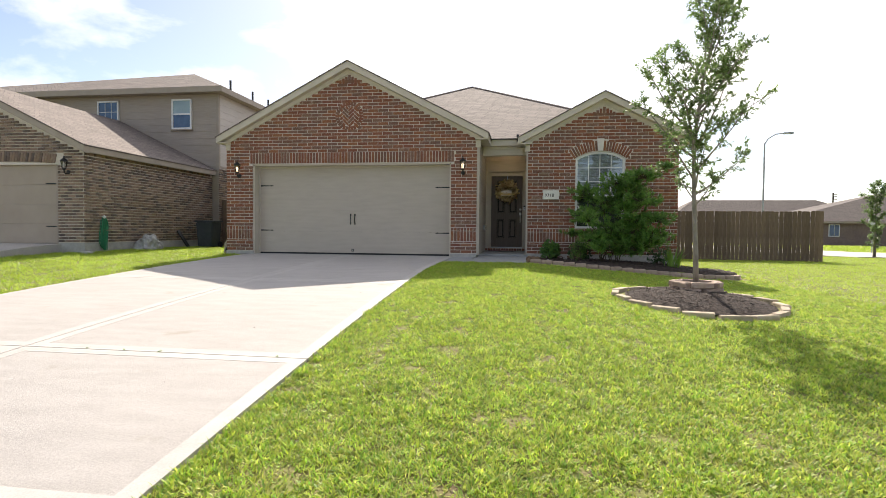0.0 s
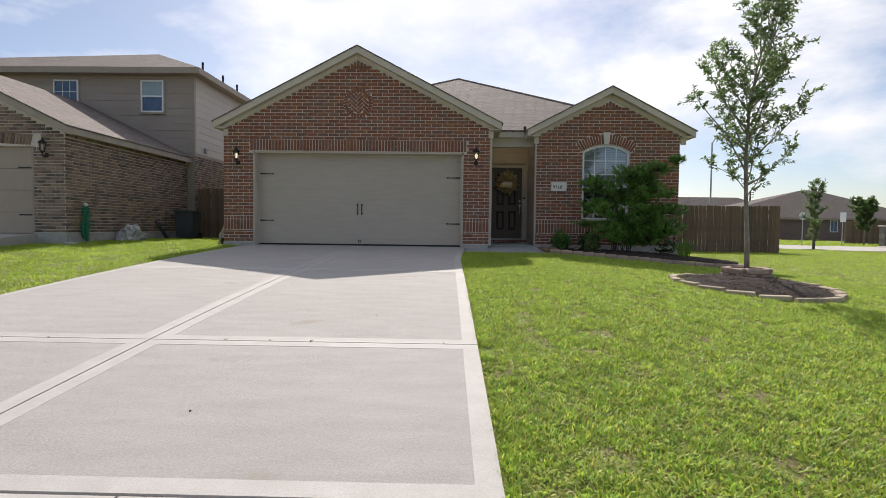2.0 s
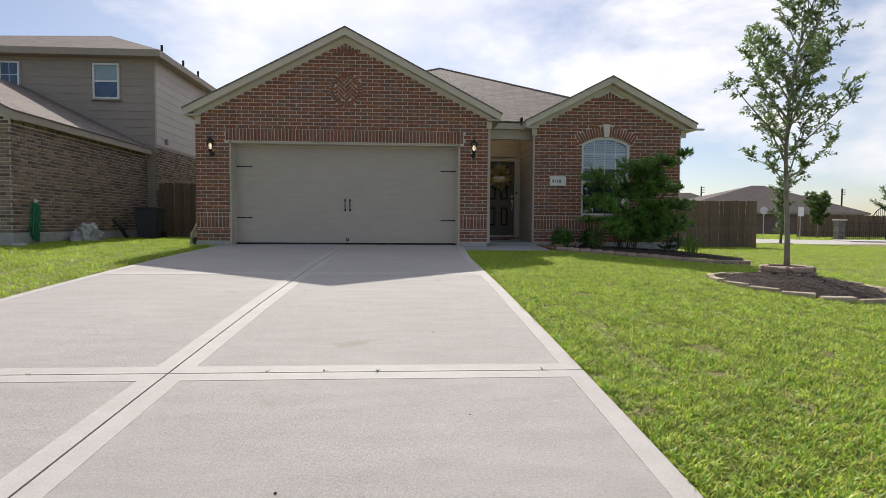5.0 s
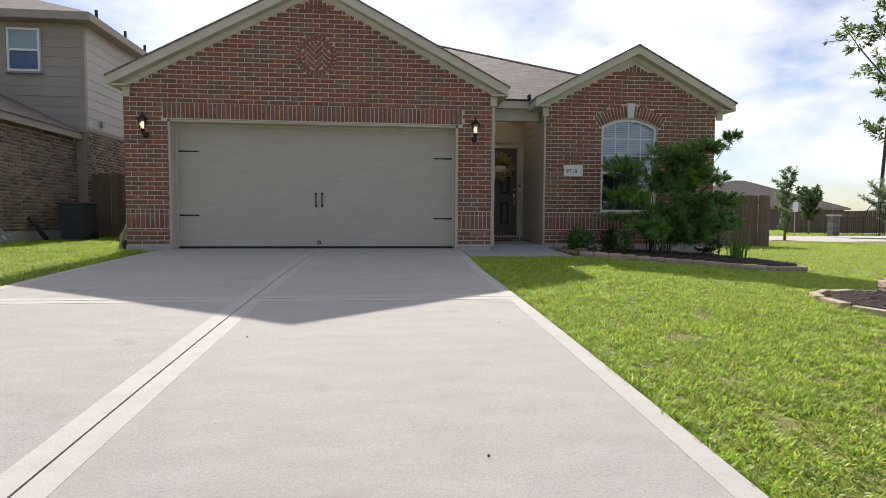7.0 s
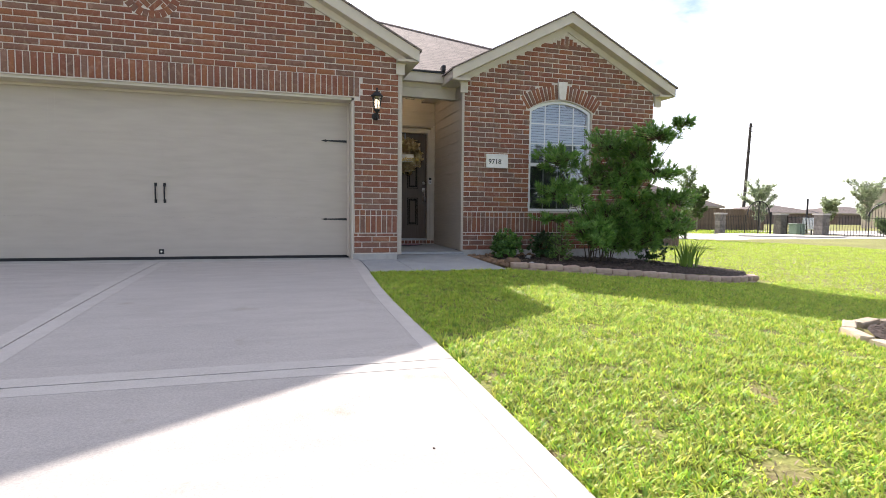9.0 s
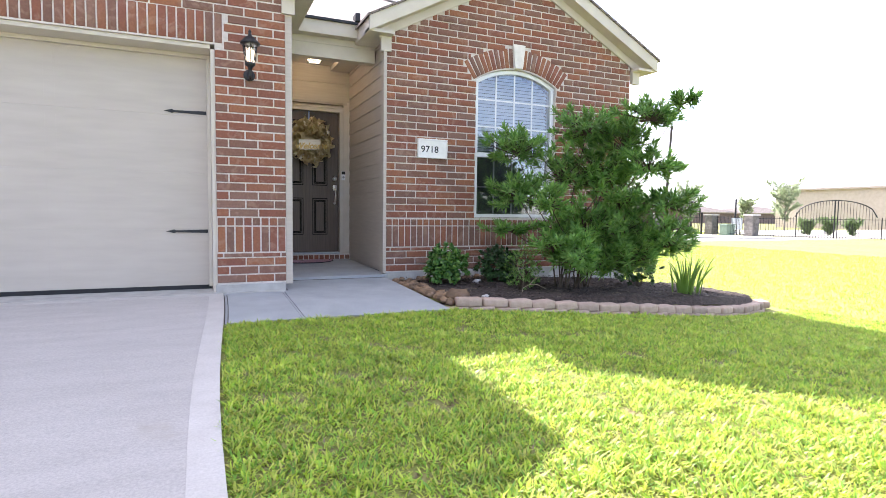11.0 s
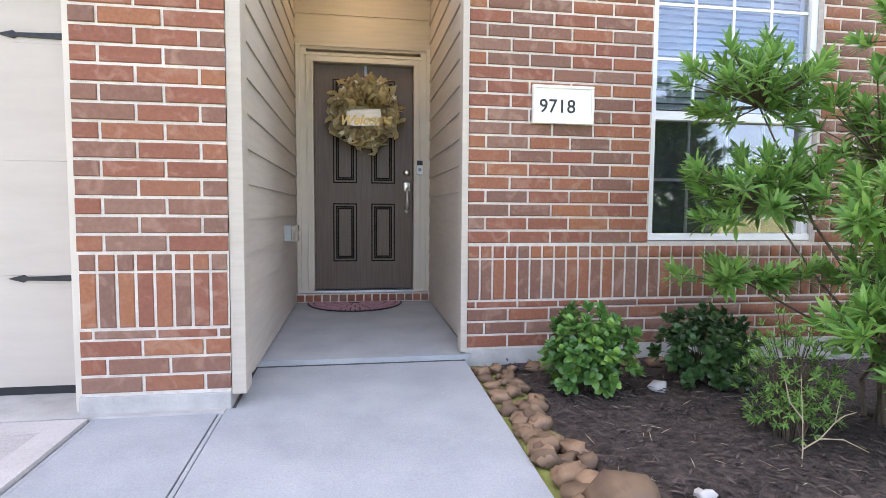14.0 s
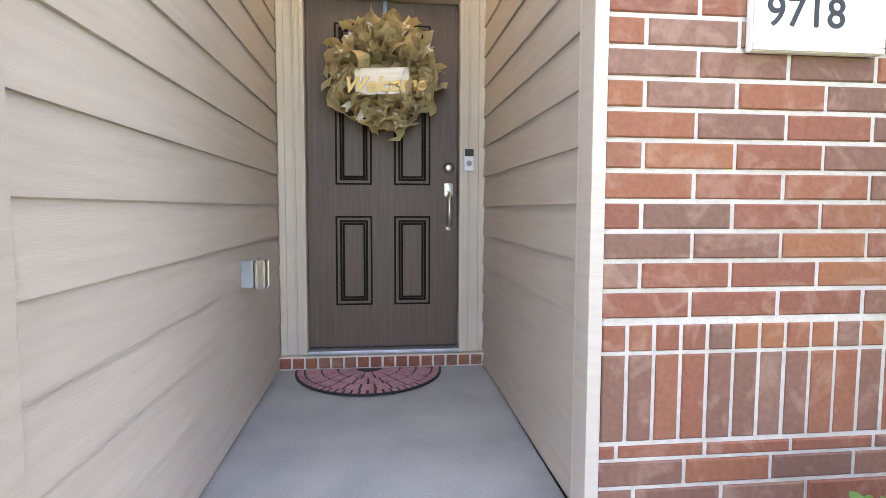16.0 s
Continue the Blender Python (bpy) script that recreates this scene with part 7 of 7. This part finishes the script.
def far_house(name, x0, x1, y0, y1, zb, eave, rise, label, windows, ridge=None, mat=None):
    """A distant single-storey house: brick walls, hip roof, fascia, framed windows in the front."""
    t = thing(name, ((x0 + x1) / 2, (y0 + y1) / 2, zb), label, "house")
    part("wall", boxed(x0, x1, y0, y1, zb, eave), mat or M_FAR_BRICK, t)
    o = 0.4
    bm = bmesh.new()
    c = [bm.verts.new(p) for p in ((x0 - o, y0 - o, eave), (x1 + o, y0 - o, eave), (x1 + o, y1 + o, eave), (x0 - o, y1 + o, eave))]
    h = min(x1 - x0, y1 - y0) / 2 + o
    if (x1 - x0) >= (y1 - y0):
        ra, rb = ridge or (x0 - o + h, x1 + o - h + 0.01)
        r = [bm.verts.new(p) for p in ((ra, (y0 + y1) / 2, eave + rise), (rb, (y0 + y1) / 2, eave + rise))]
        fs = ((c[0], c[1], r[1], r[0]), (c[1], c[2], r[1]), (c[2], c[3], r[0], r[1]), (c[3], c[0], r[0]))
    else:
        r = [bm.verts.new(p) for p in (((x0 + x1) / 2, y0 - o + h, eave + rise), ((x0 + x1) / 2, y1 + o - h + 0.01, eave + rise))]
        fs = ((c[0], c[1], r[0]), (c[1], c[2], r[1], r[0]), (c[2], c[3], r[1]), (c[3], c[0], r[0], r[1]))
    for f in fs + ((c[3], c[2], c[1], c[0]),):
        bm.faces.new(f)
    part("roof", bm, M_SHINGLE_FAR, t)
    bm = bmesh.new()
    box(bm, x0 - o, x1 + o, y0 - o - 0.02, y0 - o + 0.02, eave - 0.2, eave - 0.01)
    part("fascia", bm, M_TRIM_N, t)
    bm = boxed(x0 - o - 0.02, x0 - o + 0.02, y0 - o + 0.021, y1 + o, eave - 0.2, eave - 0.01)
    part("fascia", bm, M_TRIM_N, t)
    for a, b, p, q in windows:
        w = part("window", boxed(a, b, y0 - 0.03, y0 + 0.03, p, q), M_WHITE, t, "white-framed window")
        part("pane", boxed(a + 0.08, (a + b) / 2 - 0.03, y0 - 0.05, y0 - 0.031, p + 0.08, q - 0.08), M_FAR_SKY_GLASS, w)
        part("pane", boxed((a + b) / 2 + 0.03, b - 0.08, y0 - 0.05, y0 - 0.031, p + 0.08, q - 0.08), M_FAR_SKY_GLASS, w)
    return t


far_house("far_house", 29.3, 52.1, 46.4, 58.0, -0.5, 1.9, 3.35, "low brown brick house with a grey-brown hip roof across the street", [(42.2, 43.0, 0.4, 2.0 - 0.35), (49.0, 49.8, 0.6, 1.55), (34, 35, 0.4, 1.6)], (42.7, 44.1))
far_house("far_house", 22.0, 46.0, 58.5, 68.0, -0.5, 2.2, 2.75, "low roof of a house seen over the fence", [], (26.0, 40.8))
far_house("far_house", 78.0, 92.0, 66.0, 76.0, -0.5, 1.5, 1.35, "distant brown house with a hip roof", [])
far_house("far_house", 96.0, 112.0, 66.0, 78.0, -0.5, 1.5, 1.3, "distant brown house with a hip roof", [])
far_house("far_house", 62.0, 74.0, 68.0, 78.0, -0.5, 1.6, 1.6, "distant brown house with a hip roof", [])
far_house("community_building", 67.0, 95.0, 18.0, 40.5, -0.5, 4.1, 0.25, "pale tan flat-roofed building beyond the gates", [], mat=M_FAR_TAN)


def stone_pillar(x, y, z, w, h):
    t = thing("stone_pillar", (x, y, z), "square rough stone gate pillar with a pale cap", "pillar", "gate pillars")
    rng = random.Random(int(x * 10))
    for row in range(6):
        zz = z + row * h / 6
        cut = rng.uniform(0.3, 0.7)
        for a, b in ((0, cut), (cut, 1)):
            part("stone", boxed(x - w / 2 + w * a + 0.006, x - w / 2 + w * b - 0.006, y - w / 2, y + w / 2, zz + 0.006, zz + h / 6 - 0.006, bevel=0.02), M_STONE, t)
    part("core", boxed(x - w / 2 + 0.03, x + w / 2 - 0.03, y - w / 2 + 0.03, y + w / 2 - 0.03, z, z + h), M_STONE, t)
    part("cap", boxed(x - w / 2 - 0.06, x + w / 2 + 0.06, y - w / 2 - 0.06, y + w / 2 + 0.06, z + h, z + h + 0.1, bevel=0.02), M_BAND, t, "pale cast cap")


for x, y in ((33.2, 17.9), (34.1, 21.6), (29.1, 21.6)):
    stone_pillar(x, y, -0.5, 0.46 if x < 30 else 0.58, 1.3)


def iron_fence(a, b, h, arch=None):
    """Black railings between two places; arch: (from, to) shares along it that form arched gates."""
    a, b = Vector((*a, -0.48)), Vector((*b, -0.48))
    L = (b - a).length
    d = (b - a) / L
    t = thing("iron_fence", tuple(a), "black iron railing fence with arched gates by the street", "fence", "iron railings")
    n = int(L / 0.14)
    for z in (0.12, h - 0.12):
        part("rail", tube(bmesh.new(), [a + Vector((0, 0, z)), b + Vector((0, 0, z))], 0.018, 4), M_BLACK, t)
    for k in range(n + 1):
        s = k / n
        top = h
        if arch and arch[0] < s < arch[1]:
            u = (s - arch[0]) / (arch[1] - arch[0]) * 2 - 1
            top = h + 0.95 * math.sqrt(max(0, 1 - u * u))
        p = a + d * L * s
        part("bar", tube(bmesh.new(), [p + Vector((0, 0, 0.02)), p + Vector((0, 0, top))], 0.028 if k % 14 == 0 else 0.010, 4), M_BLACK, t)
    if arch:
        pts = []
        for u in np.linspace(-1, 1, 17):
            s = arch[0] + (u + 1) / 2 * (arch[1] - arch[0])
            pts.append(a + d * L * s + Vector((0, 0, h + 0.95 * math.sqrt(max(0, 1 - u * u)))))
        part("arch_rail", tube(bmesh.new(), pts, 0.03, 5), M_BLACK, t)
        m = a + d * L * (arch[0] + arch[1]) / 2
        part("gate_post", tube(bmesh.new(), [m, m + Vector((0, 0, h + 0.95))], 0.04, 5), M_BLACK, t)


iron_fence((29.5, 21.9), (33.7, 22.0), 1.25, (0.5, 0.98))
iron_fence((33.5, 17.7), (36.3, 12.0), 1.25, (0.3, 0.9))
iron_fence((34.3, 21.25), (33.4, 18.25), 1.25)
for x, y, h in ((36.4, 21.6, 2.45), (33.9, 22.2, 1.5)):
    tagged(put_mesh("gate_post", tube(bmesh.new(), [(x, y, -0.5), (x, y, h - 0.5)], 0.06, 8), M_BLACK, (x, y, -0.5)), "tall thin black steel post by the gates", "post")
box_t = thing("utility_box", (34.0, 20.3, -0.5), "pale green metal utility box on the island", "utility box")
part("cabinet", boxed(33.7, 34.4, 20.0, 20.6, -0.5, 0.18, bevel=0.04), M_BOX_GREEN, box_t)
part("lid", boxed(33.66, 34.44, 19.96, 20.64, 0.181, 0.25, bevel=0.03), M_BOX_GREEN, box_t)
panel = thing("notice_panel", (35.6, 20.9, -0.5), "white blank panel by the gates", "sign")
part("board", boxed(35.2, 36.2, 20.88, 20.92, -0.15, 0.65, bevel=0.01), M_SIGN_WHITE, panel)
part("leg", boxed(35.3, 35.36, 20.921, 20.96, -0.5, 0.5), M_BLACK, panel)
part("leg", boxed(36.04, 36.10, 20.921, 20.96, -0.5, 0.5), M_BLACK, panel)
picket_fence("wooden_fence", (32.6, 30.2), (40.4, 28.9), -0.5, 1.3, "distant weathered wooden fence behind the gates", M_WOOD, 4)


def utility_pole(x, y, h, lean, label, r=0.22):
    t = thing("utility_pole", (x, y, -0.5), label, "utility pole")
    part("shaft", tube(bmesh.new(), [(x, y, -0.6), (x + lean, y, -0.5 + h)], [r, r * 0.7], 8), M_POLE, t)
    for k, z in enumerate((0.97, 0.92, 0.87)):
        part("insulator", boxed(x + lean * z + 0.15, x + lean * z + 0.55, y - 0.05, y + 0.05, -0.5 + h * z - 0.05, -0.5 + h * z + 0.05), M_POLE, t)


utility_pole(89.0, 80.0, 19.5, 1.0, "tall dark leaning utility pole beyond the gates", 0.32)
utility_pole(48.7, 75.0, 7.2, 0.0, "distant dark utility pole over the roofs", 0.15)
utility_pole(68.6, 70.0, 6.75, 0.0, "distant dark utility pole over the roofs", 0.15)


def street_lamp(x, y):
    t = thing("street_lamp", (x, y, -0.45), "tall grey street lamp with a curved arm", "street lamp")
    part("pole", tube(bmesh.new(), [(x, y, -0.5), (x, y, 5.5)], [0.06, 0.04], 8), M_GALV, t)
    part("arm", tube(bmesh.new(), [(x, y, 5.45), (x + 0.18, y, 5.75), (x + 0.55, y, 5.98), (x + 0.95, y, 6.02)], [0.035, 0.03, 0.028, 0.025], 7), M_GALV, t)
    part("head", boxed(x + 0.92, x + 1.42, y - 0.09, y + 0.09, 5.97, 6.07, bevel=0.03), M_GALV, t)


street_lamp(17.1, 19.05)


def road_sign(x, y, top, shape, label):
    t = thing("road_sign", (x, y, -0.5), label, "road sign")
    part("post", tube(bmesh.new(), [(x, y, -0.6), (x, y, top + 0.25)], 0.028, 6), M_GALV, t)
    bm = bmesh.new()
    if shape == 8:
        prism(bm, [(x + 0.26 * math.cos(a), y - 0.04, top + 0.26 * math.sin(a)) for a in (math.pi / 8 + k * math.pi / 4 for k in range(8))], (0, 0.012, 0))
    else:
        prism(bm, [(x - 0.18, y - 0.04, top - 0.3), (x + 0.18, y - 0.04, top - 0.3), (x + 0.18, y - 0.04, top + 0.3), (x - 0.18, y - 0.04, top + 0.3)], (0, 0.012, 0))
    part("panel", bm, M_SIGN if shape == 8 else M_SIGN_WHITE, t)


road_sign(23.8, 21.3, 1.40, 8, "back of a grey octagonal road sign on a post")
road_sign(26.3, 21.4, 1.36, 4, "pale rectangular road sign on a post")


def simple_tree(name, x, y, z, h, r, seed, label, leaf=0.12, n=300, low=0.3, mat=None):
    rng = random.Random(seed)
    limbs = []
    for k in range(30):
        s = low + (0.97 - low) * k / 29
        limbs.append((s, k * 2.4, r * rng.uniform(0.6, 1.1) * (0.4 + math.sin(math.pi * (s - low) / (1.05 - low)) * 0.8), rng.uniform(0.5, 1.2)))
    leafy_tree(name, (x, y, z), [(x, y, z - 0.05), (x + 0.02, y, z + h * 0.35), (x, y, z + h * 0.7), (x + 0.05, y, z + h)], [0.018 * h + 0.01, 0.013 * h, 0.008 * h, 0.003], limbs, n, leaf, mat or M_LEAF_TREE, label, seed, dense=2.4)


simple_tree("street_tree", 19.4, 13.3, -0.45, 3.2, 0.58, 61, "small thin young tree with a sparse bare top", 0.06, 1100, 0.12)
tagged(put_mesh("mulch_patch", lathe(bmesh.new(), (19.4, 13.3, -0.44), [(0.7, 0.0), (0.5, 0.05), (0.1, 0.06)], 18), M_MULCH, (19.4, 13.3, -0.44)), "dark mulch patch round a small tree", "mulch bed", kind="structure")
simple_tree("street_tree", 30.4, 25.2, -0.5, 2.9, 1.0, 62, "round bushy young tree across the street", 0.085, 1900, 0.3)
simple_tree("street_tree", 38.5, 27.5, -0.5, 3.2, 1.5, 63, "bushy tree behind the gates", 0.10, 600, 0.2, M_LEAF_HAZE)
simple_tree("street_tree", 50.0, 27.5, -0.5, 3.6, 2.0, 64, "spreading tree by the tan building, haze painted into its leaves", 0.10, 600, 0.2, M_LEAF_HAZE)
simple_tree("street_tree", 74.0, 50.0, -0.5, 3.2, 1.8, 65, "distant round green tree on the skyline", 0.13, 550, 0.2, M_LEAF_HAZE)
simple_tree("street_tree", 84.0, 52.0, -0.5, 3.2, 1.6, 66, "distant round green tree on the skyline", 0.13, 550, 0.2, M_LEAF_HAZE)
for hx, hy in ((39.4, 18.6), (40.3, 17.7), (41.2, 16.8)):
    simple_tree("low_hedge", hx, hy, -0.48, 0.75, 0.75, int(hx * 10), "low clipped hedge behind the railings", 0.06, 1000, 0.05)

# ---------------------------------------------------------------- grass
def grass(name, n, area, length, width, seed, mat, label, keep, lean=0.7, bare=True):
    """Single bent blades over an area (x0, x1, y0, y1)."""
    g = np.random.default_rng(seed)
    x, y = g.uniform(area[0], area[1], n), g.uniform(area[2], area[3], n)
    patch = np.array([noise.noise((a * 3.4, b * 3.4, 5)) + 0.6 * noise.noise((a * 10, b * 10, 2)) + 0.5 * noise.noise((a * 24, b * 24, 8)) for a, b in zip(x, y)])
    ok = np.array([keep(a, b) for a, b in zip(x, y)]) & ((patch > -0.50 + 0.22 * g.uniform(-1, 1, n)) | (not bare))
    x, y, patch = x[ok], y[ok], patch[ok]
    n = len(x)
    z = np.array([ground_z(a, b) for a, b in zip(x, y)]) - 0.004
    th = g.uniform(0, 2 * math.pi, n)
    tilt = g.uniform(0.15, lean + 0.5, n)
    d = np.stack([np.cos(th) * tilt, np.sin(th) * tilt, np.ones(n)], 1)
    up = np.stack([-np.cos(th), -np.sin(th), np.full(n, 0.4)], 1)
    L = length * g.uniform(0.55, 1.25, n) * (1 + 0.55 * np.clip(patch, -0.6, 0.8))
    me = leaf_mesh(name, np.stack([x, y, z], 1), d, up, L, width * g.uniform(0.7, 1.3, n), mat, 0.35, 2)
    ob = new(name, me)
    return tagged(ob, label, "grass", kind="stuff")


def bed_front(x):
    return np.interp(x, [p[0] for p in BED[:-1]], [p[1] for p in BED[:-1]]) - 0.07


def right_lawn(x, y):
    if x < edge_right(y) + 0.015 + 0.04 * noise.noise((y * 4, 0, 0)) or y < -11.12:
        return False
    if y > WALK_Y - 0.02 and x < WALK_X1 + 0.02:
        return False
    if y > -1.45 and 4.3 < x < 9.0 and y > bed_front(x):
        return False
    return math.hypot(x - RING_C[0], y - RING_C[1]) > RING_R + 0.05


def left_lawn(x, y):
    return -6.93 < x < edge_left(y) - 0.03 and not (x < NX and y > NY)


grass("lawn_grass", 560000, (2.44, 9.2, -11.25, -1.2), 0.043, 0.0088, 1, M_GRASS, "short bright green lawn grass with dry patches", right_lawn, 0.95)
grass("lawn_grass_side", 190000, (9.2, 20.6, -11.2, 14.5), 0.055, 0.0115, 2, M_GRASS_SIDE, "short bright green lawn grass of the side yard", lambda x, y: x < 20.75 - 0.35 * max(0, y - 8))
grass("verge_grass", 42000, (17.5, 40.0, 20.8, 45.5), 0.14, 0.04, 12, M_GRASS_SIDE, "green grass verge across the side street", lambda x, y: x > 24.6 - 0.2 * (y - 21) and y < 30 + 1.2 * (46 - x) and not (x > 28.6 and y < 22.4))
grass("lawn_grass_side_near", 16000, (7.95, 9.2, -1.6, 8.0), 0.07, 0.010, 6, M_GRASS, "short bright green lawn grass beside the house", lambda x, y: x > 9.02 or y > 0.72)
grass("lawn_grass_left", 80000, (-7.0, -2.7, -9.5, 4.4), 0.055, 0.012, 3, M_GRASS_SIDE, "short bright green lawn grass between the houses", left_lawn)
grass("dry_grass", 40000, (2.44, 9.2, -11.25, -1.2), 0.05, 0.007, 4, M_DRY, "dry brown thatch between the grass", lambda x, y: right_lawn(x, y) and noise.noise((x * 3.4, y * 3.4, 5)) + 0.6 * noise.noise((x * 10, y * 10, 2)) + 0.5 * noise.noise((x * 24, y * 24, 8)) < -0.45, 1.2, False)
grass("lawn_edge_grass", 14000, (2.44, 2.72, -11.1, -1.3), 0.06, 0.008, 5, M_GRASS, "grass blades leaning over the driveway edge", lambda x, y: edge_right(y) + 0.005 < x < edge_right(y) + 0.08, 1.0)
